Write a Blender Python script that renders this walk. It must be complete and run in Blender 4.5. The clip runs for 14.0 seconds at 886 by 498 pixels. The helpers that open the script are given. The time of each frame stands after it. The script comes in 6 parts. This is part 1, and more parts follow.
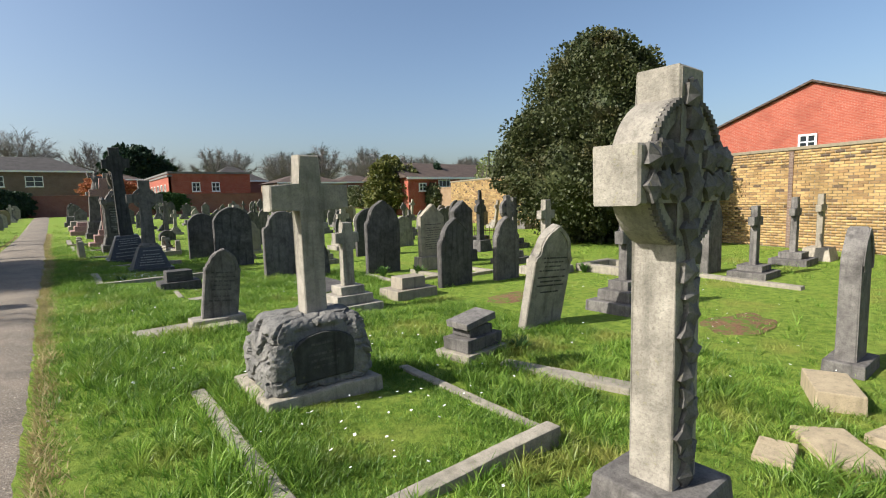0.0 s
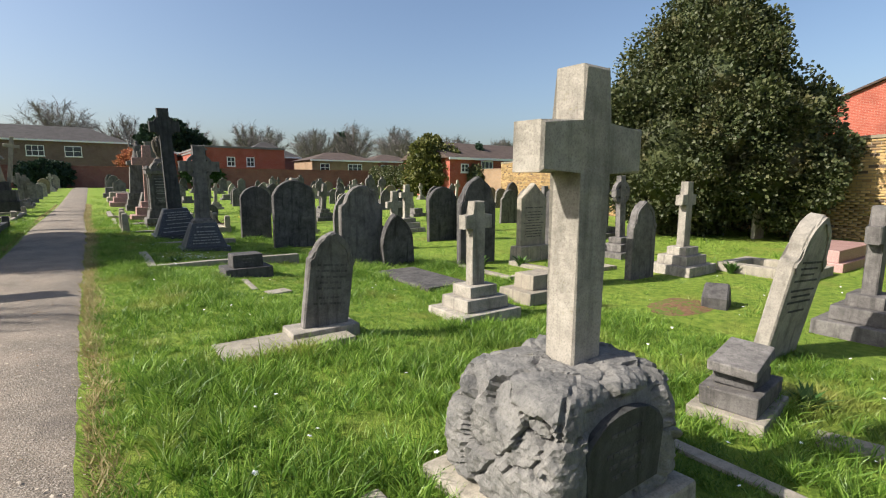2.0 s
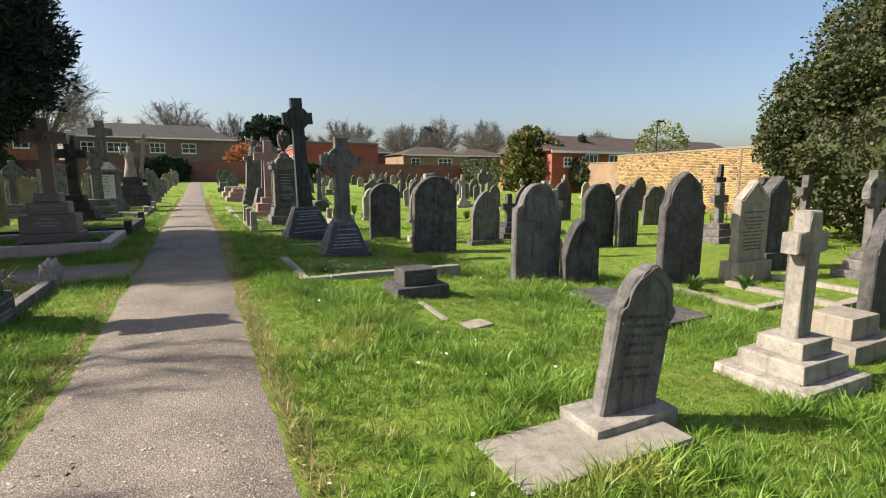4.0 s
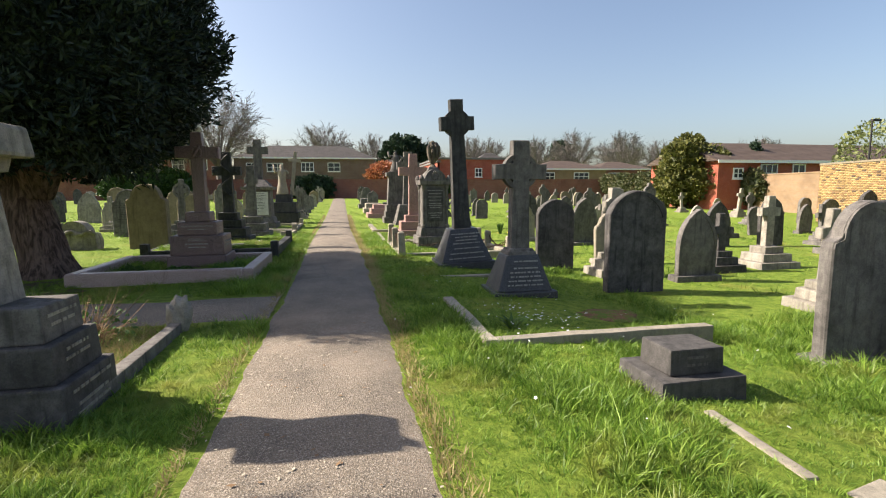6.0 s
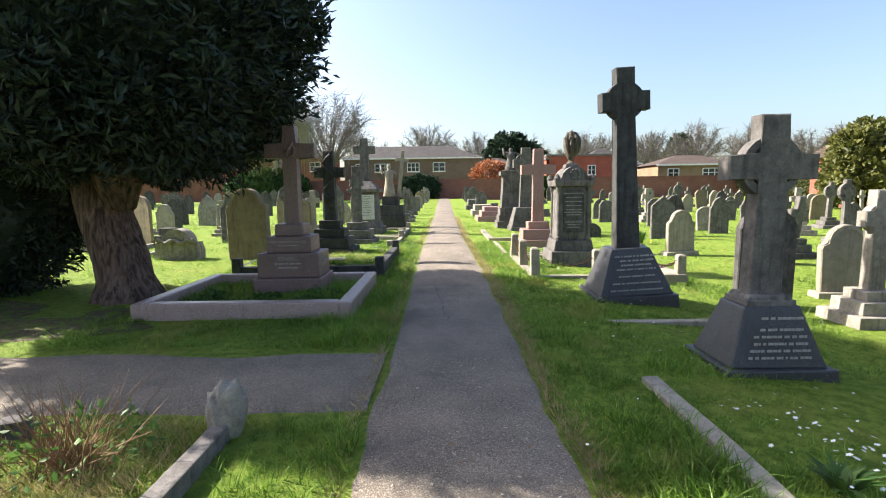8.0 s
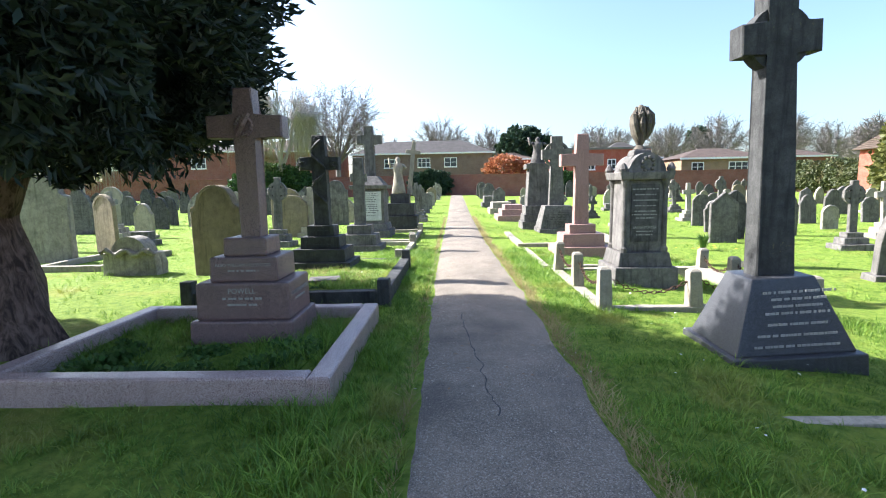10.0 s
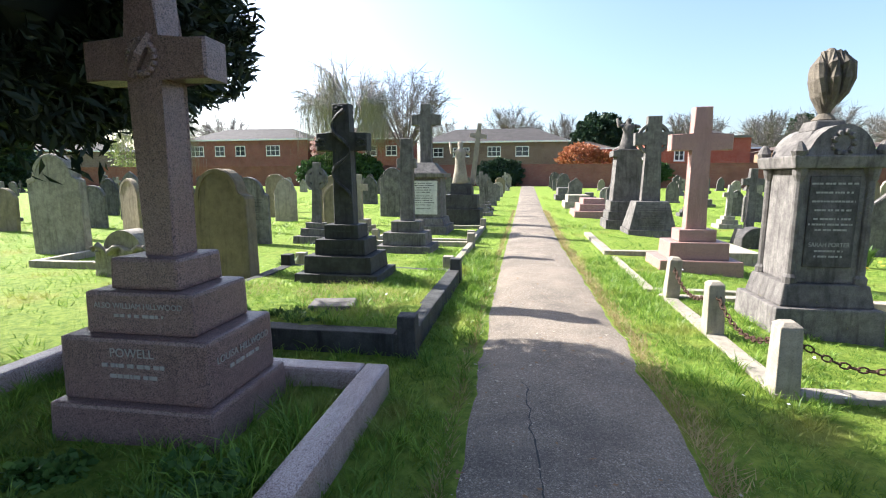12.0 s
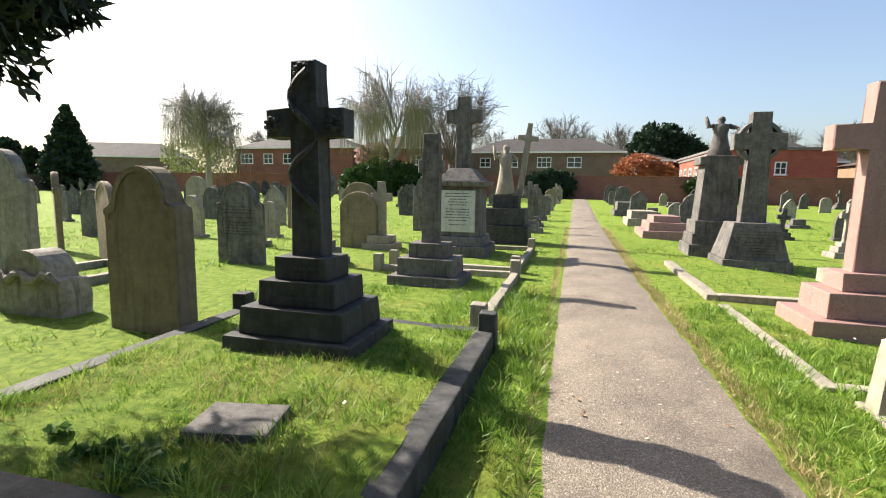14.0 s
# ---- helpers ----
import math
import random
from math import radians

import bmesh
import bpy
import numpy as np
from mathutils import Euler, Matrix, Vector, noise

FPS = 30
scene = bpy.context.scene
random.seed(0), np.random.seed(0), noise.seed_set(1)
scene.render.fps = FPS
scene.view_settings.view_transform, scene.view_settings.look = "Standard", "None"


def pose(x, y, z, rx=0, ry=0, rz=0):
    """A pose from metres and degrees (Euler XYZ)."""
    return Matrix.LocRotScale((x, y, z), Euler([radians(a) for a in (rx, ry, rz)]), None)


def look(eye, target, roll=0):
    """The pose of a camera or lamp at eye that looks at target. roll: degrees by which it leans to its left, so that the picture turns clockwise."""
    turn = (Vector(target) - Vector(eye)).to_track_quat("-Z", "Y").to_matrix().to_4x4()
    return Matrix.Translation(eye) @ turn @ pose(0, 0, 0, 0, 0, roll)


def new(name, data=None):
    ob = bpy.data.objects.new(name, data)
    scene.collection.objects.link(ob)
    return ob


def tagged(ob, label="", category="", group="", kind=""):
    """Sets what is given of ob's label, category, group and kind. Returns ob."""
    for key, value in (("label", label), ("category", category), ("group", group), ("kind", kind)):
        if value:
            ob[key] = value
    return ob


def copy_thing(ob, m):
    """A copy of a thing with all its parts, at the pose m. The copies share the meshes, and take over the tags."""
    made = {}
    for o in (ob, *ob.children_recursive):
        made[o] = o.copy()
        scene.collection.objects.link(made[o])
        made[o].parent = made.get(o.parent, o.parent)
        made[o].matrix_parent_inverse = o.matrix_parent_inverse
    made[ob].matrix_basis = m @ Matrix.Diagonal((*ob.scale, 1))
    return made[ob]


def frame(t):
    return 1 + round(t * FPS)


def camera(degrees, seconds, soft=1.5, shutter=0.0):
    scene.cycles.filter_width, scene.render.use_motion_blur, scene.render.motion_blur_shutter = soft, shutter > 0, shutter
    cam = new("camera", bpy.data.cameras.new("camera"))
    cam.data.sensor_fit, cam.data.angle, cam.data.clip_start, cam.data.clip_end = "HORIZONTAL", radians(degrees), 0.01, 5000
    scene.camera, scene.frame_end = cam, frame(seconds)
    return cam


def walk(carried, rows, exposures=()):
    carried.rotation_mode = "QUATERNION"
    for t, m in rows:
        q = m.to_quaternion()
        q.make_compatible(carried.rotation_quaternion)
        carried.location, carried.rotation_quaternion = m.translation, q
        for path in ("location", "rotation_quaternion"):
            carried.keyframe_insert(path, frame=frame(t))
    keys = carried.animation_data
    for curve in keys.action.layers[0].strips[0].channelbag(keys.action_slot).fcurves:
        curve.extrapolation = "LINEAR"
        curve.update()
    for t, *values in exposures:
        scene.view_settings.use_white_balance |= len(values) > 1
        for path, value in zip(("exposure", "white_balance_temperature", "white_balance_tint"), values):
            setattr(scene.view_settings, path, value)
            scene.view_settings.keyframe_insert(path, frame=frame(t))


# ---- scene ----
cam = camera(84.7, 14.0, soft=1.1)
METRES, EYE, TILT, LEAN, TURN = 17.0, 1.5, 0.0, 0.0, -38.4
ROWS = [
    (0.0, 0.0, 0.0, 0.0, -0.17, -6.02, 1.59),
    (0.5, -0.0226, 0.0268, -0.001, 0.87, -6.2, 1.49),
    (1.0, -0.0457, 0.0546, -0.0033, 1.35, -6.48, 1.0),
    (1.5, -0.0691, 0.0814, -0.0049, 1.76, -7.05, 0.34),
    (2.0, -0.0939, 0.1067, -0.0062, 2.78, -7.96, -0.17),
    (2.5, -0.122, 0.1292, -0.0064, 4.64, -8.76, -0.34),
    (3.0, -0.1539, 0.1455, -0.0057, 6.89, -9.17, -0.23),
    (5.5, -0.269, 0.2739, -0.0039, 22.44, -6.95, 0.05),
    (6.0, -0.294, 0.2996, -0.0048, 26.69, -6.82, 0.33),
    (6.5, -0.3186, 0.3251, -0.0022, 30.75, -6.86, 0.54),
    (7.0, -0.3443, 0.349, -0.0001, 34.31, -6.85, 0.7),
    (7.5, -0.3689, 0.3756, 0.0011, 37.07, -6.89, 0.74),
    (8.0, -0.3949, 0.4003, 0.0012, 38.55, -6.84, 0.81),
    (10.5, -0.5198, 0.5332, 0.0009, 40.56, -7.66, 1.31),
    (11.0, -0.5403, 0.5595, -0.0004, 42.98, -8.16, 1.09),
    (11.5, -0.5598, 0.5861, 0.0002, 45.63, -8.36, 0.65),
    (12.0, -0.5812, 0.6136, -0.0001, 47.93, -8.36, 0.16),
    (12.5, -0.604, 0.6434, -0.0014, 49.71, -8.14, -0.32),
    (13.0, -0.6302, 0.6707, -0.0032, 51.01, -7.82, -0.69),
    (13.5, -0.6572, 0.6965, -0.0039, 52.14, -7.5, -0.84),
    (14.0, -0.6855, 0.7213, -0.0022, 53.5, -7.14, -0.86),
]
walk(cam, [(t, pose(0, 0, EYE, TILT, LEAN, TURN) @ pose(METRES * x, METRES * y, METRES * z, 90 + pitch, roll, yaw)) for t, x, y, z, yaw, pitch, roll in ROWS],
     [(0.0, 0.78, 6200, 9), (3.0, 0.92, 6400, 12), (6.5, 1.27, 6800, 13), (8.0, 1.68, 6400, 12), (10.5, 2.0, 5700, 11), (12.5, 1.68, 6150, 12), (14.0, 1.38, 6600, 11)])

# ---- light ----
SUN_EL, SUN_AZ = 37.0, 19.5          # azimuth: degrees from -x towards +y
sun_dir = Vector((-math.cos(radians(SUN_AZ)) * math.cos(radians(SUN_EL)), math.sin(radians(SUN_AZ)) * math.cos(radians(SUN_EL)), math.sin(radians(SUN_EL))))
world = bpy.data.worlds.new("sky")
scene.world = world
world.use_nodes = True
wn = world.node_tree
sky = wn.nodes.new("ShaderNodeTexSky")
sky.sky_type = 'NISHITA'
sky.sun_disc = False
sky.sun_elevation = radians(SUN_EL)
sky.sun_rotation = math.atan2(sun_dir.x, sun_dir.y)
sky.dust_density = 2.8
sky.air_density = 1.0
sky.ozone_density = 1.6
wn.nodes["Background"].inputs["Strength"].default_value = 0.09
wn.links.new(sky.outputs[0], wn.nodes["Background"].inputs["Color"])
sun_data = bpy.data.lights.new("sun", 'SUN')
sun_data.energy, sun_data.angle, sun_data.color = 5.0, radians(0.55), (1.0, 0.93, 0.82)
sun_ob = new("sun", sun_data)
sun_ob.matrix_world = look(sun_dir * 50, (0, 0, 0))


# ---- materials ----
class Nodes:
    def __init__(self, name):
        self.m = bpy.data.materials.new(name)
        self.m.use_nodes = True
        self.t = self.m.node_tree
        self.bsdf = self.t.nodes["Principled BSDF"]
        self.out = self.t.nodes["Material Output"]
        self.pos = self.t.nodes.new("ShaderNodeNewGeometry").outputs["Position"]

    def put(self, socket, value):
        if hasattr(value, "is_output"):
            self.t.links.new(value, socket)
        else:
            socket.default_value = value

    def noise(self, scale, detail=4.0, rough=0.6, vec=None, distort=0.0):
        n = self.t.nodes.new("ShaderNodeTexNoise")
        self.put(n.inputs["Vector"], vec if vec is not None else self.pos)
        n.inputs["Scale"].default_value, n.inputs["Detail"].default_value = scale, detail
        n.inputs["Roughness"].default_value, n.inputs["Distortion"].default_value = rough, distort
        return n.outputs["Fac"]

    def voronoi(self, scale, feature='F1', out="Distance"):
        n = self.t.nodes.new("ShaderNodeTexVoronoi")
        n.feature = feature
        self.put(n.inputs["Vector"], self.pos)
        n.inputs["Scale"].default_value = scale
        return n.outputs[out]

    def stretch(self, sx, sy, sz):
        n = self.t.nodes.new("ShaderNodeVectorMath")
        n.operation = 'MULTIPLY'
        self.put(n.inputs[0], self.pos)
        n.inputs[1].default_value = (sx, sy, sz)
        return n.outputs[0]

    def ramp(self, fac, a, b):
        n = self.t.nodes.new("ShaderNodeMapRange")
        n.interpolation_type = 'SMOOTHSTEP'
        self.put(n.inputs["Value"], fac)
        n.inputs["From Min"].default_value, n.inputs["From Max"].default_value = a, b
        return n.outputs["Result"]

    def mix(self, fac, a, b, kind='MIX'):
        n = self.t.nodes.new("ShaderNodeMix")
        n.data_type, n.blend_type = 'RGBA', kind
        self.put(n.inputs[0], fac)
        self.put(n.inputs[6], a if hasattr(a, "is_output") else (*a, 1))
        self.put(n.inputs[7], b if hasattr(b, "is_output") else (*b, 1))
        return n.outputs[2]

    def math(self, op, a, b):
        n = self.t.nodes.new("ShaderNodeMath")
        n.operation = op
        self.put(n.inputs[0], a)
        self.put(n.inputs[1], b)
        return n.outputs[0]

    def rand(self):
        return self.t.nodes.new("ShaderNodeObjectInfo").outputs["Random"]

    def island(self):
        return self.t.nodes.new("ShaderNodeNewGeometry").outputs["Random Per Island"]

    def bump(self, height, strength=0.3, distance=0.01):
        n = self.t.nodes.new("ShaderNodeBump")
        n.inputs["Strength"].default_value, n.inputs["Distance"].default_value = strength, distance
        self.put(n.inputs["Height"], height)
        self.put(self.bsdf.inputs["Normal"], n.outputs["Normal"])

    def done(self, colour, rough=0.9, metal=0.0, spec=0.3):
        self.put(self.bsdf.inputs["Base Color"], colour if hasattr(colour, "is_output") else (*colour, 1))
        self.put(self.bsdf.inputs["Roughness"], rough)
        self.bsdf.inputs["Metallic"].default_value = metal
        self.bsdf.inputs["Specular IOR Level"].default_value = spec
        return self.m


def stone(name, light, dark, lichen=(0.30, 0.27, 0.12), soot=0.5, moss=0.25, rough=0.88, bump=0.35):
    """Weathered limestone or sandstone: mottled, with run-down soot streaks, lichen spots and pitted relief."""
    n = Nodes(name)
    tint = n.mix(n.rand(), tuple(c * 0.82 for c in light), tuple(min(0.8, c * 1.15) for c in light))
    big = n.math('ADD', n.math('MULTIPLY', n.noise(2.3, 5, 0.65), 0.4), n.math('MULTIPLY', n.noise(8.5, 8, 0.72), 0.6))
    c = n.mix(n.ramp(big, 0.30 - 0.10 * soot, 0.86 - 0.18 * soot), tint, dark)
    streak = n.noise(1.0, 4, 0.6, n.stretch(14, 14, 1.3))
    c = n.mix(n.math('MULTIPLY', n.ramp(streak, 0.48, 0.75), 0.35 + 0.5 * soot), c, tuple(d * 0.6 for d in dark))
    spots = n.math('MULTIPLY', n.ramp(n.noise(34, 3, 0.7), 0.60, 0.70), n.ramp(n.noise(3.1, 3), 0.52, 0.68))
    c = n.mix(n.math('MULTIPLY', spots, moss * 2), c, lichen)
    c = n.mix(n.math('MULTIPLY', n.ramp(n.noise(95, 2, 0.8), 0.45, 0.7), 0.35), c, tuple(v * 0.55 for v in dark))
    n.bump(n.math('ADD', n.noise(38, 6, 0.7), n.math('MULTIPLY', n.noise(7, 3), 1.2)), bump, 0.02)
    return n.done(c, rough, spec=0.25)


def granite(name, a, b, dark, rough=0.35):
    """Polished speckled granite, dulled and water-stained."""
    n = Nodes(name)
    cell = n.voronoi(240, out="Color")
    sep = n.t.nodes.new("ShaderNodeSeparateColor")
    n.put(sep.inputs[0], cell)
    c = n.mix(n.ramp(sep.outputs[0], 0.3, 0.7), a, b)
    c = n.mix(n.ramp(sep.outputs[1], 0.72, 0.78), c, dark)
    c = n.mix(n.math('MULTIPLY', n.ramp(n.noise(1.0, 4, 0.6, n.stretch(9, 9, 1.5)), 0.5, 0.8), 0.5), c, tuple(v * 0.5 for v in a))
    n.bump(n.noise(120, 3), 0.08, 0.004)
    return n.done(c, n.math('ADD', n.math('MULTIPLY', n.noise(4, 4), 0.4), rough - 0.15), spec=0.45)


def leafy(name, a, b, dry=None, gloss=0.55, through_light=0.35):
    """Leaves: colour varies from leaf to leaf and clump to clump, some light comes through."""
    n = Nodes(name)
    c = n.mix(n.island(), a, b)
    c = n.mix(n.math('MULTIPLY', n.ramp(n.noise(1.3, 3), 0.4, 0.7), 0.6), c, tuple(v * 0.55 for v in a))
    if dry:
        c = n.mix(n.math('MULTIPLY', n.ramp(n.noise(0.9, 4, 0.65), 0.52, 0.7), 0.75), c, dry)
    n.done(c, gloss, spec=0.3)
    tr = n.t.nodes.new("ShaderNodeBsdfTranslucent")
    n.put(tr.inputs["Color"], c)
    mx = n.t.nodes.new("ShaderNodeMixShader")
    mx.inputs[0].default_value = through_light
    n.t.links.new(n.bsdf.outputs[0], mx.inputs[1])
    n.t.links.new(tr.outputs[0], mx.inputs[2])
    n.t.links.new(mx.outputs[0], n.out.inputs[0])
    return n.m


def plain(name, colour, rough=0.6, metal=0.0, vary=0.25, scale=12):
    n = Nodes(name)
    c = n.mix(n.ramp(n.noise(scale, 5), 0.35, 0.75), colour, tuple(v * (1 - vary) for v in colour))
    n.bump(n.noise(scale * 6, 3), 0.15, 0.004)
    return n.done(c, rough, metal)


STONE_GREY = stone("weathered_grey_stone", (0.235, 0.217, 0.198), (0.056, 0.051, 0.048), soot=0.65)
STONE_DARK = stone("sooty_stone", (0.165, 0.154, 0.145), (0.036, 0.034, 0.033), soot=0.85, moss=0.15)
STONE_PALE = stone("pale_stone", (0.43, 0.39, 0.325), (0.12, 0.108, 0.09), soot=0.45)
STONE_OCHRE = stone("mossy_ochre_stone", (0.31, 0.25, 0.165), (0.12, 0.098, 0.065), lichen=(0.31, 0.275, 0.12), soot=0.4, moss=0.45)
STONE_BUFF = stone("buff_stone", (0.40, 0.35, 0.27), (0.17, 0.15, 0.12), soot=0.35)
STONE_WHITE = stone("white_marble", (0.62, 0.61, 0.57), (0.33, 0.33, 0.31), soot=0.15, moss=0.1)
STONE_ROCK = stone("rough_rock", (0.27, 0.255, 0.23), (0.07, 0.07, 0.068), soot=0.5, moss=0.15, bump=0.7)
URN_STONE = stone("sooty_brown_stone", (0.20, 0.17, 0.13), (0.06, 0.052, 0.042), soot=0.6, moss=0.3)
STONE_KERB = stone("kerb_stone", (0.40, 0.355, 0.285), (0.16, 0.145, 0.11), soot=0.3, moss=0.4)
SLAB_TAN = stone("tan_slab_stone", (0.46, 0.37, 0.24), (0.22, 0.18, 0.12), soot=0.25, moss=0.3)
GRANITE_BROWN = granite("brown_granite", (0.16, 0.098, 0.088), (0.26, 0.172, 0.155), (0.055, 0.036, 0.035), 0.38)
GRANITE_PINK = granite("pink_granite", (0.30, 0.165, 0.135), (0.40, 0.255, 0.22), (0.15, 0.085, 0.075), 0.5)
GRANITE_DARK = granite("dark_granite", (0.045, 0.045, 0.05), (0.085, 0.085, 0.09), (0.02, 0.02, 0.022), 0.35)
GRANITE_KERB = granite("mauve_granite", (0.36, 0.25, 0.22), (0.50, 0.39, 0.35), (0.15, 0.09, 0.08), 0.33)
BLACK_STONE = stone("black_stained_stone", (0.10, 0.098, 0.092), (0.028, 0.028, 0.027), soot=0.9, moss=0.15, rough=0.7)
LETTER_PALE = plain("pale_lettering", (0.36, 0.345, 0.315), 0.8)
LETTER_DARK = plain("dark_lettering", (0.05, 0.05, 0.048), 0.8)
RUST = plain("rusty_iron", (0.09, 0.05, 0.035), 0.8, 0.4)
IRON = plain("dark_iron", (0.03, 0.03, 0.032), 0.6, 0.3)
WHITE_PAINT = plain("white_window_paint", (0.80, 0.80, 0.78), 0.5, vary=0.08)
WHITE_PETAL = plain("white_petal", (0.80, 0.80, 0.76), 0.7, vary=0.1)
YELLOW_PETAL = plain("yellow_petal", (0.75, 0.52, 0.04), 0.7)
LEAF_YEW = leafy("yew_leaves", (0.012, 0.023, 0.015), (0.038, 0.058, 0.040), through_light=0.08)
LEAF_HOLM = leafy("evergreen_oak_leaves", (0.034, 0.050, 0.016), (0.105, 0.112, 0.044), dry=(0.14, 0.115, 0.052), through_light=0.2)
LEAF_GOLD = leafy("golden_bush_leaves", (0.075, 0.09, 0.022), (0.17, 0.165, 0.042), through_light=0.25)
LEAF_DARK = leafy("dark_conifer_leaves", (0.020, 0.045, 0.025), (0.04, 0.07, 0.035), through_light=0.15)
LEAF_IVY = leafy("ivy_leaves", (0.03, 0.07, 0.02), (0.07, 0.13, 0.035), through_light=0.2)
LEAF_HAZE = leafy("hazy_spring_leaves", (0.16, 0.20, 0.07), (0.26, 0.28, 0.12))
LEAF_BLOSSOM = leafy("pink_blossom", (0.42, 0.25, 0.24), (0.62, 0.45, 0.42))
LEAF_RUSSET = leafy("russet_leaves", (0.36, 0.13, 0.06), (0.48, 0.22, 0.11))
LEAF_PLANT = leafy("clump_leaves", (0.05, 0.12, 0.025), (0.13, 0.22, 0.05))
GRASS = leafy("grass_blades", (0.075, 0.175, 0.016), (0.31, 0.45, 0.075), dry=(0.36, 0.34, 0.09), gloss=0.42, through_light=0.42)
DRY_GRASS = leafy("dry_grass_blades", (0.32, 0.25, 0.10), (0.48, 0.40, 0.19), gloss=0.6)
DRY_LEAF = plain("bleached_leaf", (0.46, 0.40, 0.31), 0.9)
DRY_TWIG = plain("dry_twigs", (0.23, 0.14, 0.075), 0.9)
# twig colour is lightened to paint in the haze over distant trees
TWIG = plain("grey_brown_twigs_hazed", (0.20, 0.175, 0.165), 0.9)
TWIG_PALE = plain("pale_willow_twigs", (0.36, 0.325, 0.315), 0.9)


def bark():
    n = Nodes("furrowed_bark")
    f = n.noise(1.0, 5, 0.65, n.stretch(16, 16, 2.2), 0.6)
    c = n.mix(n.ramp(f, 0.35, 0.65), (0.05, 0.032, 0.025), (0.20, 0.135, 0.105))
    n.bump(f, 0.9, 0.05)
    return n.done(c, 0.92)


def turf():
    n = Nodes("grass_ground")
    c = n.mix(n.ramp(n.noise(9, 6, 0.7), 0.3, 0.7), (0.10, 0.175, 0.018), (0.25, 0.33, 0.05))
    c = n.mix(n.math('MULTIPLY', n.ramp(n.noise(0.9, 4, 0.65), 0.52, 0.7), 0.55), c, (0.26, 0.25, 0.055))
    c = n.mix(n.math('MULTIPLY', n.ramp(n.noise(2.7, 5, 0.7), 0.66, 0.74), 0.7), c, (0.16, 0.10, 0.05))
    n.bump(n.math('ADD', n.noise(45, 5, 0.8), n.noise(6, 4)), 0.9, 0.05)
    return n.done(c, 0.9, spec=0.15)


def asphalt():
    n = Nodes("worn_asphalt")
    c = n.mix(n.ramp(n.noise(1.7, 5, 0.65), 0.35, 0.7), (0.155, 0.128, 0.098), (0.235, 0.192, 0.146))
    chips = n.voronoi(95, out="Distance")
    grit = n.voronoi(160, out="Color")
    gs = n.t.nodes.new("ShaderNodeSeparateColor")
    n.put(gs.inputs[0], grit)
    c = n.mix(n.math('MULTIPLY', n.ramp(gs.outputs[0], 0.62, 0.9), 0.55), c, (0.40, 0.35, 0.29))
    c = n.mix(n.math('MULTIPLY', n.ramp(gs.outputs[1], 0.62, 0.9), 0.55), c, (0.06, 0.053, 0.047))
    c = n.mix(n.math('MULTIPLY', n.ramp(n.noise(60, 3, 0.7), 0.58, 0.66), 0.8), c, (0.42, 0.37, 0.30))
    c = n.mix(n.math('MULTIPLY', n.ramp(n.noise(38, 4, 0.8), 0.62, 0.7), 0.7), c, (0.075, 0.066, 0.058))
    c = n.mix(n.math('MULTIPLY', n.ramp(n.noise(0.8, 5, 0.7), 0.5, 0.68), 0.5), c, (0.085, 0.072, 0.062))
    pale = n.math('MULTIPLY', n.ramp(n.noise(19, 4, 0.8), 0.66, 0.70), n.ramp(n.noise(1.1, 2), 0.42, 0.6))
    c = n.mix(n.math('MULTIPLY', pale, 0.85), c, (0.50, 0.46, 0.38))
    n.bump(n.math('ADD', chips, n.noise(140, 3)), 0.5, 0.01)
    return n.done(c, 0.9, spec=0.25)


def brick_pieces(name, cols, seed_scale=1.0):
    """For bricks that are pieces: each takes its own tone."""
    n = Nodes(name)
    r = n.math('FRACT', n.math('MULTIPLY', n.math('ADD', n.island(), n.rand()), 7.31 * seed_scale), 0.0)
    c = n.mix(n.ramp(r, 0.0, 0.45), cols[0], cols[1])
    c = n.mix(n.ramp(r, 0.5, 0.85), c, cols[2])
    c = n.mix(n.ramp(r, 0.93, 0.97), c, cols[3])
    c = n.mix(n.math('MULTIPLY', n.ramp(n.noise(0.9, 5, 0.7), 0.44, 0.70), 0.65), c, tuple(v * 0.40 for v in cols[0]))
    n.bump(n.noise(60, 4), 0.4, 0.01)
    return n.done(c, 0.9)


def far_brick(name, a, b, mortar):
    n = Nodes(name)
    t = n.t.nodes.new("ShaderNodeTexBrick")
    vec = n.t.nodes.new("ShaderNodeCombineXYZ")
    sep = n.t.nodes.new("ShaderNodeSeparateXYZ")
    n.put(sep.inputs[0], n.pos)
    n.put(vec.inputs[0], n.math('ADD', sep.outputs[0], sep.outputs[1]))
    n.put(vec.inputs[1], sep.outputs[2])
    n.put(t.inputs["Vector"], vec.outputs[0])
    t.inputs["Scale"].default_value = 1.0
    t.inputs["Brick Width"].default_value, t.inputs["Row Height"].default_value, t.inputs["Mortar Size"].default_value = 0.225, 0.075, 0.006
    t.inputs["Color1"].default_value, t.inputs["Color2"].default_value, t.inputs["Mortar"].default_value = (*a, 1), (*b, 1), (*mortar, 1)
    c = n.mix(n.math('MULTIPLY', n.ramp(n.noise(0.8, 5), 0.4, 0.75), 0.45), t.outputs[0], tuple(v * 0.5 for v in a))
    n.bump(t.outputs["Fac"], -0.4, 0.01)
    return n.done(c, 0.9)


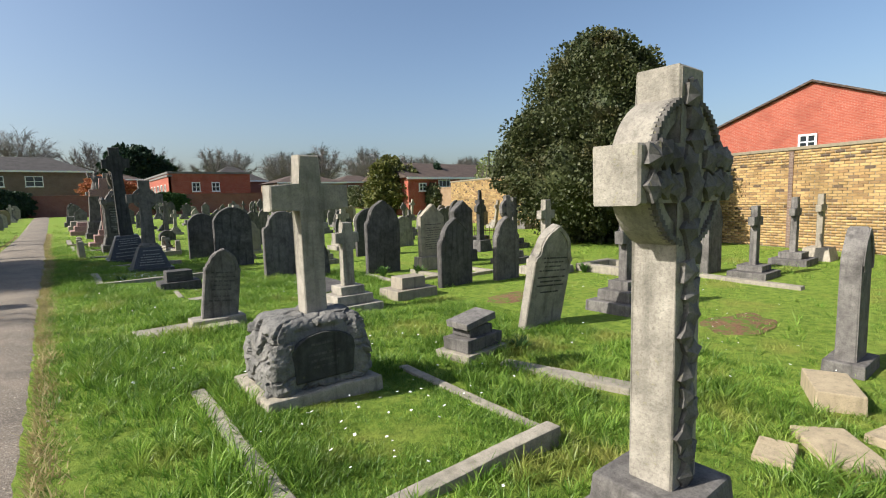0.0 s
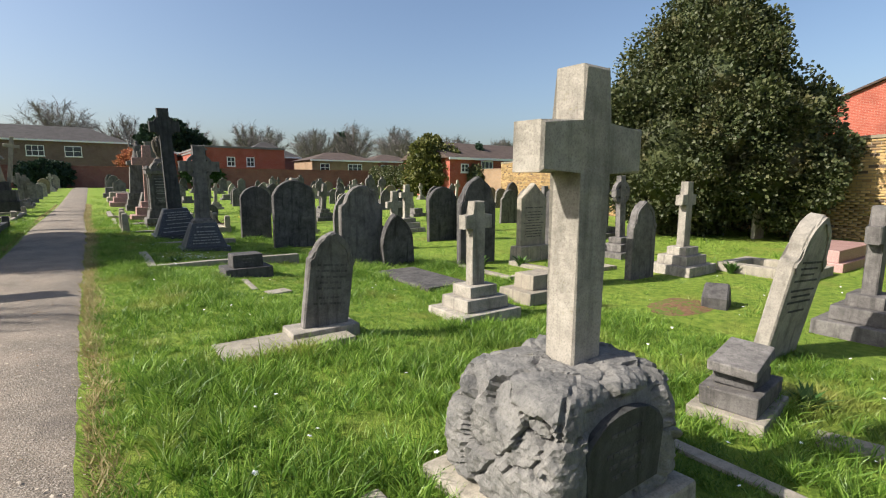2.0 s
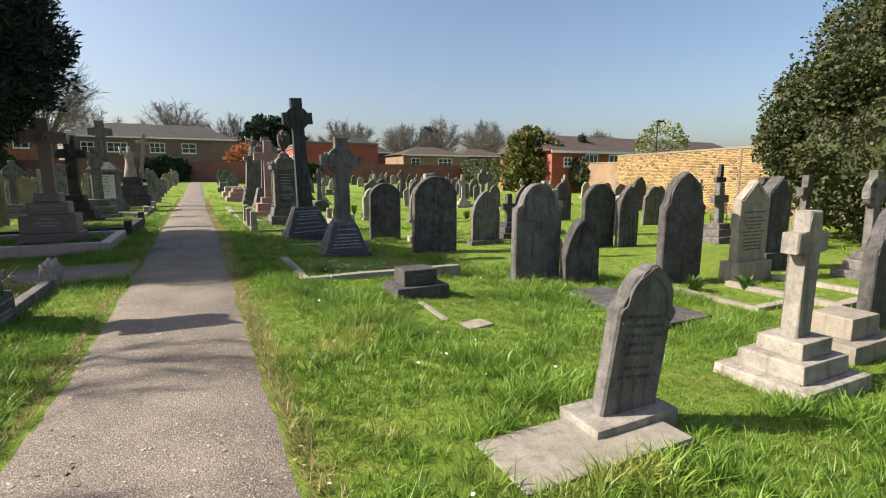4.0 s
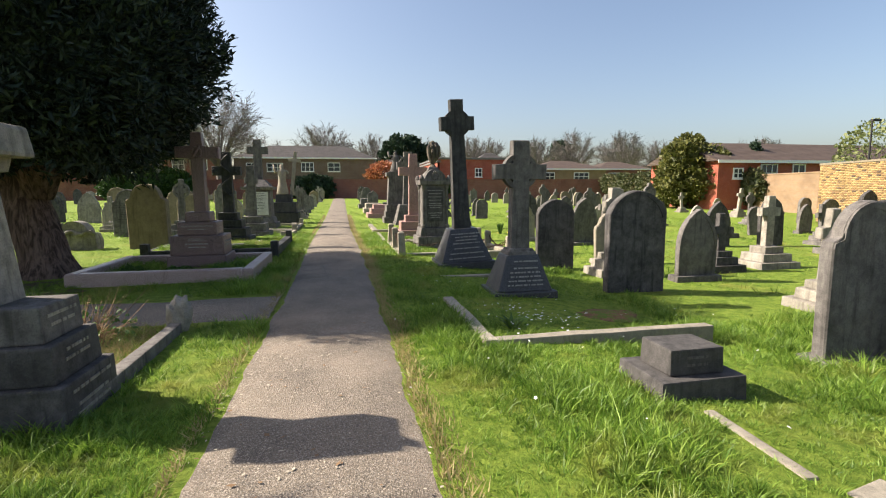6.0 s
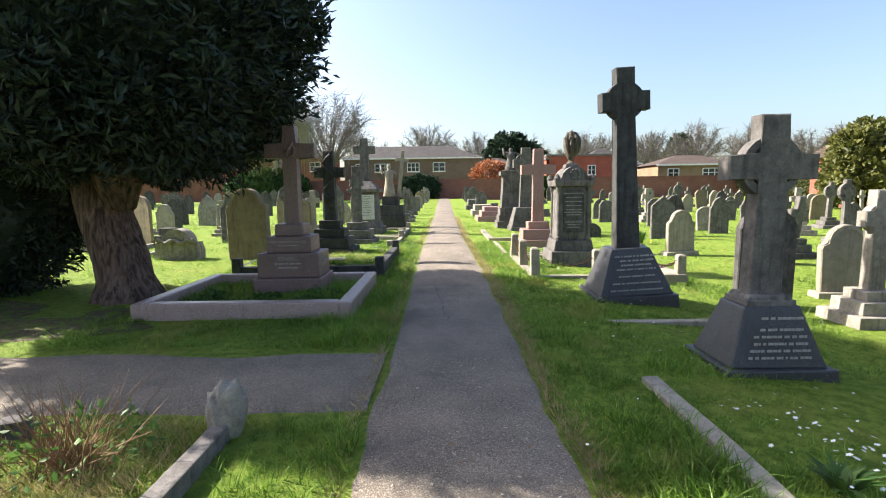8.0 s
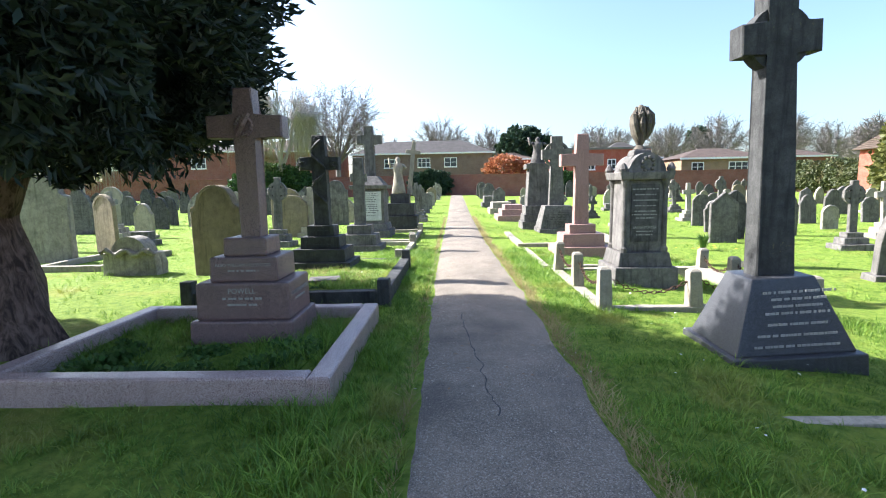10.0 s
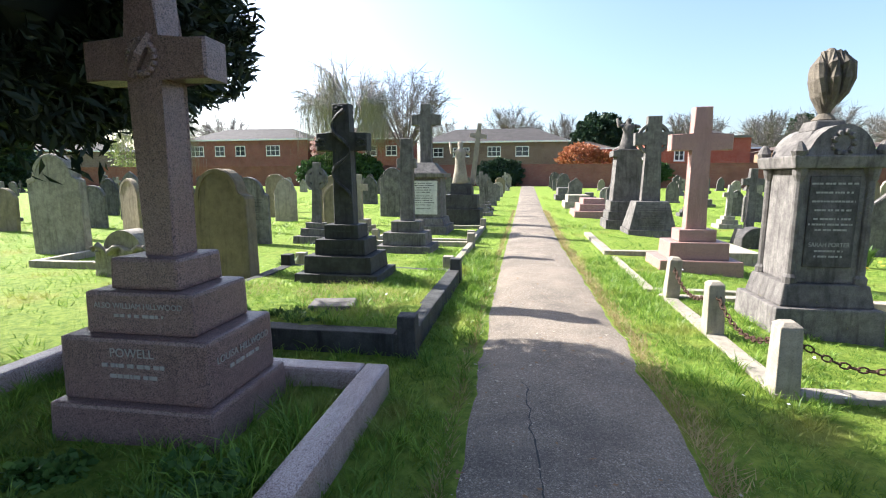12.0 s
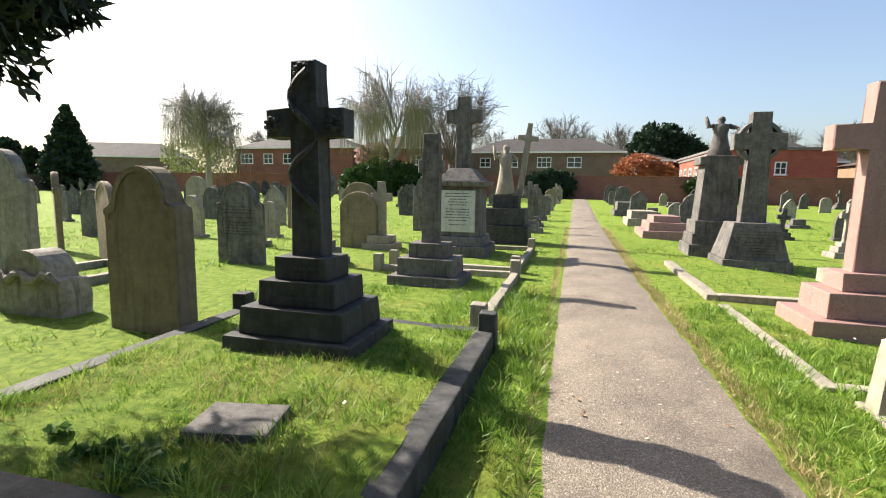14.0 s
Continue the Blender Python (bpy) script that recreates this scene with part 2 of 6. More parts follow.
def roofing(name, a):
    n = Nodes(name)
    w = n.t.nodes.new("ShaderNodeTexWave")
    w.bands_direction = 'Z'
    n.put(w.inputs["Vector"], n.pos)
    w.inputs["Scale"].default_value, w.inputs["Distortion"].default_value = 2.6, 0.4
    c = n.mix(n.ramp(n.noise(1.4, 5), 0.35, 0.7), a, tuple(v * 0.65 for v in a))
    c = n.mix(n.math('MULTIPLY', w.outputs["Fac"], 0.3), c, tuple(v * 0.5 for v in a))
    n.bump(w.outputs["Fac"], 0.6, 0.03)
    return n.done(c, 0.85)


def pane_glass():
    n = Nodes("window_glass")
    return n.done(n.mix(n.rand(), (0.02, 0.025, 0.03), (0.06, 0.07, 0.08)), 0.08, spec=0.6)


def soil(name, a):
    n = Nodes(name)
    c = n.mix(n.ramp(n.noise(22, 6, 0.75), 0.35, 0.7), a, tuple(v * 0.5 for v in a))
    c = n.mix(n.ramp(n.noise(7, 6, 0.75), 0.46, 0.56), c, (0.11, 0.17, 0.02))
    n.bump(n.noise(50, 5, 0.8), 0.9, 0.03)
    return n.done(c, 0.95)


SOIL = soil("red_brown_soil", (0.24, 0.13, 0.07))
EARTH = soil("dry_brown_earth", (0.13, 0.095, 0.065))
BARK, TURF, ASPHALT, GLASS = bark(), turf(), asphalt(), pane_glass()
YELLOW_BRICK = brick_pieces("yellow_stock_brick", [(0.34, 0.215, 0.09), (0.44, 0.30, 0.13), (0.26, 0.16, 0.075), (0.10, 0.07, 0.05)])
MORTAR = plain("lime_mortar", (0.24, 0.20, 0.14), 0.95)
RED_BRICK = far_brick("red_brick", (0.29, 0.062, 0.038), (0.35, 0.09, 0.055), (0.34, 0.20, 0.15))
PLUM_BRICK = far_brick("plum_brick", (0.20, 0.075, 0.06), (0.26, 0.10, 0.075), (0.25, 0.17, 0.14))
BROWN_BRICK = far_brick("brown_brick", (0.15, 0.10, 0.08), (0.19, 0.13, 0.10), (0.25, 0.21, 0.18))
TAN_BRICK = far_brick("tan_brick", (0.24, 0.155, 0.09), (0.29, 0.19, 0.11), (0.26, 0.21, 0.16))
ROOF_GREY = roofing("grey_roof_tiles", (0.070, 0.063, 0.060))
ROOF_BROWN = roofing("brown_roof_tiles", (0.095, 0.068, 0.055))
ROOF_PALE = roofing("flat_pale_roof", (0.20, 0.19, 0.18))

# ---- mesh helpers ----
FILL = []     # kerbed graves filled with earth: x0, x1, y0, y1, height
LOW = []      # flat things that no blade of grass grows through: x0, x1, y0, y1


def smooth01(v):
    v = min(1.0, max(0.0, v))
    return v * v * (3 - 2 * v)


def ground_z(x, y):
    """The churchyard falls a little to the east of the path and rises far off."""
    return -0.2 * smooth01((x - 0.5) / 3.5) + 0.6 * smooth01((y - 30) / 36)


def finish(bm, name, mat, parent=None, label="", smooth=False):
    me = bpy.data.meshes.new(name)
    bmesh.ops.recalc_face_normals(bm, faces=bm.faces)
    bm.to_mesh(me)
    bm.free()
    me.materials.append(mat)
    if smooth:
        me.shade_smooth()
    ob = new(name, me)
    if parent is not None:
        ob.parent = parent
    if label:
        ob["label"] = label
    return ob


def part(name, bm, material, parent, label="", smooth=False):
    return finish(bm, name, material, parent, label, smooth)


def thing(name, label, category, x, y, rz=0.0, z=None, group="", lean=(0, 0)):
    e = new(name)
    e.empty_display_size = 0.2
    e.matrix_basis = pose(x, y, ground_z(x, y) if z is None else z, lean[0], lean[1], rz)
    return tagged(e, label, category, group)


def box(bm, x0, x1, y0, y1, z0, z1, bevel=0.0, top=1.0):
    """A box, its top scaled by top about its middle, its edges worn by bevel."""
    cx, cy, hx, hy = (x0 + x1) / 2, (y0 + y1) / 2, (x1 - x0) / 2, (y1 - y0) / 2
    vs = [bm.verts.new((cx + sx * hx * (top if k else 1), cy + sy * hy * (top if k else 1), z1 if k else z0))
          for k in (0, 1) for sx, sy in ((-1, -1), (1, -1), (1, 1), (-1, 1))]
    fs = [bm.faces.new([vs[i] for i in f]) for f in ((3, 2, 1, 0), (4, 5, 6, 7), (0, 1, 5, 4), (1, 2, 6, 5), (2, 3, 7, 6), (3, 0, 4, 7))]
    if bevel:
        es = list({e for f in fs for e in f.edges})
        bmesh.ops.bevel(bm, geom=es, offset=bevel, segments=2, profile=0.6, affect='EDGES')
    return vs


def prism(bm, outline, y0, y1, bevel=0.0):
    """An upright slab: an outline in x and z, from y0 to y1."""
    a = [bm.verts.new((x, y0, z)) for x, z in outline]
    b = [bm.verts.new((x, y1, z)) for x, z in outline]
    f1, f2 = bm.faces.new(a), bm.faces.new(b[::-1])
    n = len(a)
    for i in range(n):
        bm.faces.new((a[i], b[i], b[(i + 1) % n], a[(i + 1) % n]))
    if bevel:
        bmesh.ops.bevel(bm, geom=list(f1.edges) + list(f2.edges), offset=bevel, segments=1, affect='EDGES')


def lathe(bm, profile, seg=16, cx=0.0, cy=0.0):
    rings = []
    for r, z in profile:
        rings.append([bm.verts.new((cx + r * math.cos(2 * math.pi * i / seg), cy + r * math.sin(2 * math.pi * i / seg), z)) for i in range(seg)])
    for a, b in zip(rings, rings[1:]):
        for i in range(seg):
            bm.faces.new((a[i], a[(i + 1) % seg], b[(i + 1) % seg], b[i]))
    bm.faces.new(rings[0][::-1])
    bm.faces.new(rings[-1])


def tube(bm, points, radii, seg=6):
    """A tapered tube along points."""
    rings = []
    for i, p in enumerate(points):
        d = (points[min(i + 1, len(points) - 1)] - points[max(i - 1, 0)]).normalized()
        u = d.orthogonal().normalized()
        v = d.cross(u)
        rings.append([bm.verts.new(p + radii[i] * (math.cos(2 * math.pi * k / seg) * u + math.sin(2 * math.pi * k / seg) * v)) for k in range(seg)])
    for a, b in zip(rings, rings[1:]):
        off = min(range(seg), key=lambda o: (a[0].co - b[o].co).length)
        for k in range(seg):
            bm.faces.new((a[k], a[(k + 1) % seg], b[(k + 1 + off) % seg], b[(k + off) % seg]))
    bm.faces.new(rings[-1])
    bm.faces.new(rings[0][::-1])


def ring_piece(bm, r0, r1, y0, y1, cz, a0, a1, seg=10, cx=0.0):
    """A piece of a flat ring in the x-z plane (the wheel of a wheel-head cross)."""
    prev = None
    first = None
    for i in range(seg + 1):
        a = radians(a0 + (a1 - a0) * i / seg)
        q = [bm.verts.new((cx + r * math.cos(a), y, cz + r * math.sin(a))) for r, y in ((r0, y0), (r1, y0), (r1, y1), (r0, y1))]
        if prev:
            for k in range(4):
                bm.faces.new((prev[k], prev[(k + 1) % 4], q[(k + 1) % 4], q[k]))
        else:
            first = q
        prev = q
    bm.faces.new(first[::-1])
    bm.faces.new(prev)


def roughen(bm, amount, scale, seed=0.0):
    for v in bm.verts:
        p = v.co * scale + Vector((seed, seed * 1.7, -seed))
        v.co += amount * Vector((noise.noise(p), noise.noise(p + Vector((31, 7, 2))), noise.noise(p + Vector((5, 47, 11)))))


def mesh_from(name, verts, faces, mat, parent=None, smooth=False):
    me = bpy.data.meshes.new(name)
    n, k = len(faces), faces.shape[1]
    me.vertices.add(len(verts))
    me.vertices.foreach_set("co", np.ascontiguousarray(verts, dtype=np.float32).ravel())
    me.loops.add(n * k)
    me.loops.foreach_set("vertex_index", np.ascontiguousarray(faces, dtype=np.int32).ravel())
    me.polygons.add(n)
    me.polygons.foreach_set("loop_start", np.arange(0, n * k, k, dtype=np.int32))
    me.update(calc_edges=True)
    me.materials.append(mat)
    if smooth:
        me.shade_smooth()
    ob = new(name, me)
    if parent is not None:
        ob.parent = parent
    return ob


# ---- ground, paths ----
xs = np.concatenate([[-2500, -900, -350, -150, -90], np.arange(-60, -12, 2.0), np.arange(-12, 14, 0.5), np.arange(14, 60, 2.0), [60, 90, 150, 350, 900, 2500]])
ys = np.concatenate([[-2500, -900, -350, -120, -50, -20], np.arange(-10, 34, 0.5), np.arange(34, 100, 2.0), [100, 150, 350, 900, 2500]])
gv = np.array([(x, y, ground_z(x, y) + 0.018 * noise.noise(Vector((x * 0.8, y * 0.8, 0))) * (1 if abs(x + 1) > 1.4 else 0) - (0.03 if -1.4 < x < -0.6 else 0)) for y in ys for x in xs])
nx = len(xs)
gf = np.array([(j * nx + i, j * nx + i + 1, (j + 1) * nx + i + 1, (j + 1) * nx + i) for j in range(len(ys) - 1) for i in range(nx - 1)])
tagged(mesh_from("ground", gv, gf, TURF, smooth=True), "rough churchyard turf, bright green with worn patches", "ground", kind="structure")


def path_edges(y):
    """Left and right edge of the asphalt path at y."""
    wob = 0.045 * noise.noise(Vector((0, y * 1.3, 0))) + 0.03 * noise.noise(Vector((3, y * 5.0, 0)))
    wob2 = 0.045 * noise.noise(Vector((9, y * 1.3, 0))) + 0.03 * noise.noise(Vector((13, y * 5.0, 0)))
    left = -1.62 - 0.1 * smooth01((y - 14) / 8) - 0.35 * smooth01((9 - y) / 6)
    right = -0.26 - 0.12 * smooth01((y - 18) / 8) + 0.06 * smooth01((10 - y) / 6)
    return left + wob, right + wob2


def strip(name, rows, mat, label):
    """A thin sheet laid over the ground; rows are cross-sections of points."""
    m = len(rows[0])
    v = np.array([p for r in rows for p in r])
    f = np.array([(j * m + i, j * m + i + 1, (j + 1) * m + i + 1, (j + 1) * m + i) for j in range(len(rows) - 1) for i in range(m - 1)])
    return tagged(mesh_from(name, v, f, mat, smooth=True), label, "path", kind="structure")


rows = []
for y in np.concatenate([np.arange(-12, 40, 0.12), np.arange(40, 66, 0.8)]):
    a, b = path_edges(y)
    rows.append([(a + (b - a) * k / 6, y, ground_z(-1, y) + 0.024 + 0.012 * math.sin(math.pi * k / 6) - (0.04 if k in (0, 6) else 0)) for k in range(7)])
strip("path", rows, ASPHALT, "straight worn grey-brown asphalt path with ragged edges")
rows = []
for x in np.arange(-30, -1.55, 0.2):
    a = 12.55 + 0.06 * noise.noise(Vector((x * 1.2, 5, 0)))
    b = 14.15 + 0.06 * noise.noise(Vector((x * 1.2, 8, 0)))
    rows.append([(x, b + (a - b) * k / 4, 0.016 - (0.03 if k in (0, 4) else 0)) for k in range(5)])
strip("side_path", rows, ASPHALT, "side path of dark worn asphalt under the yew")

# a long crack in the asphalt and the pale patch joint across it
bm = bmesh.new()
pts = [(-1.02 + 0.09 * noise.noise(Vector((0, k * 0.22, 4))) + 0.03 * noise.noise(Vector((5, k * 0.9, 4))) - 0.005 * k, 15.0 + k * 0.06) for k in range(46)]
for (xa, ya), (xb, yb) in zip(pts, pts[1:]):
    w = 0.002 + 0.004 * random.random()
    zc = 0.0365
    bm.faces.new([bm.verts.new(p) for p in ((xa - w, ya, zc), (xa + w, ya, zc), (xb + w, yb, zc), (xb - w, yb, zc))])
tagged(finish(bm, "path_crack", LETTER_DARK), "dark crack running along the asphalt", "crack", kind="structure")

# ---- gravestones ----


def arc(cx, cz, r, a0, a1, n):
    return [(cx + r * math.cos(radians(a0 + (a1 - a0) * i / n)), cz + r * math.sin(radians(a0 + (a1 - a0) * i / n))) for i in range(n + 1)]


def outline(style, w, h):
    """The face of a headstone, from the foot of its right side round to the left."""
    r = w / 2
    base = [(-r, 0), (r, 0)]
    if style == "round":
        rise = 0.36 * w
        R = (r * r + rise * rise) / (2 * rise)
        a = math.degrees(math.asin(r / R))
        return base + arc(0, h - R, R, 90 - a, 90 + a, 14)
    if style == "shoulder":
        s = 0.74 * r
        zs = h - s - 0.02
        return base + [(r, zs - 0.10), (r * 0.97, zs - 0.05), (s + 0.01, zs - 0.02)] + arc(0, zs, s, 0, 180, 14) + [(-s - 0.01, zs - 0.02), (-r * 0.97, zs - 0.05), (-r, zs - 0.10)]
    if style == "pointed":
        R = w * 1.05
        a = math.degrees(math.acos((R - r) / R))
        zs = h - R * math.sin(radians(a))
        return base + arc(r - R, zs, R, 0, a, 8) + arc(R - r, zs, R, 180 - a, 180, 8)[1:]
    if style == "ogee":
        zs = h - 0.62 * w
        right = [(r, zs), (r * 0.98, zs + 0.05 * w), (r * 0.84, zs + 0.10 * w), (r * 0.80, zs + 0.16 * w)]
        right += [(r * 0.80 * math.cos(radians(t)), zs + 0.16 * w + 0.40 * w * math.sin(radians(t))) for t in range(12, 72, 12)] + [(r * 0.12, h - 0.02 * w)]
        return base + right + [(0, h)] + [(-x, z) for x, z in right[::-1]]
    if style == "gable":
        zs = h - 0.42 * w
        return base + [(r, zs), (0.86 * r, zs + 0.02), (0, h), (-0.86 * r, zs + 0.02), (-r, zs)]
    return base + [(r, h), (-r, h)]


def inscription(parent, w, z1, z0, y, mat, seed, gap=0.055):
    """Worn lettering that cannot be read: short bars in lines."""
    rng = random.Random(seed)
    bm = bmesh.new()
    z = z1
    while z > z0:
        half = w * rng.uniform(0.22, 0.40)
        x = -half
        while x < half:
            ln = rng.uniform(0.012, 0.045)
            box(bm, x, min(half, x + ln), y - 0.002, y + 0.004, z, z + gap * 0.34)
            x += ln + rng.choice((0.007, 0.007, 0.022))
        z -= gap * rng.choice((1, 1, 1, 1.6))
    return tagged(part("inscription", bm, mat, parent, "worn lines of cut lettering"), kind="stuff")


def headstone(x, y, w, h, style, mat, label, rz=0.0, lean=(0, 0), d=0.11, plinth=0.0, panel=True, letters=None, group="", z=None, sunk=0.25):
    e = thing("headstone", label, "headstone", x, y, rz, z, group, lean)
    bm = bmesh.new()
    o = [(px, pz if pz > 0 else -sunk) for px, pz in outline(style, w, h)]
    prism(bm, o, -d / 2, d / 2, 0.014)
    roughen(bm, 0.012, 3.1, x + y)
    part("slab", bm, mat, e)
    if panel:
        # raised border moulding that follows the head
        bm = bmesh.new()
        a = [(px * 0.985, pz) for px, pz in outline(style, w, h - 0.012) if pz > 0.45 * h]
        b = [(px * 0.86, h - (h - pz) * 1.0 - 0.055) for px, pz in outline(style, w, h - 0.012) if pz > 0.45 * h]
        for yy in (-d / 2 - 0.012,):
            va = [bm.verts.new((px, yy, pz)) for px, pz in a] + [bm.verts.new((px, yy + 0.02, pz)) for px, pz in a]
            vb = [bm.verts.new((px, yy, pz)) for px, pz in b] + [bm.verts.new((px, yy + 0.02, pz)) for px, pz in b]
            n = len(a)
            for i in range(n - 1):
                bm.faces.new((va[i], va[i + 1], vb[i + 1], vb[i]))
                bm.faces.new((va[i], va[n + i], va[n + i + 1], va[i + 1]))
                bm.faces.new((vb[i], vb[i + 1], vb[n + i + 1], vb[n + i]))
        part("moulding", bm, mat, e)
    if letters:
        inscription(e, w, h * 0.68, h * 0.30, -d / 2 - 0.001, letters, x * 7 + y)
    if plinth:
        bm = bmesh.new()
        box(bm, -w / 2 - 0.09, w / 2 + 0.09, -d / 2 - 0.09, d / 2 + 0.09, -0.2, plinth, 0.015, 0.94)
        roughen(bm, 0.012, 4, x)
        part("plinth", bm, mat, e)
    return e


def cross_outline(shaft, arm, h, arm_z, arm_h, foot, flare=1.0):
    s, f = shaft / 2, foot / 2
    return [(-f, 0), (f, 0), (s, arm_z), (arm / 2, arm_z - 0.01 * flare), (arm / 2, arm_z + arm_h), (s, arm_z + arm_h), (s * flare, h), (-s * flare, h), (-s, arm_z + arm_h), (-arm / 2, arm_z + arm_h), (-arm / 2, arm_z - 0.01 * flare), (-s, arm_z)]


def cross_on_steps(x, y, h, steps, shaft, arm, arm_z, arm_h, d, mat, label, foot=None, step_mat=None, rz=0.0, wheel=0.0, lean=(0, 0), letters=None, flare=1.0, taper_base=0.0, rim=0.055, collar=0.0, group="", z=None, worn=0.008):
    """A stone cross on a stepped base. steps: (width, depth, height) from the ground up."""
    e = thing("stone_cross", label, "gravestone", x, y, rz, z, group, lean)
    zz = 0.0
    for k, (sw, sd, sh) in enumerate(steps):
        bm = bmesh.new()
        box(bm, -sw / 2, sw / 2, -sd / 2, sd / 2, zz - (0.2 if k == 0 else 0), zz + sh, 0.014, 1 - (taper_base if k == len(steps) - 1 else 0.03))
        roughen(bm, worn, 3.3, x + k)
        part("base_block" if taper_base and k == len(steps) - 1 else "step", bm, step_mat or mat, e)
        if letters and k > 0:
            inscription(e, sw * 0.9, zz + sh - 0.08, zz + 0.05, -sd / 2 - 0.002, letters, x + k, 0.06)
        zz += sh
    bm = bmesh.new()
    o = [(px, pz + zz - (0.02 if pz == 0 else 0)) for px, pz in cross_outline(shaft, arm, h - zz, arm_z - zz, arm_h, foot or shaft * 1.25, flare)]
    prism(bm, o, -d / 2, d / 2, 0.012)
    roughen(bm, worn, 2.7, y)
    part("cross", bm, mat, e)
    if collar:
        bm = bmesh.new()
        box(bm, -collar / 2, collar / 2, -collar * 0.42, collar * 0.42, zz - 0.01, zz + 0.05, 0.012, 0.97)
        box(bm, -collar * 0.44, collar * 0.44, -collar * 0.37, collar * 0.37, zz + 0.048, zz + 0.085, 0.008, 0.92)
        part("collar", bm, mat, e)
    if wheel:
        for k in range(4):
            bm = bmesh.new()
            ring_piece(bm, wheel - rim, wheel + 0.02, -d * 0.38, d * 0.38, arm_z + arm_h / 2, 90 * k + 8, 90 * k + 82)
            part("wheel_arc", bm, mat, e)
    return e


def block_steps(x, y, steps, mat, label, name="grave_base", rz=0.0, letters=None, category="gravestone"):
    e = thing(name, label, category, x, y, rz)
    LOW.append((x - steps[0][0] / 2, x + steps[0][0] / 2, y - steps[0][1] / 2, y + steps[0][1] / 2))
    zz = 0
    for k, (sw, sd, sh) in enumerate(steps):
        bm = bmesh.new()
        box(bm, -sw / 2, sw / 2, -sd / 2, sd / 2, zz - (0.15 if k == 0 else 0), zz + sh, 0.014, 0.97)
        roughen(bm, 0.01, 4, x + k)
        part("tier", bm, mat, e)
        if letters and k:
            inscription(e, sw * 0.8, zz + sh - 0.07, zz + 0.03, -sd / 2 - 0.001, letters, x)
        zz += sh
    return e


def kerb_plot(x0, x1, y0, y1, mat, label, width=0.12, height=0.1, sides="lrfb", posts=0.0, round_top=False, fill=0.0):
    """A low stone kerb round a grave: l, r, f (nearer, low y) and b sides."""
    e = thing("grave_kerb", label, "grave kerb", (x0 + x1) / 2, (y0 + y1) / 2)
    hx, hy, w = (x1 - x0) / 2, (y1 - y0) / 2, width
    for s in sides:
        r = {"l": (-hx, -hx + w, -hy, hy), "r": (hx - w, hx, -hy, hy), "f": (-hx + w + 0.002, hx - w - 0.002, -hy, -hy + w), "b": (-hx + w + 0.002, hx - w - 0.002, hy - w, hy)}[s]
        bm = bmesh.new()
        mx, my = (x0 + x1) / 2, (y0 + y1) / 2
        LOW.append((mx + r[0] + 0.01, mx + r[1] - 0.01, my + r[2] + 0.01, my + r[3] - 0.01))
        box(bm, *r, -0.15, height, 0.0 if round_top else 0.012, 0.999)
        if round_top:
            tops = [ed for ed in bm.edges if all(v.co.z > height - 0.001 for v in ed.verts)]
            bmesh.ops.bevel(bm, geom=tops, offset=width * 0.2, segments=3, profile=0.6, affect='EDGES')
        bmesh.ops.subdivide_edges(bm, edges=[ed for ed in bm.edges if ed.calc_length() > 0.6], cuts=5)
        roughen(bm, 0.003 if round_top else 0.012, 2.2, x0 + y0 + ord(s))
        part("kerb_stone", bm, mat, e)
    if fill:
        bm = bmesh.new()
        box(bm, -hx + w * 0.8, hx - w * 0.8, -hy + w * 0.8, hy - w * 0.8, -0.1, fill, 0.0)
        bmesh.ops.subdivide_edges(bm, edges=list(bm.edges), cuts=7, use_grid_fill=True)
        roughen(bm, 0.04, 2.0, x0)
        part("grave_turf", bm, TURF, e)
        FILL.append((x0 + w, x1 - w, y0 + w, y1 - w, fill))
    if posts:
        for sx, sy in ((1, -1), (-1, -1), (1, 1), (-1, 1)):
            bm = bmesh.new()
            cx, cy = sx * (hx - 0.06), sy * (hy - 0.06)
            box(bm, cx - 0.085, cx + 0.085, cy - 0.085, cy + 0.085, -0.1, posts, 0.02, 0.94)
            roughen(bm, 0.012, 6, x0)
            part("corner_post", bm, mat, e)
    return e


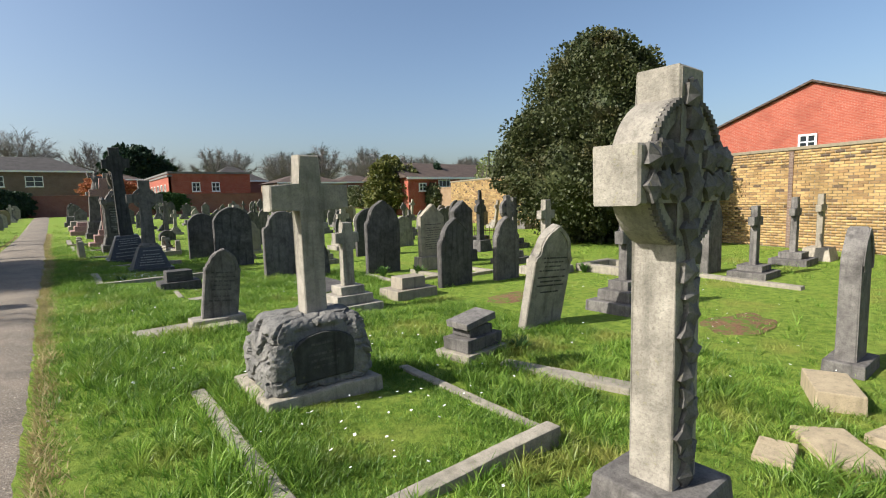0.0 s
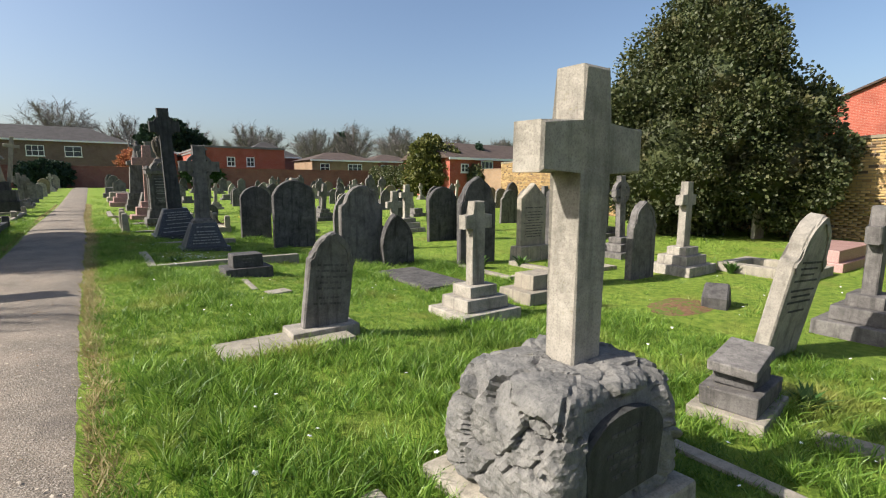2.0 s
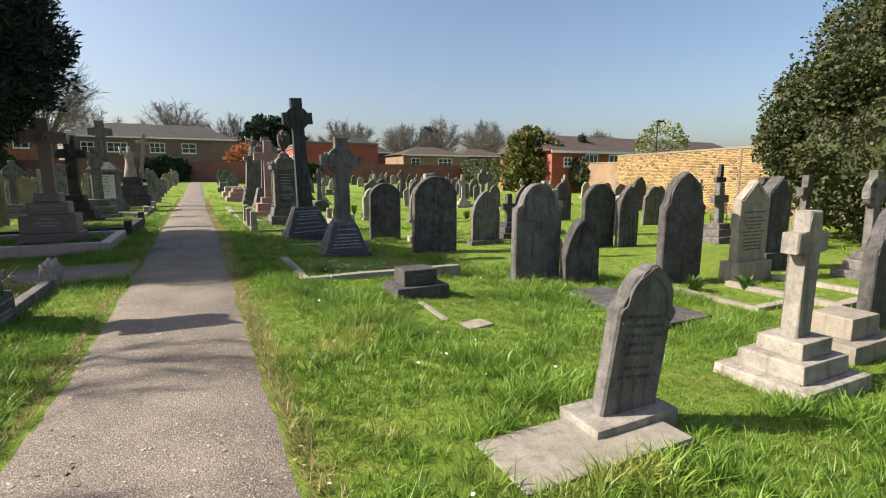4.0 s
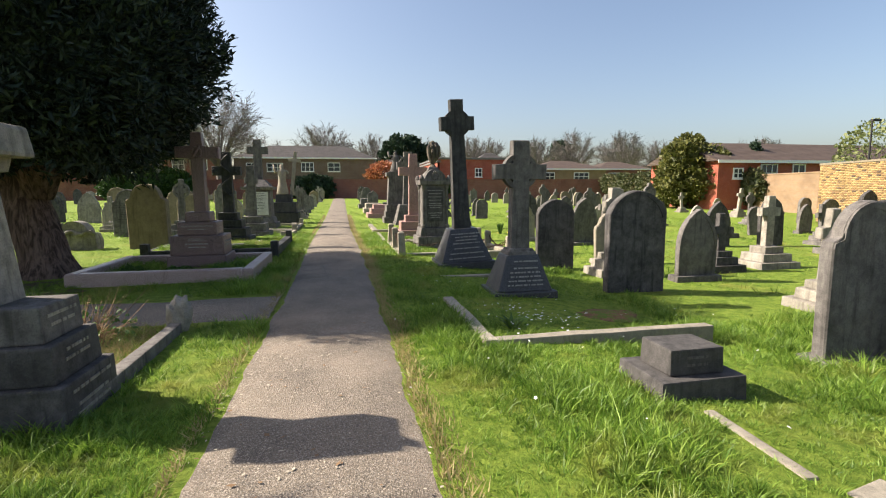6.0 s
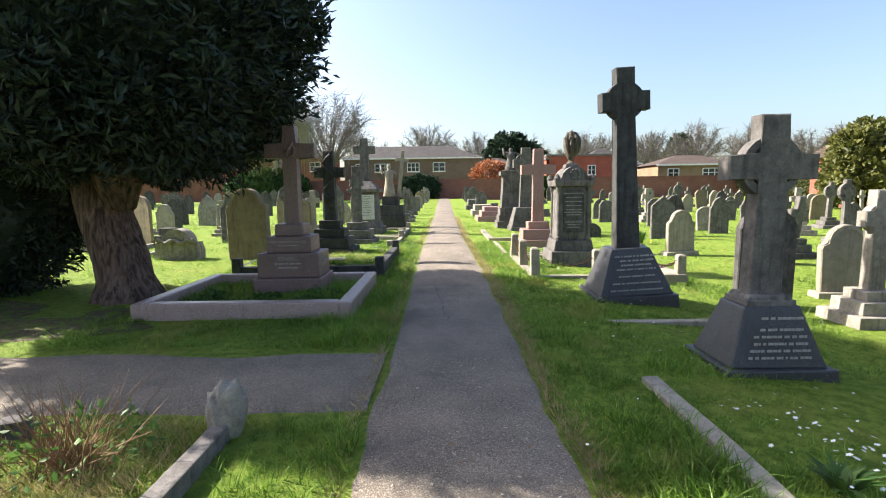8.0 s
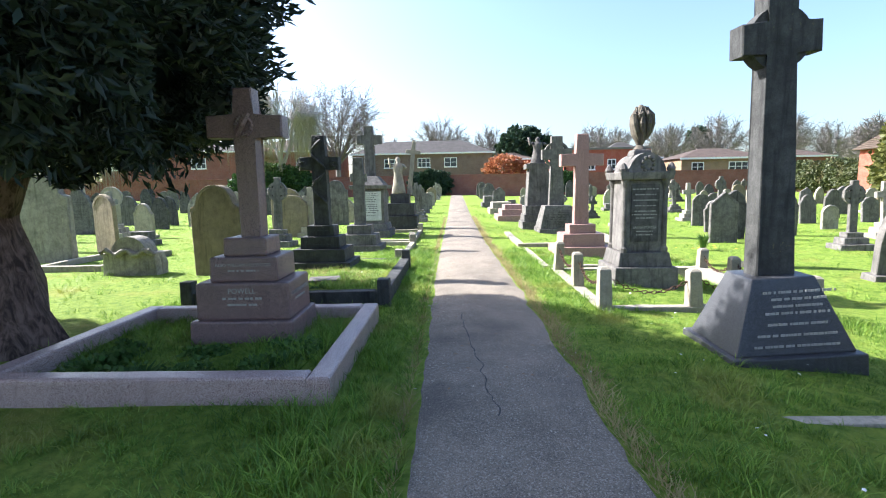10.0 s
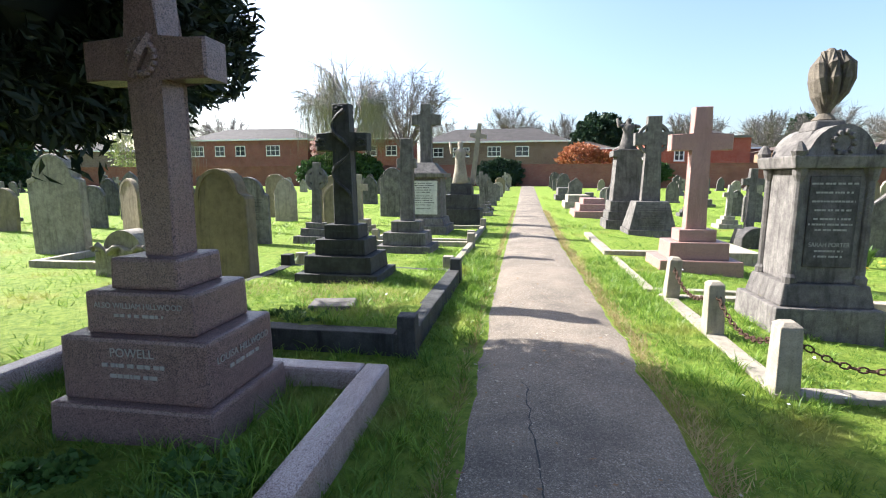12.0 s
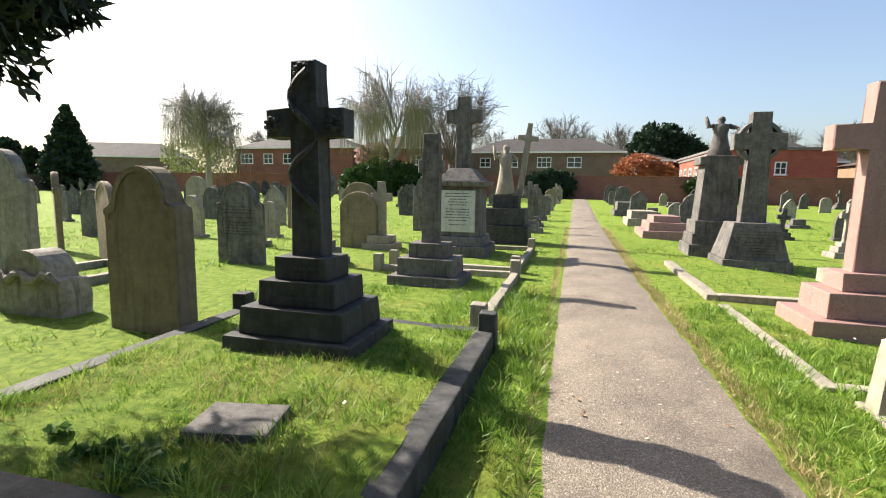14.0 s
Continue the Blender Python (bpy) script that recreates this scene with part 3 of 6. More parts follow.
# the ivy-carved wheel cross
def ivy_cross(x, y):
    e = thing("ivy_carved_cross", "grey stone wheel cross with carved ivy trail on its face", "gravestone", x, y)
    g0 = e.matrix_basis.translation.z
    bm = bmesh.new()
    box(bm, -0.30, 0.30, -0.30, 0.30, -0.2, 0.26 - g0, 0.02, 0.97)
    roughen(bm, 0.012, 4, 2)
    part("base_block", bm, STONE_GREY, e)
    bm = bmesh.new()
    box(bm, -0.2, 0.2, -0.19, 0.19, 0.26 - g0, 0.47 - g0, 0.016, 0.9)
    roughen(bm, 0.01, 5, 5)
    part("step", bm, STONE_GREY, e)
    b = 0.45 - g0
    top, az = 1.90 - g0, 1.47 - g0
    bm = bmesh.new()
    prism(bm, cross_outline(0.155, 0.64, top, az, 0.175, 0.175)[2:] + [(-0.09, b), (0.09, b)], -0.08, 0.08, 0.008)
    roughen(bm, 0.006, 4, 1)
    part("cross", bm, STONE_PALE, e)
    for k in range(4):
        bm = bmesh.new()
        ring_piece(bm, 0.178, 0.250, -0.065, 0.065, az + 0.09, 90 * k + 14, 90 * k + 76, 14)
        part("wheel_arc", bm, STONE_PALE, e)
        bm = bmesh.new()
        for i in range(12):
            a = radians(90 * k + 15 + 60 * i / 11)
            box(bm, 0.238 * math.cos(a) - 0.011, 0.238 * math.cos(a) + 0.011, -0.082, -0.055, az + 0.09 + 0.238 * math.sin(a) - 0.011, az + 0.09 + 0.238 * math.sin(a) + 0.011, 0.003)
        part("dogtooth", bm, STONE_GREY, e)
    # ivy leaves: raised five-lobed leaves on the front of shaft and arms
    rng = random.Random(4)

    def leaf(bm, lx, lz, size, turn):
        pts = []
        for i in range(10):
            a = turn + 2 * math.pi * i / 10
            r = size * (1.0 if i % 2 == 0 else 0.68)
            pts.append((lx + r * math.cos(a), lz + r * math.sin(a)))
        c = bm.verts.new((lx, -0.112, lz))
        vs = [bm.verts.new((px, -0.100 + 0.010 * rng.random(), pz)) for px, pz in pts]
        wall = [bm.verts.new((px, -0.074, pz)) for px, pz in pts]
        for i in range(10):
            j = (i + 1) % 10
            bm.faces.new((c, vs[j], vs[i]))
            bm.faces.new((vs[i], vs[j], wall[j], wall[i]))
    zz = b + 0.06
    i = 0
    while zz < top - 0.04:
        bm = bmesh.new()
        leaf(bm, 0.02 * math.sin(i * 2.4), zz, 0.056 + 0.010 * rng.random(), rng.random() * 6)
        part("carved_leaf", bm, STONE_GREY, e)
        zz += 0.072
        i += 1
    for sx in (-1, 1):
        for k in range(3):
            for row in (0.045, 0.135):
                bm = bmesh.new()
                leaf(bm, sx * (0.12 + 0.066 * k), az + row + 0.012 * (k % 2), 0.048 + 0.008 * rng.random(), rng.random() * 6)
                part("carved_leaf", bm, STONE_GREY, e)
    bm = bmesh.new()
    tube(bm, [Vector((0.03 * math.sin(k * 1.2), -0.085, b + 0.04 + k * (top - b - 0.08) / 30)) for k in range(31)], [0.011] * 31, 5)
    part("carved_stem", bm, STONE_GREY, e)
    return e


ivy_cross(1.66, 0.84)


# the cross on a rough rock
def rock_cross(x, y):
    LOW.append((x - 0.55, x + 0.55, y - 0.41, y + 0.41))
    e = thing("rock_cross", "plain stone cross standing on rough-hewn boulder", "gravestone", x, y, 0)
    bm = bmesh.new()
    box(bm, -0.56, 0.40, -0.42, 0.42, -0.2, 0.10, 0.02, 0.98)
    bmesh.ops.subdivide_edges(bm, edges=[d for d in bm.edges if d.calc_length() > 0.3], cuts=5, use_grid_fill=True)
    roughen(bm, 0.02, 4, 3)
    part("plinth", bm, STONE_KERB, e)
    bm = bmesh.new()
    bmesh.ops.create_icosphere(bm, subdivisions=6, radius=1.0)
    for v in bm.verts:
        p = v.co.copy()
        p /= (abs(p.x) ** 7 + abs(p.y) ** 7 + abs(p.z) ** 7) ** (1 / 7)
        f = 1.0 - 0.13 * max(0, p.z)
        q = Vector((p.x * 1.75 + 3.1, p.y * 1.4 + 1.7, p.z * 1.5 + 0.4))
        dist, pts = noise.voronoi(q + 0.18 * noise.noise_vector(q * 1.7))
        crack = smooth01((dist[1] - dist[0]) / 0.06)
        seed = pts[0]
        facet = noise.noise(seed * 7.3) * 0.11 + (q - seed).dot(noise.noise_vector(seed * 3.1)) * 0.20
        fine = noise.fractal(p * 7.0, 1.0, 2.0, 5)
        out = 1 + facet - 0.075 * (1 - crack) + 0.028 * fine + 0.012 * abs(noise.noise(p * 17))
        front = smooth01((-p.y - 0.90) / 0.06) * smooth01((0.66 - abs(p.x)) / 0.1) * smooth01((0.80 - abs(p.z - 0.02)) / 0.1)
        out = out * (1 - front) + 0.93 * front
        v.co = Vector((-0.07 + p.x * 0.43 * f * out, p.y * 0.37 * f * out, 0.36 + p.z * 0.295 * (1 + 0.6 * (out - 1))))
    part("boulder", bm, STONE_ROCK, e)
    bm = bmesh.new()
    o = [(-0.31, 0.17), (0.17, 0.17), (0.20, 0.40)] + [(-0.07 + 0.27 * math.cos(radians(a)), 0.40 + 0.14 * math.sin(radians(a))) for a in range(15, 180, 15)] + [(-0.34, 0.40)]
    prism(bm, o, -0.356, -0.30, 0.012)
    # the panel's black colour also stands in for shade on the boulder's front
    panel = part("inscription_panel", bm, BLACK_STONE, e, "smooth inscription panel, coloured dark for the shaded front")
    inscription(e, 0.42, 0.45, 0.24, -0.357, STONE_DARK, 3, 0.05).location.x = -0.07
    bm = bmesh.new()
    prism(bm, [(px, pz + 0.61) for px, pz in cross_outline(0.165, 0.66, 1.31, 0.88, 0.19, 0.19)], -0.085, 0.085, 0.012)
    roughen(bm, 0.006, 4, 6)
    part("cross", bm, STONE_PALE, e)
    return e


rock_cross(1.62, 3.82)
kerb_plot(0.72, 2.55, 1.90, 4.25, STONE_KERB, "low pale stone kerb round a daisied grave", 0.11, 0.06, "lf")
block_steps(2.49, 2.9, [(0.10, 1.9, 0.025)], STONE_KERB, "kerb stone nearly buried in grass", "kerb_stone")

# stones near the start
L1 = "grey weathered headstone standing in rough grass"
headstone(1.55, 6.68, 0.44, 0.98, "ogee", STONE_GREY, "small leaning grey headstone with broken scrolled top", lean=(3, 6), d=0.10, letters=STONE_DARK, plinth=0.0)
block_steps(1.53, 6.68, [(0.66, 0.34, 0.10)], STONE_PALE, "pale stone plinth under leaning headstone", "plinth")
block_steps(1.15, 6.55, [(1.15, 0.5, 0.03)], STONE_KERB, "cracked flat kerb slab sunk in grass", "ledger_slab")


def broken_tier(x, y):
    e = thing("broken_gravestone", "broken stepped grave base with fallen top slab", "gravestone", x, y, 8)
    for k, (w, d, z0, z1, tilt, m) in enumerate(((0.66, 0.46, 0.0, 0.10, 0, STONE_KERB), (0.54, 0.36, 0.10, 0.23, 0, STONE_GREY), (0.34, 0.26, 0.23, 0.34, 3, STONE_DARK), (0.50, 0.28, 0.355, 0.43, -6, STONE_GREY))):
        bm = bmesh.new()
        box(bm, -w / 2, w / 2, -d / 2, d / 2, z0 - (0.15 if k == 0 else 0), z1, 0.012)
        bmesh.ops.rotate(bm, verts=bm.verts, cent=(0, 0, z0), matrix=Matrix.Rotation(radians(tilt), 3, 'Y'))
        roughen(bm, 0.02, 5, k)
        part("tier" if k < 3 else "fallen_slab", bm, m, e)
    return e


broken_tier(3.38, 3.80)
block_steps(3.55, 2.75, [(0.20, 1.3, 0.05)], STONE_KERB, "long kerb stone sunk in grass", "kerb_stone", rz=16)
headstone(4.88, 4.15, 0.72, 1.34, "ogee", STONE_PALE, "tall leaning headstone with ogee top", lean=(9, 4), d=0.13, letters=STONE_DARK)
headstone(5.70, 1.10, 0.37, 1.34, "pointed", STONE_GREY, "narrow pointed headstone with column on its edge", d=0.16, plinth=0.12)
for (bx, by, bw, bd, bh, br) in ((4.75, 1.02, 0.55, 0.32, 0.15, 25), (3.78, 0.76, 0.55, 0.34, 0.06, 40), (3.42, 1.0, 0.34, 0.22, 0.05, 10), (4.3, 0.5, 0.5, 0.3, 0.06, -15)):
    block_steps(bx, by, [(bw, bd, bh)], SLAB_TAN, "broken tan stone slab lying in grass", "stone_slab", rz=br)
cross_on_steps(6.45, 3.85, 1.36, [(0.95, 0.75, 0.16), (0.68, 0.52, 0.15), (0.42, 0.32, 0.13)], 0.15, 0.40, 0.98, 0.17, 0.13, STONE_GREY, "grey stone cross on three stone steps")
cross_on_steps(3.45, 6.75, 1.36, [(0.88, 0.72, 0.12), (0.62, 0.50, 0.14), (0.40, 0.34, 0.13)], 0.155, 0.40, 1.05, 0.15, 0.13, STONE_PALE, "sunlit pale cross on three stone steps")
cross_on_steps(8.35, 6.9, 1.60, [(0.95, 0.8, 0.16), (0.68, 0.55, 0.16), (0.42, 0.36, 0.14)], 0.17, 0.46, 1.20, 0.17, 0.14, STONE_PALE, "pale stone cross on three steps")
cross_on_steps(10.6, 3.6, 1.38, [(0.8, 0.7, 0.12), (0.5, 0.45, 0.12)], 0.15, 0.46, 1.02, 0.15, 0.12, STONE_GREY, "grey cross near the brick wall")
cross_on_steps(12.9, 3.6, 1.50, [(0.85, 0.75, 0.14), (0.5, 0.45, 0.14)], 0.15, 0.48, 1.1, 0.15, 0.12, STONE_GREY, "grey cross on steps near brick wall")
cross_on_steps(14.0, 3.4, 1.55, [(0.8, 0.7, 0.3)], 0.15, 0.46, 1.15, 0.15, 0.12, STONE_BUFF, "tapering buff cross near brick wall", taper_base=0.3)
headstone(10.6, 4.4, 0.62, 1.52, "pointed", STONE_GREY, "narrow pointed grey headstone", d=0.16)
headstone(14.9, 10.0, 0.62, 1.45, "round", STONE_GREY, L1)
headstone(15.2, 8.4, 0.6, 1.0, "round", STONE_BUFF, "small rounded buff headstone")
headstone(15.6, 7.6, 0.6, 1.05, "round", STONE_GREY, "small rounded grey headstone")
block_steps(11.6, 5.6, [(2.2, 0.9, 0.16), (2.0, 0.7, 0.22)], GRANITE_PINK, "pink granite ledger tomb on plinth", "ledger_tomb")
headstone(3.88, 10.62, 0.84, 1.53, "shoulder", STONE_GREY, "tall round-topped headstone with shoulders", d=0.13, plinth=0.08)
headstone(4.52, 10.35, 0.66, 1.02, "pointed", STONE_DARK, "blackened leaning headstone with broken head", lean=(8, -9), d=0.13)
block_steps(4.1, 8.95, [(0.8, 1.7, 0.06)], STONE_DARK, "dark flat ledger slab", "ledger_slab")
headstone(5.9, 9.7, 0.88, 1.68, "ogee", STONE_DARK, "tall dark headstone with ogee head in grass", d=0.13)
headstone(7.5, 13.1, 0.92, 1.44, "round", STONE_DARK, "broad dark round-topped headstone", d=0.12)
headstone(8.1, 12.8, 0.6, 1.4, "pointed", STONE_DARK, "narrow dark pointed headstone in grass")
headstone(7.1, 9.4, 0.72, 1.56, "gable", STONE_BUFF, "buff gabled headstone with ruled lettering", d=0.14, plinth=0.3, letters=STONE_DARK)
headstone(8.4, 9.8, 0.66, 1.62, "gable", STONE_DARK, "dark gabled headstone on a plinth", d=0.22, plinth=0.3)
headstone(6.02, 7.22, 0.80, 1.32, "ogee", STONE_DARK, "dark headstone with curved top", d=0.13)
headstone(7.2, 7.0, 0.66, 1.28, "ogee", STONE_GREY, "grey headstone with shouldered ogee top", d=0.13)
block_steps(1.71, 10.2, [(0.70, 0.56, 0.15), (0.44, 0.36, 0.19)], STONE_DARK, "two-tier dark stone block in grass", "grave_base", letters=STONE_GREY)
block_steps(4.75, 7.0, [(0.85, 0.6, 0.16), (0.5, 0.36, 0.2)], STONE_BUFF, "two-tier buff stone block in grass")
headstone(3.5, 16.35, 0.80, 1.42, "round", STONE_DARK, "dark round-topped headstone behind wheel cross", d=0.13)
headstone(3.75, 13.95, 0.98, 1.60, "round", STONE_DARK, "broad dark headstone with crumbling edge", d=0.16)
kerb_plot(0.5, 3.05, 11.25, 13.2, STONE_KERB, "low stone kerb round a grave with white flowers", 0.13, 0.11, "lf")
cross_on_steps(1.72, 13.7, 2.17, [(0.94, 0.76, 0.07), (0.80, 0.62, 0.50)], 0.215, 0.76, 1.64, 0.20, 0.17, STONE_GREY, "grey wheel cross on dark tapered granite base", foot=0.29, step_mat=GRANITE_DARK, wheel=0.235, rim=0.045, collar=0.42, taper_base=0.42, letters=LETTER_PALE, flare=1.12)
cross_on_steps(1.57, 16.4, 3.18, [(1.12, 0.95, 0.12), (1.0, 0.80, 0.62)], 0.22, 0.66, 2.62, 0.24, 0.20, BLACK_STONE, "tall slender dark cross on lettered granite base", foot=0.34, step_mat=GRANITE_DARK, wheel=0.235, taper_base=0.48, letters=LETTER_PALE, lean=(1.5, -3), flare=1.15)
block_steps(1.55, 9.35, [(0.08, 0.8, 0.02)], STONE_KERB, "kerb stone sunk in tufted grass", "kerb_stone", rz=-4)
block_steps(1.76, 8.78, [(0.32, 0.22, 0.018)], STONE_KERB, "flat pale stone sunk in grass", "stone_slab", rz=12)
block_steps(1.7, 15.0, [(1.9, 0.12, 0.05)], STONE_KERB, "kerb stone sunk in grass", "kerb_stone")

# ---- monuments along the path ----


def letter_line(parent, text, size, x, y, z, rot, mat, squeeze=1.0):
    cu = bpy.data.curves.new("lettering", 'FONT')
    cu.body, cu.size, cu.extrude, cu.align_x = text, size, 0.0015, 'CENTER'
    tmp = new("lettering", cu)
    bpy.context.view_layer.update()
    me = bpy.data.meshes.new_from_object(tmp)
    bpy.data.objects.remove(tmp)
    me.materials.clear()
    me.materials.append(mat)
    ob = new("lettering", me)
    ob.parent = parent
    ob.matrix_basis = pose(x, y, z, 90, 0, rot) @ Matrix.Diagonal((squeeze, 1, 1, 1))
    return tagged(ob, kind="stuff")


def urn_monument(x, y):
    e = thing("urn_monument", "carved stone pedestal monument topped by draped urn", "monument", x, y)
    for name, w, d, z0, z1, tp in (("step", 1.15, 1.1, -0.2, 0.30, 0.97), ("step", 0.98, 0.92, 0.30, 0.52, 0.9), ("die", 0.74, 0.70, 0.52, 1.62, 0.96), ("cornice", 0.92, 0.88, 1.62, 1.74, 1.06), ("cap", 0.74, 0.70, 1.74, 1.98, 0.55), ("neck", 0.36, 0.36, 1.98, 2.08, 0.8)):
        bm = bmesh.new()
        box(bm, -w / 2, w / 2, -d / 2, d / 2, z0, z1, 0.02, tp)
        part(name, bm, STONE_GREY, e)
    for sx in (-1, 1):
        for sy in (-1, 1):
            bm = bmesh.new()
            lathe(bm, [(0.075, 0.52), (0.075, 0.58), (0.05, 0.61), (0.046, 1.5), (0.07, 1.56), (0.08, 1.62)], 10, sx * 0.36, sy * 0.34)
            part("corner_column", bm, STONE_GREY, e)
            bm = bmesh.new()
            lathe(bm, [(0.06, 1.72), (0.085, 1.78), (0.05, 1.84), (0.02, 1.87)], 8, sx * 0.42, sy * 0.40)
            part("finial", bm, STONE_GREY, e)
    bm = bmesh.new()
    ring_piece(bm, 0.0, 0.34, -0.42, 0.42, 1.68, 10, 170, 12)
    part("arched_pediment", bm, STONE_GREY, e)
    bm = bmesh.new()
    for i in range(9):
        a = 2 * math.pi * i / 9
        lathe(bm, [(0.03, -0.03), (0.035, 0.0), (0.02, 0.03)], 6, 0, 0)
        vs = list(bm.verts)[-18:]
        for v in vs:
            v.co = Vector((0.10 * math.cos(a) + v.co.x, -0.43 - v.co.z, 1.85 + 0.10 * math.sin(a) + v.co.y))
    part("carved_rosette", bm, STONE_GREY, e)
    bm = bmesh.new()
    box(bm, -0.25, 0.25, -0.365, -0.34, 0.68, 1.55, 0.008)
    part("inscription_panel", bm, STONE_DARK, e)
    inscription(e, 0.60, 1.47, 0.98, -0.367, LETTER_PALE, 2, 0.052)
    letter_line(e, "SARAH PORTER", 0.06, 0.0, -0.366, 0.88, 0, LETTER_PALE)
    inscription(e, 0.55, 0.83, 0.76, -0.367, LETTER_PALE, 3, 0.052)
    bm = bmesh.new()
    lathe(bm, [(0.10, 2.06), (0.12, 2.09), (0.055, 2.15), (0.08, 2.19), (0.15, 2.30), (0.19, 2.45), (0.19, 2.55), (0.18, 2.60), (0.12, 2.68), (0.03, 2.76)], 18)
    part("urn", bm, URN_STONE, e, "sooty brown urn")
    bm = bmesh.new()
    for k in range(5):
        a0 = -2.6 + k * 0.62
        tube(bm, [Vector(((0.10, 0.20, 0.21, 0.17, 0.10)[t] * math.cos(a0 + t * 0.12), (0.10, 0.20, 0.21, 0.17, 0.10)[t] * math.sin(a0 + t * 0.12), 2.70 - 0.115 * t)) for t in range(5)], [0.045, 0.055, 0.05, 0.045, 0.02], 7)
    part("carved_drape", bm, URN_STONE, e)
    e.scale = (0.84, 0.84, 1.0)
    return e


urn_monument(1.60, 19.75)
kerb_plot(0.45, 3.15, 17.78, 20.75, STONE_KERB, "low kerb round the urn monument plot", 0.16, 0.09, "lrfb")


def chain_post(x, y, rz):
    e = thing("chain_post", "short square stone post for hanging chain", "post", x, y, rz, group="posts round the urn plot", lean=(random.uniform(-3, 3), random.uniform(-3, 3)))
    bm = bmesh.new()
    box(bm, -0.085, 0.085, -0.085, 0.085, -0.1, 0.50, 0.014, 0.84)
    roughen(bm, 0.01, 6, x)
    part("shaft", bm, STONE_BUFF, e)
    bm = bmesh.new()
    box(bm, -0.073, 0.073, -0.073, 0.073, 0.498, 0.53, 0.008, 0.55)
    part("cap", bm, STONE_BUFF, e)


def chain(a, b):
    a, b = Vector(a), Vector(b)
    e = thing("iron_chain", "rusty sagging iron chain between posts", "chain", a.x, a.y, 0, a.z)
    d = b - a
    n = max(6, int(d.length / 0.055))
    link = None
    for k in range(n):
        t = (k + 0.5) / n
        p = d * t - Vector((0, 0, 0.22 * 4 * t * (1 - t)))
        ang = math.degrees(math.atan2(d.y, d.x))
        if link is None:
            bm = bmesh.new()
            ring = [Vector((0.036 * math.cos(2 * math.pi * i / 8), 0, 0.021 * math.sin(2 * math.pi * i / 8))) for i in range(9)]
            tube(bm, ring, [0.007] * 9, 4)
            link = part("link", bm, RUST, e)
            ob = link
        else:
            ob = new("link", link.data)
            ob.parent = e
        slope = -0.22 * 4 * (1 - 2 * t) / d.length
        ob.matrix_basis = Matrix.Translation(p) @ pose(0, 0, 0, 0, 0, ang) @ pose(0, 0, 0, 90 * (k % 2), math.degrees(-math.atan(slope)), 0)


posts = [(0.53, 17.87), (0.53, 19.16), (0.55, 20.6), (1.62, 17.87), (3.07, 17.9), (3.07, 19.6), (3.07, 20.6)]
for px, py in posts:
    chain_post(px, py, 0)
for i, j in ((0, 1), (1, 2), (0, 3), (3, 4), (4, 5), (5, 6)):
    za, zb = ground_z(*posts[i]) + 0.44, ground_z(*posts[j]) + 0.44
    chain((*posts[i], za), (*posts[j], zb))

cross_on_steps(1.55, 23.05, 2.66, [(1.28, 1.0, 0.20), (0.92, 0.70, 0.28), (0.58, 0.44, 0.20)], 0.26, 0.94, 1.98, 0.25, 0.22, GRANITE_PINK, "pink granite cross on three pink steps", foot=0.33)
kerb_plot(0.34, 2.7, 20.95, 23.75, STONE_KERB, "low kerb round the pink cross plot", 0.13, 0.07, "lf")
kerb_plot(0.28, 3.1, 24.05, 27.4, STONE_KERB, "stone kerb round a grassy grave plot", 0.16, 0.14, "lfr")
cross_on_steps(2.12, 28.5, 3.2, [(1.3, 1.2, 0.18), (1.2, 1.05, 0.75)], 0.36, 0.98, 2.45, 0.32, 0.26, STONE_GREY, "large grey wheel cross on tapered stone base", foot=0.5, wheel=0.40, taper_base=0.3, letters=STONE_DARK)
cross_on_steps(1.72, 29.8, 2.36, [(1.25, 1.15, 0.30), (1.1, 1.0, 0.25), (0.98, 0.9, 0.30)], 0.66, 0.92, 2.16, 0.16, 0.66, STONE_GREY, "tall grey pedestal with carved figure on top", foot=0.84, worn=0.012)
headstone(4.2, 27.0, 0.7, 0.5, "round", STONE_DARK, "low dark boulder-like headstone", d=0.4, panel=False)
cross_on_steps(4.3, 27.6, 1.9, [(0.7, 0.6, 0.4)], 0.16, 0.5, 1.5, 0.15, 0.14, STONE_GREY, "weathered grey cross with a figure", taper_base=0.3)


def figure_on(x, y, z, h, mat, label):
    """A robed statue, kept as plain masses."""
    bm = bmesh.new()
    lathe(bm, [(0.25, 0), (0.27, 0.04), (0.2, 0.3 * h), (0.15, 0.55 * h), (0.19, 0.72 * h), (0.17, 0.80 * h), (0.06, 0.85 * h), (0.095, 0.92 * h), (0.075, 0.98 * h), (0.02, h)], 14)
    for sx, tip in ((-1, (-0.34, -0.02, 0.98 * h)), (1, (0.30, -0.1, 0.70 * h))):
        tube(bm, [Vector((sx * 0.16, 0, 0.77 * h)), Vector((sx * 0.27, -0.05, 0.72 * h)), Vector(tip)], [0.065, 0.055, 0.04], 7)
    roughen(bm, 0.03, 5, x)
    ob = finish(bm, "statue", mat, smooth=True)
    ob.matrix_basis = pose(x, y, z)
    return tagged(ob, label, "statue")


figure_on(1.72, 29.8, ground_z(1.72, 29.8) + 2.33, 0.95, STONE_GREY, "small weathered stone figure on tall pedestal")


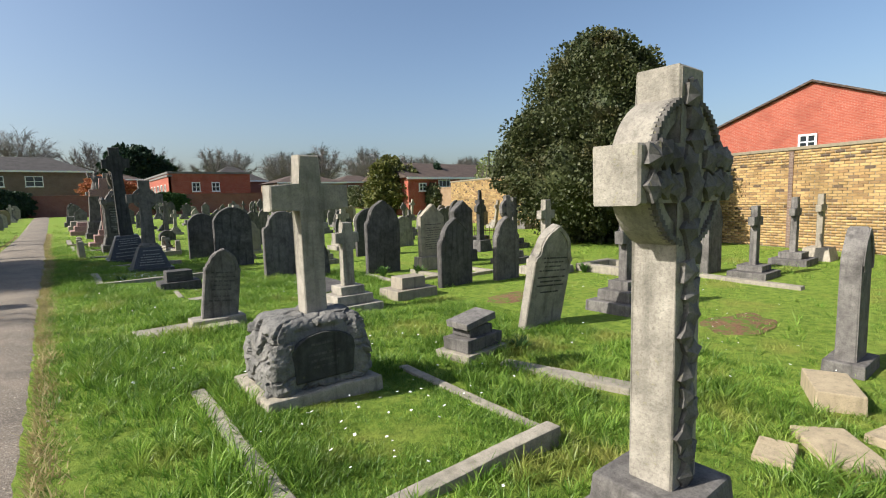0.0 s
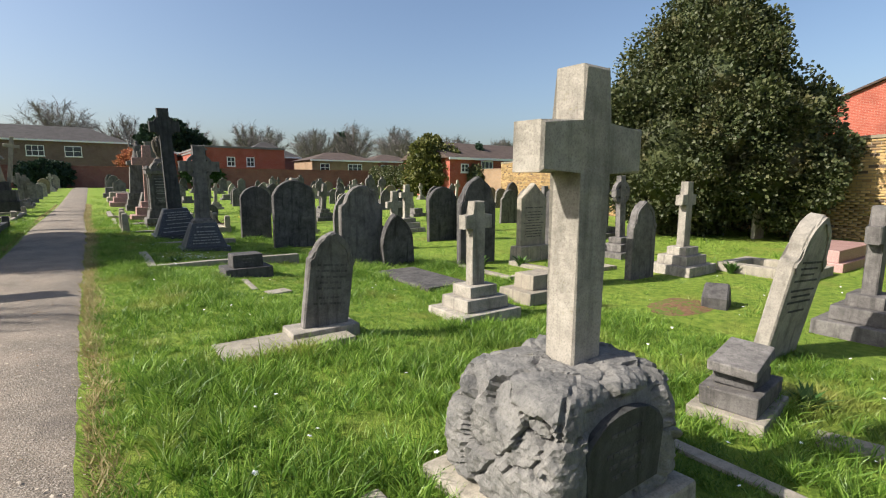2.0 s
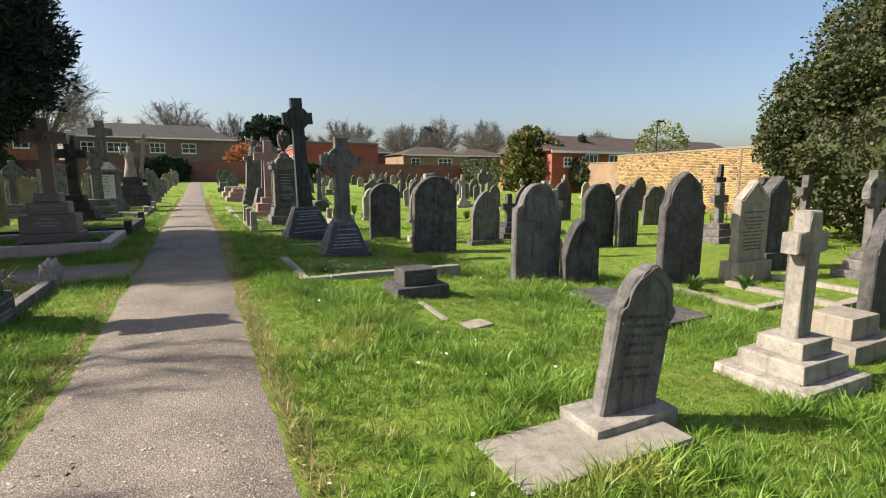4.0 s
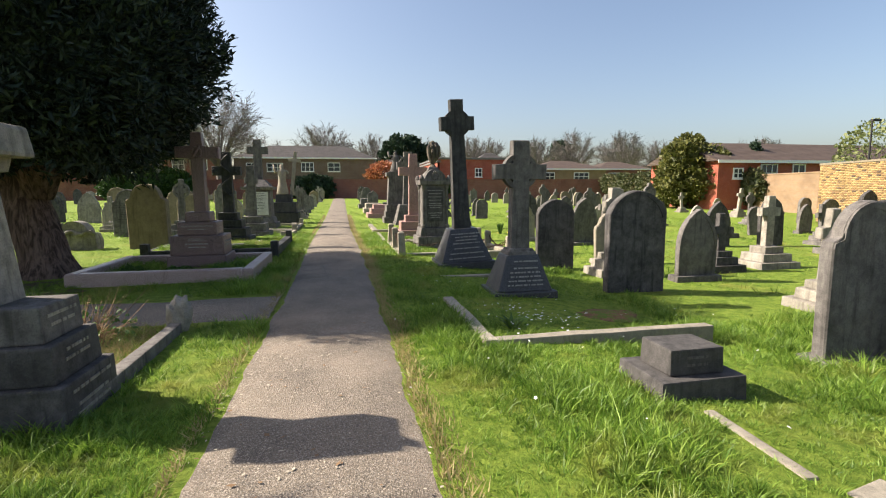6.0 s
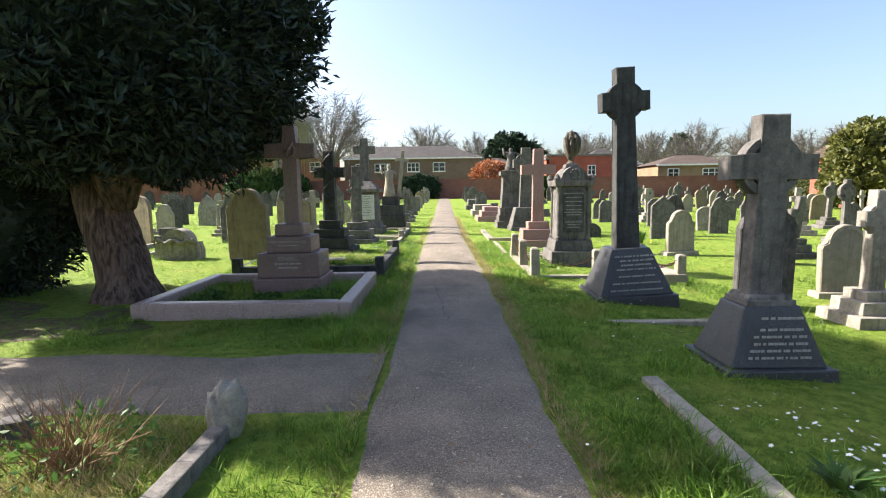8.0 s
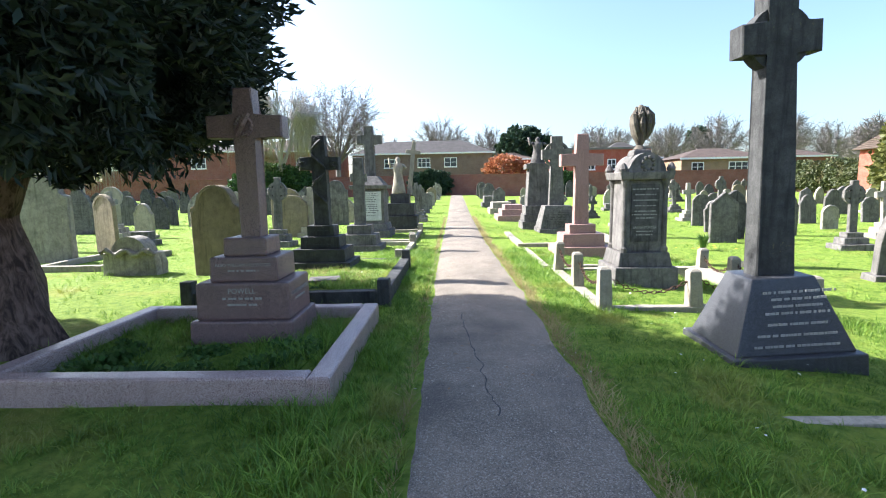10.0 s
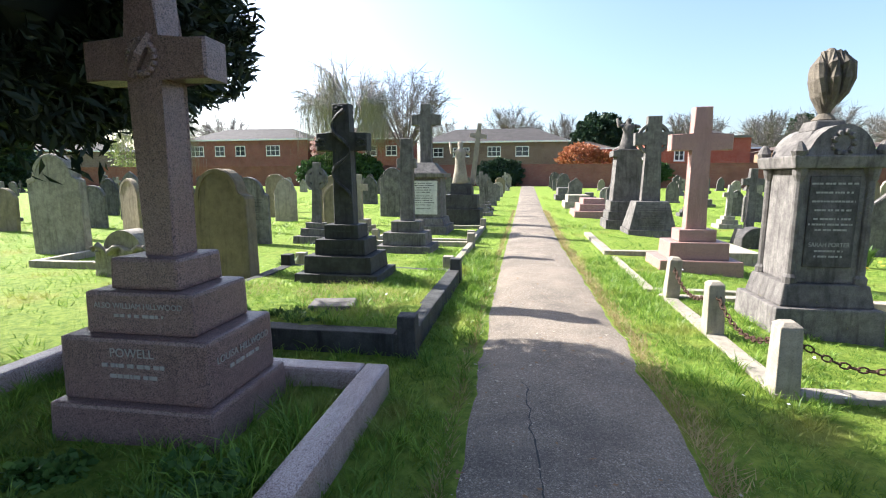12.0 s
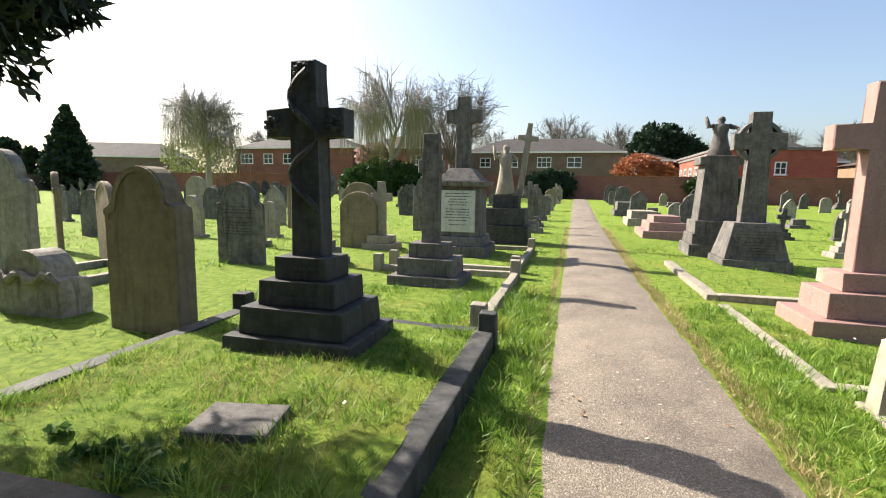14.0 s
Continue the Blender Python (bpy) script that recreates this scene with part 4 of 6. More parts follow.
def angel_group(x, y):
    block_steps(x, y, [(1.3, 1.1, 0.5), (1.1, 0.9, 0.45), (0.7, 0.6, 0.35)], BLACK_STONE, "dark stacked rock base of statue", "rock_pedestal")
    figure_on(x - 0.05, y - 0.05, ground_z(x, y) + 1.3, 1.35, STONE_BUFF, "robed stone statue with raised arm by cross")
    cross_on_steps(x + 0.32, y + 0.1, 1.95, [], 0.13, 0.55, 1.5, 0.12, 0.12, STONE_BUFF, "rustic stone cross held beside the statue", lean=(0, 7), z=ground_z(x, y) + 1.28)


angel_group(-3.3, 30.2)

# brown granite cross on its plot
kerb_plot(-4.85, -2.18, 15.24, 17.46, GRANITE_KERB, "polished mauve granite kerb round a grave", 0.17, 0.21, "lrfb", round_top=True, fill=0.07)


def brown_cross(x, y):
    e = thing("granite_cross", "tall brown granite cross on three lettered steps", "gravestone", x, y, 0, 0.045)
    tiers = ((1.02, 0.80, 0.0, 0.24, 0.97), (0.91, 0.66, 0.24, 0.60, 0.985), (0.67, 0.52, 0.60, 0.84, 0.985), (0.43, 0.40, 0.84, 1.02, 0.97))
    for k, (w, d, z0, z1, tp) in enumerate(tiers):
        bm = bmesh.new()
        box(bm, -w / 2, w / 2, -d / 2, d / 2, z0 - (0.15 if k == 0 else 0), z1, 0.022, tp)
        part("step", bm, GRANITE_BROWN, e)
    bm = bmesh.new()
    prism(bm, [(px + 0.03, pz + 0.96) for px, pz in cross_outline(0.18, 0.74, 1.49, 1.03, 0.20, 0.20)], -0.10, 0.10, 0.014)
    part("cross", bm, GRANITE_BROWN, e)
    bm = bmesh.new()
    for i in range(16):
        a = 2 * math.pi * i / 16
        c = Vector((0.03 + 0.075 * math.cos(a), -0.105, 2.09 + 0.085 * math.sin(a)))
        bmesh.ops.create_icosphere(bm, subdivisions=1, radius=0.026, matrix=Matrix.Translation(c))
    tube(bm, [Vector((-0.04, -0.11, 2.0)), Vector((0.03, -0.13, 2.11)), Vector((0.09, -0.11, 2.21))], [0.03, 0.035, 0.02], 6)
    tagged(part("carved_wreath", bm, GRANITE_BROWN, e), kind="stuff")
    letter_line(e, "ALSO WILLIAM HILLWOOD", 0.044, 0.0, -0.262, 0.75, 0, LETTER_PALE)
    letter_line(e, "LOUISA HILLWOOD", 0.058, 0.457, 0.0, 0.46, 90, LETTER_PALE)
    letter_line(e, "POWELL", 0.07, 0.0, -0.332, 0.50, 0, LETTER_PALE)
    inscription(e, 0.50, 0.70, 0.64, -0.261, LETTER_PALE, 11, 0.05)
    inscription(e, 0.62, 0.44, 0.34, -0.331, LETTER_PALE, 12, 0.06)
    side = inscription(e, 0.55, 0.40, 0.34, -0.0, LETTER_PALE, 13, 0.06)
    side.matrix_basis = pose(0.456, 0, 0, 0, 0, 90)
    return e


brown_cross(-3.33, 16.83)

# black cross on its plot
kerb_plot(-4.85, -2.16, 18.12, 21.15, BLACK_STONE, "dark stone kerb with squat corner posts", 0.17, 0.20, "lrfb", posts=0.36, fill=0.19)
bx = cross_on_steps(-3.58, 20.4, 2.42, [(1.12, 0.92, 0.30), (0.90, 0.74, 0.22), (0.68, 0.54, 0.20), (0.46, 0.40, 0.18)], 0.215, 0.68, 1.85, 0.21, 0.20, BLACK_STONE, "black-stained cross wound with carved creeper on four steps", foot=0.27)
bm = bmesh.new()
tube(bm, [Vector((0.115 * math.cos(t * 0.55), -0.11 - 0.025 * abs(math.sin(t * 0.55)), 1.25 + 0.052 * t)) for t in range(22)], [0.022 + 0.008 * math.sin(t) for t in range(22)], 6)
part("carved_creeper", bm, BLACK_STONE, bx)
for cx, cz in ((-0.27, 1.94), (0.27, 1.94), (0.0, 2.34)):
    bm = bmesh.new()
    for i in range(7):
        a = 2 * math.pi * i / 7
        bmesh.ops.create_icosphere(bm, subdivisions=1, radius=0.028, matrix=Matrix.Translation((cx + 0.045 * math.cos(a), -0.115, cz + 0.045 * math.sin(a))) @ Matrix.Diagonal((1.3, 0.6, 0.8, 1)))
    part("carved_flower", bm, BLACK_STONE, bx)
for k, (w, zc) in enumerate(((0.5, 0.76), (0.7, 0.53))):
    inscription(bx, w, zc + 0.05, zc, -0.20 - 0.07 * k - 0.005, LETTER_DARK, k + 40, 0.06)
block_steps(-3.2, 18.95, [(0.46, 0.36, 0.23)], STONE_GREY, "grey chipped tablet lying in grave", "stone_tablet", rz=12)

# left of the path, further on
headstone(-5.55, 20.7, 0.95, 1.66, "shoulder", STONE_OCHRE, "broad mossy brown headstone with rounded top", d=0.22, rz=-5, lean=(-2, -2))
headstone(-7.5, 24.6, 0.98, 1.55, "shoulder", STONE_GREY, "grey round-topped headstone in sunlit grass", letters=STONE_DARK)
headstone(-10.4, 22.6, 1.2, 2.0, "shoulder", STONE_PALE, "large pale headstone with shouldered head", d=0.18)
headstone(-10.2, 24.2, 0.85, 1.5, "round", STONE_OCHRE, "lichened round headstone in grass", rz=-25)
headstone(-6.5, 27.6, 0.95, 1.35, "round", STONE_OCHRE, "mossy brown round headstone")
kerb_plot(-9.6, -8.2, 21.2, 23.6, STONE_KERB, "pale kerb round a low grave", 0.14, 0.12, "lrfb")


def scroll_stone(x, y):
    e = thing("scroll_gravestone", "low mossy stone carved as draped scroll", "gravestone", x, y)
    bm = bmesh.new()
    box(bm, -0.52, 0.52, -0.2, 0.2, -0.1, 0.42, 0.04, 0.94)
    bmesh.ops.subdivide_edges(bm, edges=[d for d in bm.edges if d.calc_length() > 0.3], cuts=4, use_grid_fill=True)
    roughen(bm, 0.04, 4, 1)
    part("block", bm, STONE_PALE, e)
    bm = bmesh.new()
    ring_piece(bm, 0.0, 0.34, -0.17, 0.17, 0.38, 0, 180, 16)
    part("rounded_head", bm, STONE_PALE, e)
    bm = bmesh.new()
    tube(bm, [Vector((-0.5 + 0.1 * k, -0.2, 0.43 + 0.05 * math.sin(k * 1.7))) for k in range(11)], [0.05 + 0.015 * math.sin(k * 2.3) for k in range(11)], 7)
    part("carved_drape", bm, STONE_PALE, e)


scroll_stone(-7.3, 20.9)
cross_on_steps(-3.65, 24.1, 2.28, [(1.15, 0.95, 0.14), (0.9, 0.7, 0.26), (0.6, 0.45, 0.22)], 0.24, 0.40, 1.7, 0.18, 0.18, STONE_GREY, "slim grey stone cross on three steps", foot=0.28)
kerb_plot(-4.9, -2.35, 21.6, 24.9, STONE_KERB, "broken low kerb in grass", 0.12, 0.10, "rb", posts=0.3)


def panel_tomb(x, y):
    e = thing("pedestal_tomb", "stone pedestal tomb with pale lettered panel and cross", "monument", x, y)
    for name, w, z0, z1, tp in (("step", 1.35, -0.2, 0.22, 0.97), ("step", 1.15, 0.22, 0.42, 0.92), ("die", 0.95, 0.42, 1.50, 0.95), ("cornice", 1.15, 1.50, 1.62, 1.04), ("cap", 1.0, 1.62, 1.9, 0.5)):
        bm = bmesh.new()
        box(bm, -w / 2, w / 2, -w / 2, w / 2, z0, z1, 0.02, tp)
        part(name, bm, STONE_GREY, e)
    bm = bmesh.new()
    box(bm, -0.38, 0.38, -0.49, -0.44, 0.52, 1.42, 0.01)
    part("inscription_panel", bm, STONE_WHITE, e, "white marble panel")
    inscription(e, 0.75, 1.34, 0.6, -0.491, LETTER_DARK, 6, 0.06)
    bm = bmesh.new()
    prism(bm, [(px, pz + 1.86) for px, pz in cross_outline(0.26, 0.78, 1.6, 1.05, 0.26, 0.32)], -0.12, 0.12, 0.015)
    part("cross", bm, STONE_GREY, e)


panel_tomb(-3.95, 27.6)
kerb_plot(-4.8, -2.4, 25.3, 28.6, STONE_KERB, "low mossy kerb beside path", 0.12, 0.10, "lrfb", posts=0.3)


# the stepped monument beside the path under the trees
def capped_monument(x, y):
    e = thing("capped_monument", "tall grey monument with wide cap on stepped base", "monument", x, y)
    for k, (w, d, z0, z1) in enumerate(((1.16, 0.70, 0.0, 0.28), (1.02, 0.58, 0.28, 0.52), (0.88, 0.46, 0.52, 0.74))):
        bm = bmesh.new()
        box(bm, -w / 2, w / 2, -d / 2, d / 2, z0 - (0.2 if k == 0 else 0), z1, 0.016, 0.97)
        roughen(bm, 0.01, 4, k)
        part("step", bm, STONE_GREY if k == 2 else STONE_DARK, e)
        s = inscription(e, d * 0.9, z1 - 0.07, z0 + 0.04, 0, STONE_PALE, 20 + k, 0.06)
        s.matrix_basis = pose(w / 2 * 0.992, 0, 0, 0, 0, 90)
    bm = bmesh.new()
    box(bm, -0.30, 0.15, -0.18, 0.18, 0.73, 1.66, 0.02, 0.66)
    part("shaft", bm, STONE_PALE, e)
    bm = bmesh.new()
    box(bm, -0.44, 0.27, -0.22, 0.22, 1.64, 1.84, 0.03, 0.92)
    box(bm, -0.29, 0.13, -0.17, 0.17, 1.55, 1.66, 0.015, 1.1)
    part("cap", bm, STONE_PALE, e)
    bm = bmesh.new()
    tube(bm, [Vector((-0.38 + 0.08 * k, -0.05, 1.88 + 0.04 * math.sin(k * 2.1))) for k in range(8)], [0.05] * 8, 7)
    part("carved_garland", bm, STONE_PALE, e)


capped_monument(-2.95, 10.55)
kerb_plot(-4.2, -2.38, 10.4, 12.5, STONE_GREY, "stone kerb beside an overgrown bed", 0.11, 0.11, "r")


def broken_lump(x, y):
    bm = bmesh.new()
    bmesh.ops.create_icosphere(bm, subdivisions=4, radius=1)
    for v in bm.verts:
        p = v.co.copy()
        v.co = Vector((p.x * 0.12, p.y * 0.10, 0.16 + p.z * 0.2)) * (1 + 0.25 * noise.noise(p * 1.9) + 0.1 * noise.noise(p * 5))
    ob = finish(bm, "broken_carving", STONE_PALE, smooth=True)
    ob.matrix_basis = pose(x, y, ground_z(x, y))
    tagged(ob, "broken pale stone carving on kerb corner", "stone")


broken_lump(-2.42, 12.42)

# right of the path beyond the pink cross, low tombs along the verge
block_steps(1.3, 34.0, [(1.5, 2.2, 0.25), (1.1, 1.8, 0.25), (0.8, 1.4, 0.2)], GRANITE_PINK, "low stepped pink granite tomb", "ledger_tomb")
block_steps(1.2, 38.5, [(1.3, 2.0, 0.3), (1.0, 1.7, 0.3)], STONE_BUFF, "low stepped buff stone tomb", "ledger_tomb")
block_steps(1.1, 44.0, [(1.3, 2.0, 0.3), (1.0, 1.7, 0.4)], STONE_GREY, "low grey stone tomb", "ledger_tomb")

# single stones set among the rows
G2 = "grey headstone among the graves in sunlit grass"
cross_on_steps(4.3, 15.5, 1.66, [(0.84, 0.72, 0.14), (0.62, 0.52, 0.16), (0.42, 0.36, 0.12)], 0.18, 0.42, 1.22, 0.18, 0.15, STONE_PALE, "pale cross wreathed with carved flowers on steps", wheel=0.16)
headstone(6.3, 25.9, 0.78, 1.45, "gable", STONE_GREY, "grey gabled headstone with coped top")
headstone(9.65, 19.0, 0.8, 1.28, "pointed", STONE_DARK, "dark pointed headstone in open grass")
cross_on_steps(7.9, 15.6, 1.48, [(0.95, 0.8, 0.14), (0.7, 0.6, 0.16), (0.45, 0.4, 0.14)], 0.16, 0.46, 1.08, 0.16, 0.14, STONE_PALE, "pale stone cross on three broad steps")
headstone(9.1, 27.5, 0.7, 1.35, "ogee", STONE_GREY, G2)
headstone(8.5, 31.6, 0.7, 1.25, "round", STONE_GREY, G2)
headstone(-15.4, 30.0, 1.0, 1.75, "pointed", STONE_GREY, "pale grey arched headstone with inscription", letters=STONE_DARK)
headstone(-17.4, 34.6, 1.05, 1.8, "round", STONE_BUFF, "buff round-topped headstone in sunlit grass")
headstone(-7.4, 29.6, 1.1, 1.6, "round", STONE_OCHRE, "broad mossy ochre headstone")
headstone(-6.3, 32.6, 1.0, 1.9, "shoulder", STONE_GREY, "tall grey headstone with shouldered top")
headstone(-12.1, 24.7, 0.8, 1.7, "shoulder", STONE_OCHRE, "lichened upright headstone turned from path", rz=-35)
cross_on_steps(-5.95, 27.7, 1.6, [(0.8, 0.7, 0.14), (0.55, 0.5, 0.18)], 0.17, 0.5, 1.15, 0.17, 0.14, STONE_BUFF, "short buff stone cross on two steps")
headstone(-12.4, 32.9, 0.95, 1.45, "pointed", STONE_PALE, "pale pointed headstone in sunlit grass")
headstone(-10.7, 31.8, 0.84, 1.65, "round", STONE_OCHRE, "tall lichened round headstone")
headstone(-9.5, 30.2, 0.8, 1.5, "ogee", STONE_BUFF, "buff ogee-topped headstone in sunlit grass")
headstone(-14.2, 27.2, 0.8, 1.3, "round", STONE_GREY, G2)
kerb_plot(9.0, 10.2, 5.2, 6.6, STONE_KERB, "rough kerb round a sunken grave", 0.2, 0.16, "lfrb")
block_steps(9.75, 3.4, [(0.16, 1.8, 0.07)], STONE_KERB, "kerb stone sunk in grass", "kerb_stone", rz=-8)
kerb_plot(6.3, 7.6, 7.7, 9.2, STONE_KERB, "pale kerb in front of gabled headstone", 0.14, 0.07, "lrf")
kerb_plot(5.3, 6.5, 8.1, 9.5, STONE_KERB, "low kerb in front of tall headstone", 0.12, 0.05, "lf")


def soil_patch(x, y, rx, ry, seed, mat=SOIL):
    """Bare red-brown earth showing through thin grass, with a ragged edge."""
    bm = bmesh.new()
    c = bm.verts.new((0, 0, 0.035))
    ring = []
    for k in range(28):
        a = 2 * math.pi * k / 28
        r = 1 + 0.35 * noise.noise(Vector((math.cos(a) * 1.6, math.sin(a) * 1.6, seed)))
        ring.append(bm.verts.new((rx * r * math.cos(a), ry * r * math.sin(a), -0.012)))
    for k in range(28):
        bm.faces.new((c, ring[k], ring[(k + 1) % 28]))
    ob = finish(bm, "bare_earth", mat, smooth=True)
    ob.matrix_basis = pose(x, y, ground_z(x, y) + 0.012)
    tagged(ob, "bare red-brown earth patch in thin grass", "ground", kind="structure")
    LOW.append((x - rx * 0.22, x + rx * 0.22, y - ry * 0.22, y + ry * 0.22))


soil_patch(5.9, 5.6, 0.6, 0.35, 1.0)
soil_patch(6.7, 2.4, 0.65, 0.35, 2.0)
soil_patch(2.3, 12.4, 0.5, 0.3, 3.0)
soil_patch(-2.85, 11.45, 0.28, 0.3, 4.0)
soil_patch(-6.0, 14.95, 1.5, 0.5, 5.0, EARTH)
soil_patch(-7.6, 15.6, 1.4, 0.9, 6.0, EARTH)
soil_patch(-5.3, 15.6, 0.4, 0.5, 7.0, EARTH)


def roof_stone(x, y):
    e = thing("roofed_marker", "small dark stone marker shaped like a gable", "gravestone", x, y, 20)
    bm = bmesh.new()
    prism(bm, [(-0.2, -0.1), (0.2, -0.1), (0.22, 0.14), (0, 0.30), (-0.22, 0.14)], -0.15, 0.15, 0.02)
    roughen(bm, 0.02, 6, 2)
    part("block", bm, STONE_DARK, e)


roof_stone(6.35, 5.35)


def iron_railing(x, y, length, rz):
    e = thing("iron_railing", "low rusty iron railing round a grave", "railing", x, y, rz)
    for z in (0.12, 0.46):
        bm = bmesh.new()
        box(bm, 0, length, -0.012, 0.012, z, z + 0.025)
        part("rail", bm, RUST, e)
    bar = None
    n = int(length / 0.13)
    for k in range(n + 1):
        if bar is None:
            bm = bmesh.new()
            lathe(bm, [(0.011, -0.05), (0.011, 0.54), (0.02, 0.56), (0.003, 0.63)], 6)
            bar = part("bar", bm, RUST, e)
            ob = bar
        else:
            ob = new("bar", bar.data)
            ob.parent = e
        ob.matrix_basis = pose(k * length / n, 0, 0)


iron_railing(11.6, 13.2, 1.8, -30)
iron_railing(13.1, 12.4, 1.3, 60)
cross_on_steps(12.9, 13.9, 1.95, [(0.5, 0.5, 0.2)], 0.12, 0.44, 1.45, 0.13, 0.1, STONE_DARK, "tall thin dark cross by the railing")
cross_on_steps(11.7, 11.0, 1.65, [(0.8, 0.7, 0.16), (0.5, 0.45, 0.16)], 0.17, 0.5, 1.2, 0.17, 0.14, STONE_GREY, "grey cross standing before the evergreen")
cross_on_steps(10.4, 11.2, 1.6, [(0.6, 0.6, 0.35)], 0.17, 0.4, 1.25, 0.16, 0.14, STONE_DARK, "dark wheel cross before the evergreen", taper_base=0.3, wheel=0.16)
block_steps(-3.72, 12.35, [(0.16, 0.14, 0.16)], STONE_DARK, "small dark stone stump in bed", "stone_stump", rz=20)

# ---- rows of graves further off ----
rng = random.Random(11)
protos = []
labels = {"round": "weathered round-topped headstone among the grave rows", "shoulder": "weathered shouldered headstone among the grave rows",
          "pointed": "weathered pointed headstone among the grave rows", "ogee": "weathered ogee-topped headstone among the grave rows",
          "gable": "weathered gabled headstone among the grave rows"}
for style, w, h, mat, pl in (("round", 0.7, 1.1, STONE_GREY, 0), ("shoulder", 0.75, 1.3, STONE_GREY, 0), ("pointed", 0.7, 1.25, STONE_GREY, 0.1), ("ogee", 0.75, 1.4, STONE_DARK, 0),
                             ("round", 0.8, 1.25, STONE_OCHRE, 0), ("shoulder", 0.7, 1.15, STONE_BUFF, 0.1), ("gable", 0.65, 1.25, STONE_GREY, 0.2), ("pointed", 0.6, 1.0, STONE_PALE, 0), ("round", 0.65, 0.95, STONE_PALE, 0)):
    protos.append(headstone(-70, -40 + len(protos), w, h, style, mat, labels[style], plinth=pl, d=0.12, group="headstones in the far rows", z=0))
for h, mat, wh in ((1.3, STONE_GREY, 0.0), (1.5, STONE_PALE, 0.0), (1.7, STONE_GREY, 0.22), (1.2, STONE_DARK, 0.0)):
    protos.append(cross_on_steps(-70, -40 + len(protos), h, [(0.8, 0.65, 0.14), (0.55, 0.45, 0.16), (0.36, 0.32, 0.12)], 0.15, 0.46, h - 0.42, 0.15, 0.12, mat, "stone cross on steps among the grave rows", wheel=wh, group="crosses in the far rows", z=0))
protos.append(block_steps(-70, -20, [(0.8, 0.6, 0.15), (0.5, 0.4, 0.25)], STONE_GREY, "low stepped grave base among the rows"))
taken = [(o.matrix_basis.translation.x, o.matrix_basis.translation.y) for o in scene.objects if o.type == 'EMPTY' and o.parent is None and o.matrix_basis.translation.x > -60]
used = set()


def row_place(x, y, squeeze=1.0):
    if any((x - a) ** 2 + (y - b) ** 2 < 1.1 for a, b in taken):
        return
    taken.append((x, y))
    k = rng.choices(range(len(protos)), [4, 5, 4, 5, 3, 4, 3, 3, 3, 3, 3, 2, 2, 2])[0]
    s = rng.uniform(0.85, 1.15)
    m = pose(x, y, ground_z(x, y), rng.gauss(0, 2.5), rng.gauss(0, 2.5), rng.gauss(0, 5))
    if k not in used:
        used.add(k)
        protos[k].matrix_basis = m
        return
    o = copy_thing(protos[k], m)
    o.scale = (s, s, s)


# east side: rows run across, the nearest few metres are set singly above
for y in np.arange(16.5, 60, 2.5):
    x = 4.6 + rng.random()
    while x < min(27, 19 + 0.19 * y) - 1:
        if rng.random() < 0.60:
            row_place(x, y + rng.uniform(-0.4, 0.4))
        x += rng.uniform(1.5, 2.6) * (1.0 if y < 35 else 1.25)
for x, y in ((9.6, 10.6), (10.8, 12.4), (11.9, 13.6), (9.8, 14.6), (12.8, 11.6), (5.6, 12.4), (13.2, 15.2), (5.4, 14.6), (6.6, 15.4), (9.0, 8.6)):
    row_place(x, y)
for x, y in ((6.2, 20.3), (2.9, 31.5), (1.3, 41), (1.2, 48), (1.4, 51), (1.2, 54.5), (1.3, 58), (1.3, 61.5), (2.6, 36), (2.8, 40), (2.7, 46), (-2.9, 33.5), (-3.0, 36), (-3.1, 39), (-3.0, 42.5), (-3.0, 46), (-3.1, 50), (-2.9, 54), (-3.0, 58), (-3.0, 62)):
    row_place(x, y)
# west side
for y in np.arange(25.5, 60, 2.9):
    x = -5.8 - rng.random()
    while x > -44:
        if rng.random() < 0.58:
            row_place(x, y + rng.uniform(-0.5, 0.5))
        x -= rng.uniform(1.9, 3.4)
for x, y in ((-12.5, 24.5), (-13.5, 22.0), (-16, 26), (-9.0, 27), (-15.5, 21.5), (-18.5, 24), (-11.8, 28.2)):
    row_place(x, y)
for o in protos:
    if o.matrix_basis.translation.x < -60:
        for c in list(o.children_recursive) + [o]:
            bpy.data.objects.remove(c)


# ---- walls ----
def wall_run(name, p, q, height, thick, mat, label, coping=None):
    """A boundary wall from p to q with a thin coping."""
    a, b = Vector((*p, 0)), Vector((*q, 0))
    d = b - a
    e = new(name)
    za, zb = ground_z(*p), ground_z(*q)
    e.matrix_basis = pose(a.x, a.y, min(za, zb), 0, 0, math.degrees(math.atan2(d.y, d.x)))
    tagged(e, label, "wall", kind="structure")
    bm = bmesh.new()
    box(bm, 0, d.length, -thick / 2, thick / 2, -0.3, height)
    part("wall_body", bm, mat, e)
    bm = bmesh.new()
    box(bm, -0.02, d.length + 0.02, -thick / 2 - 0.04, thick / 2 + 0.04, height, height + 0.09, 0.012)
    part("coping", bm, coping or mat, e)
    return e, d.length


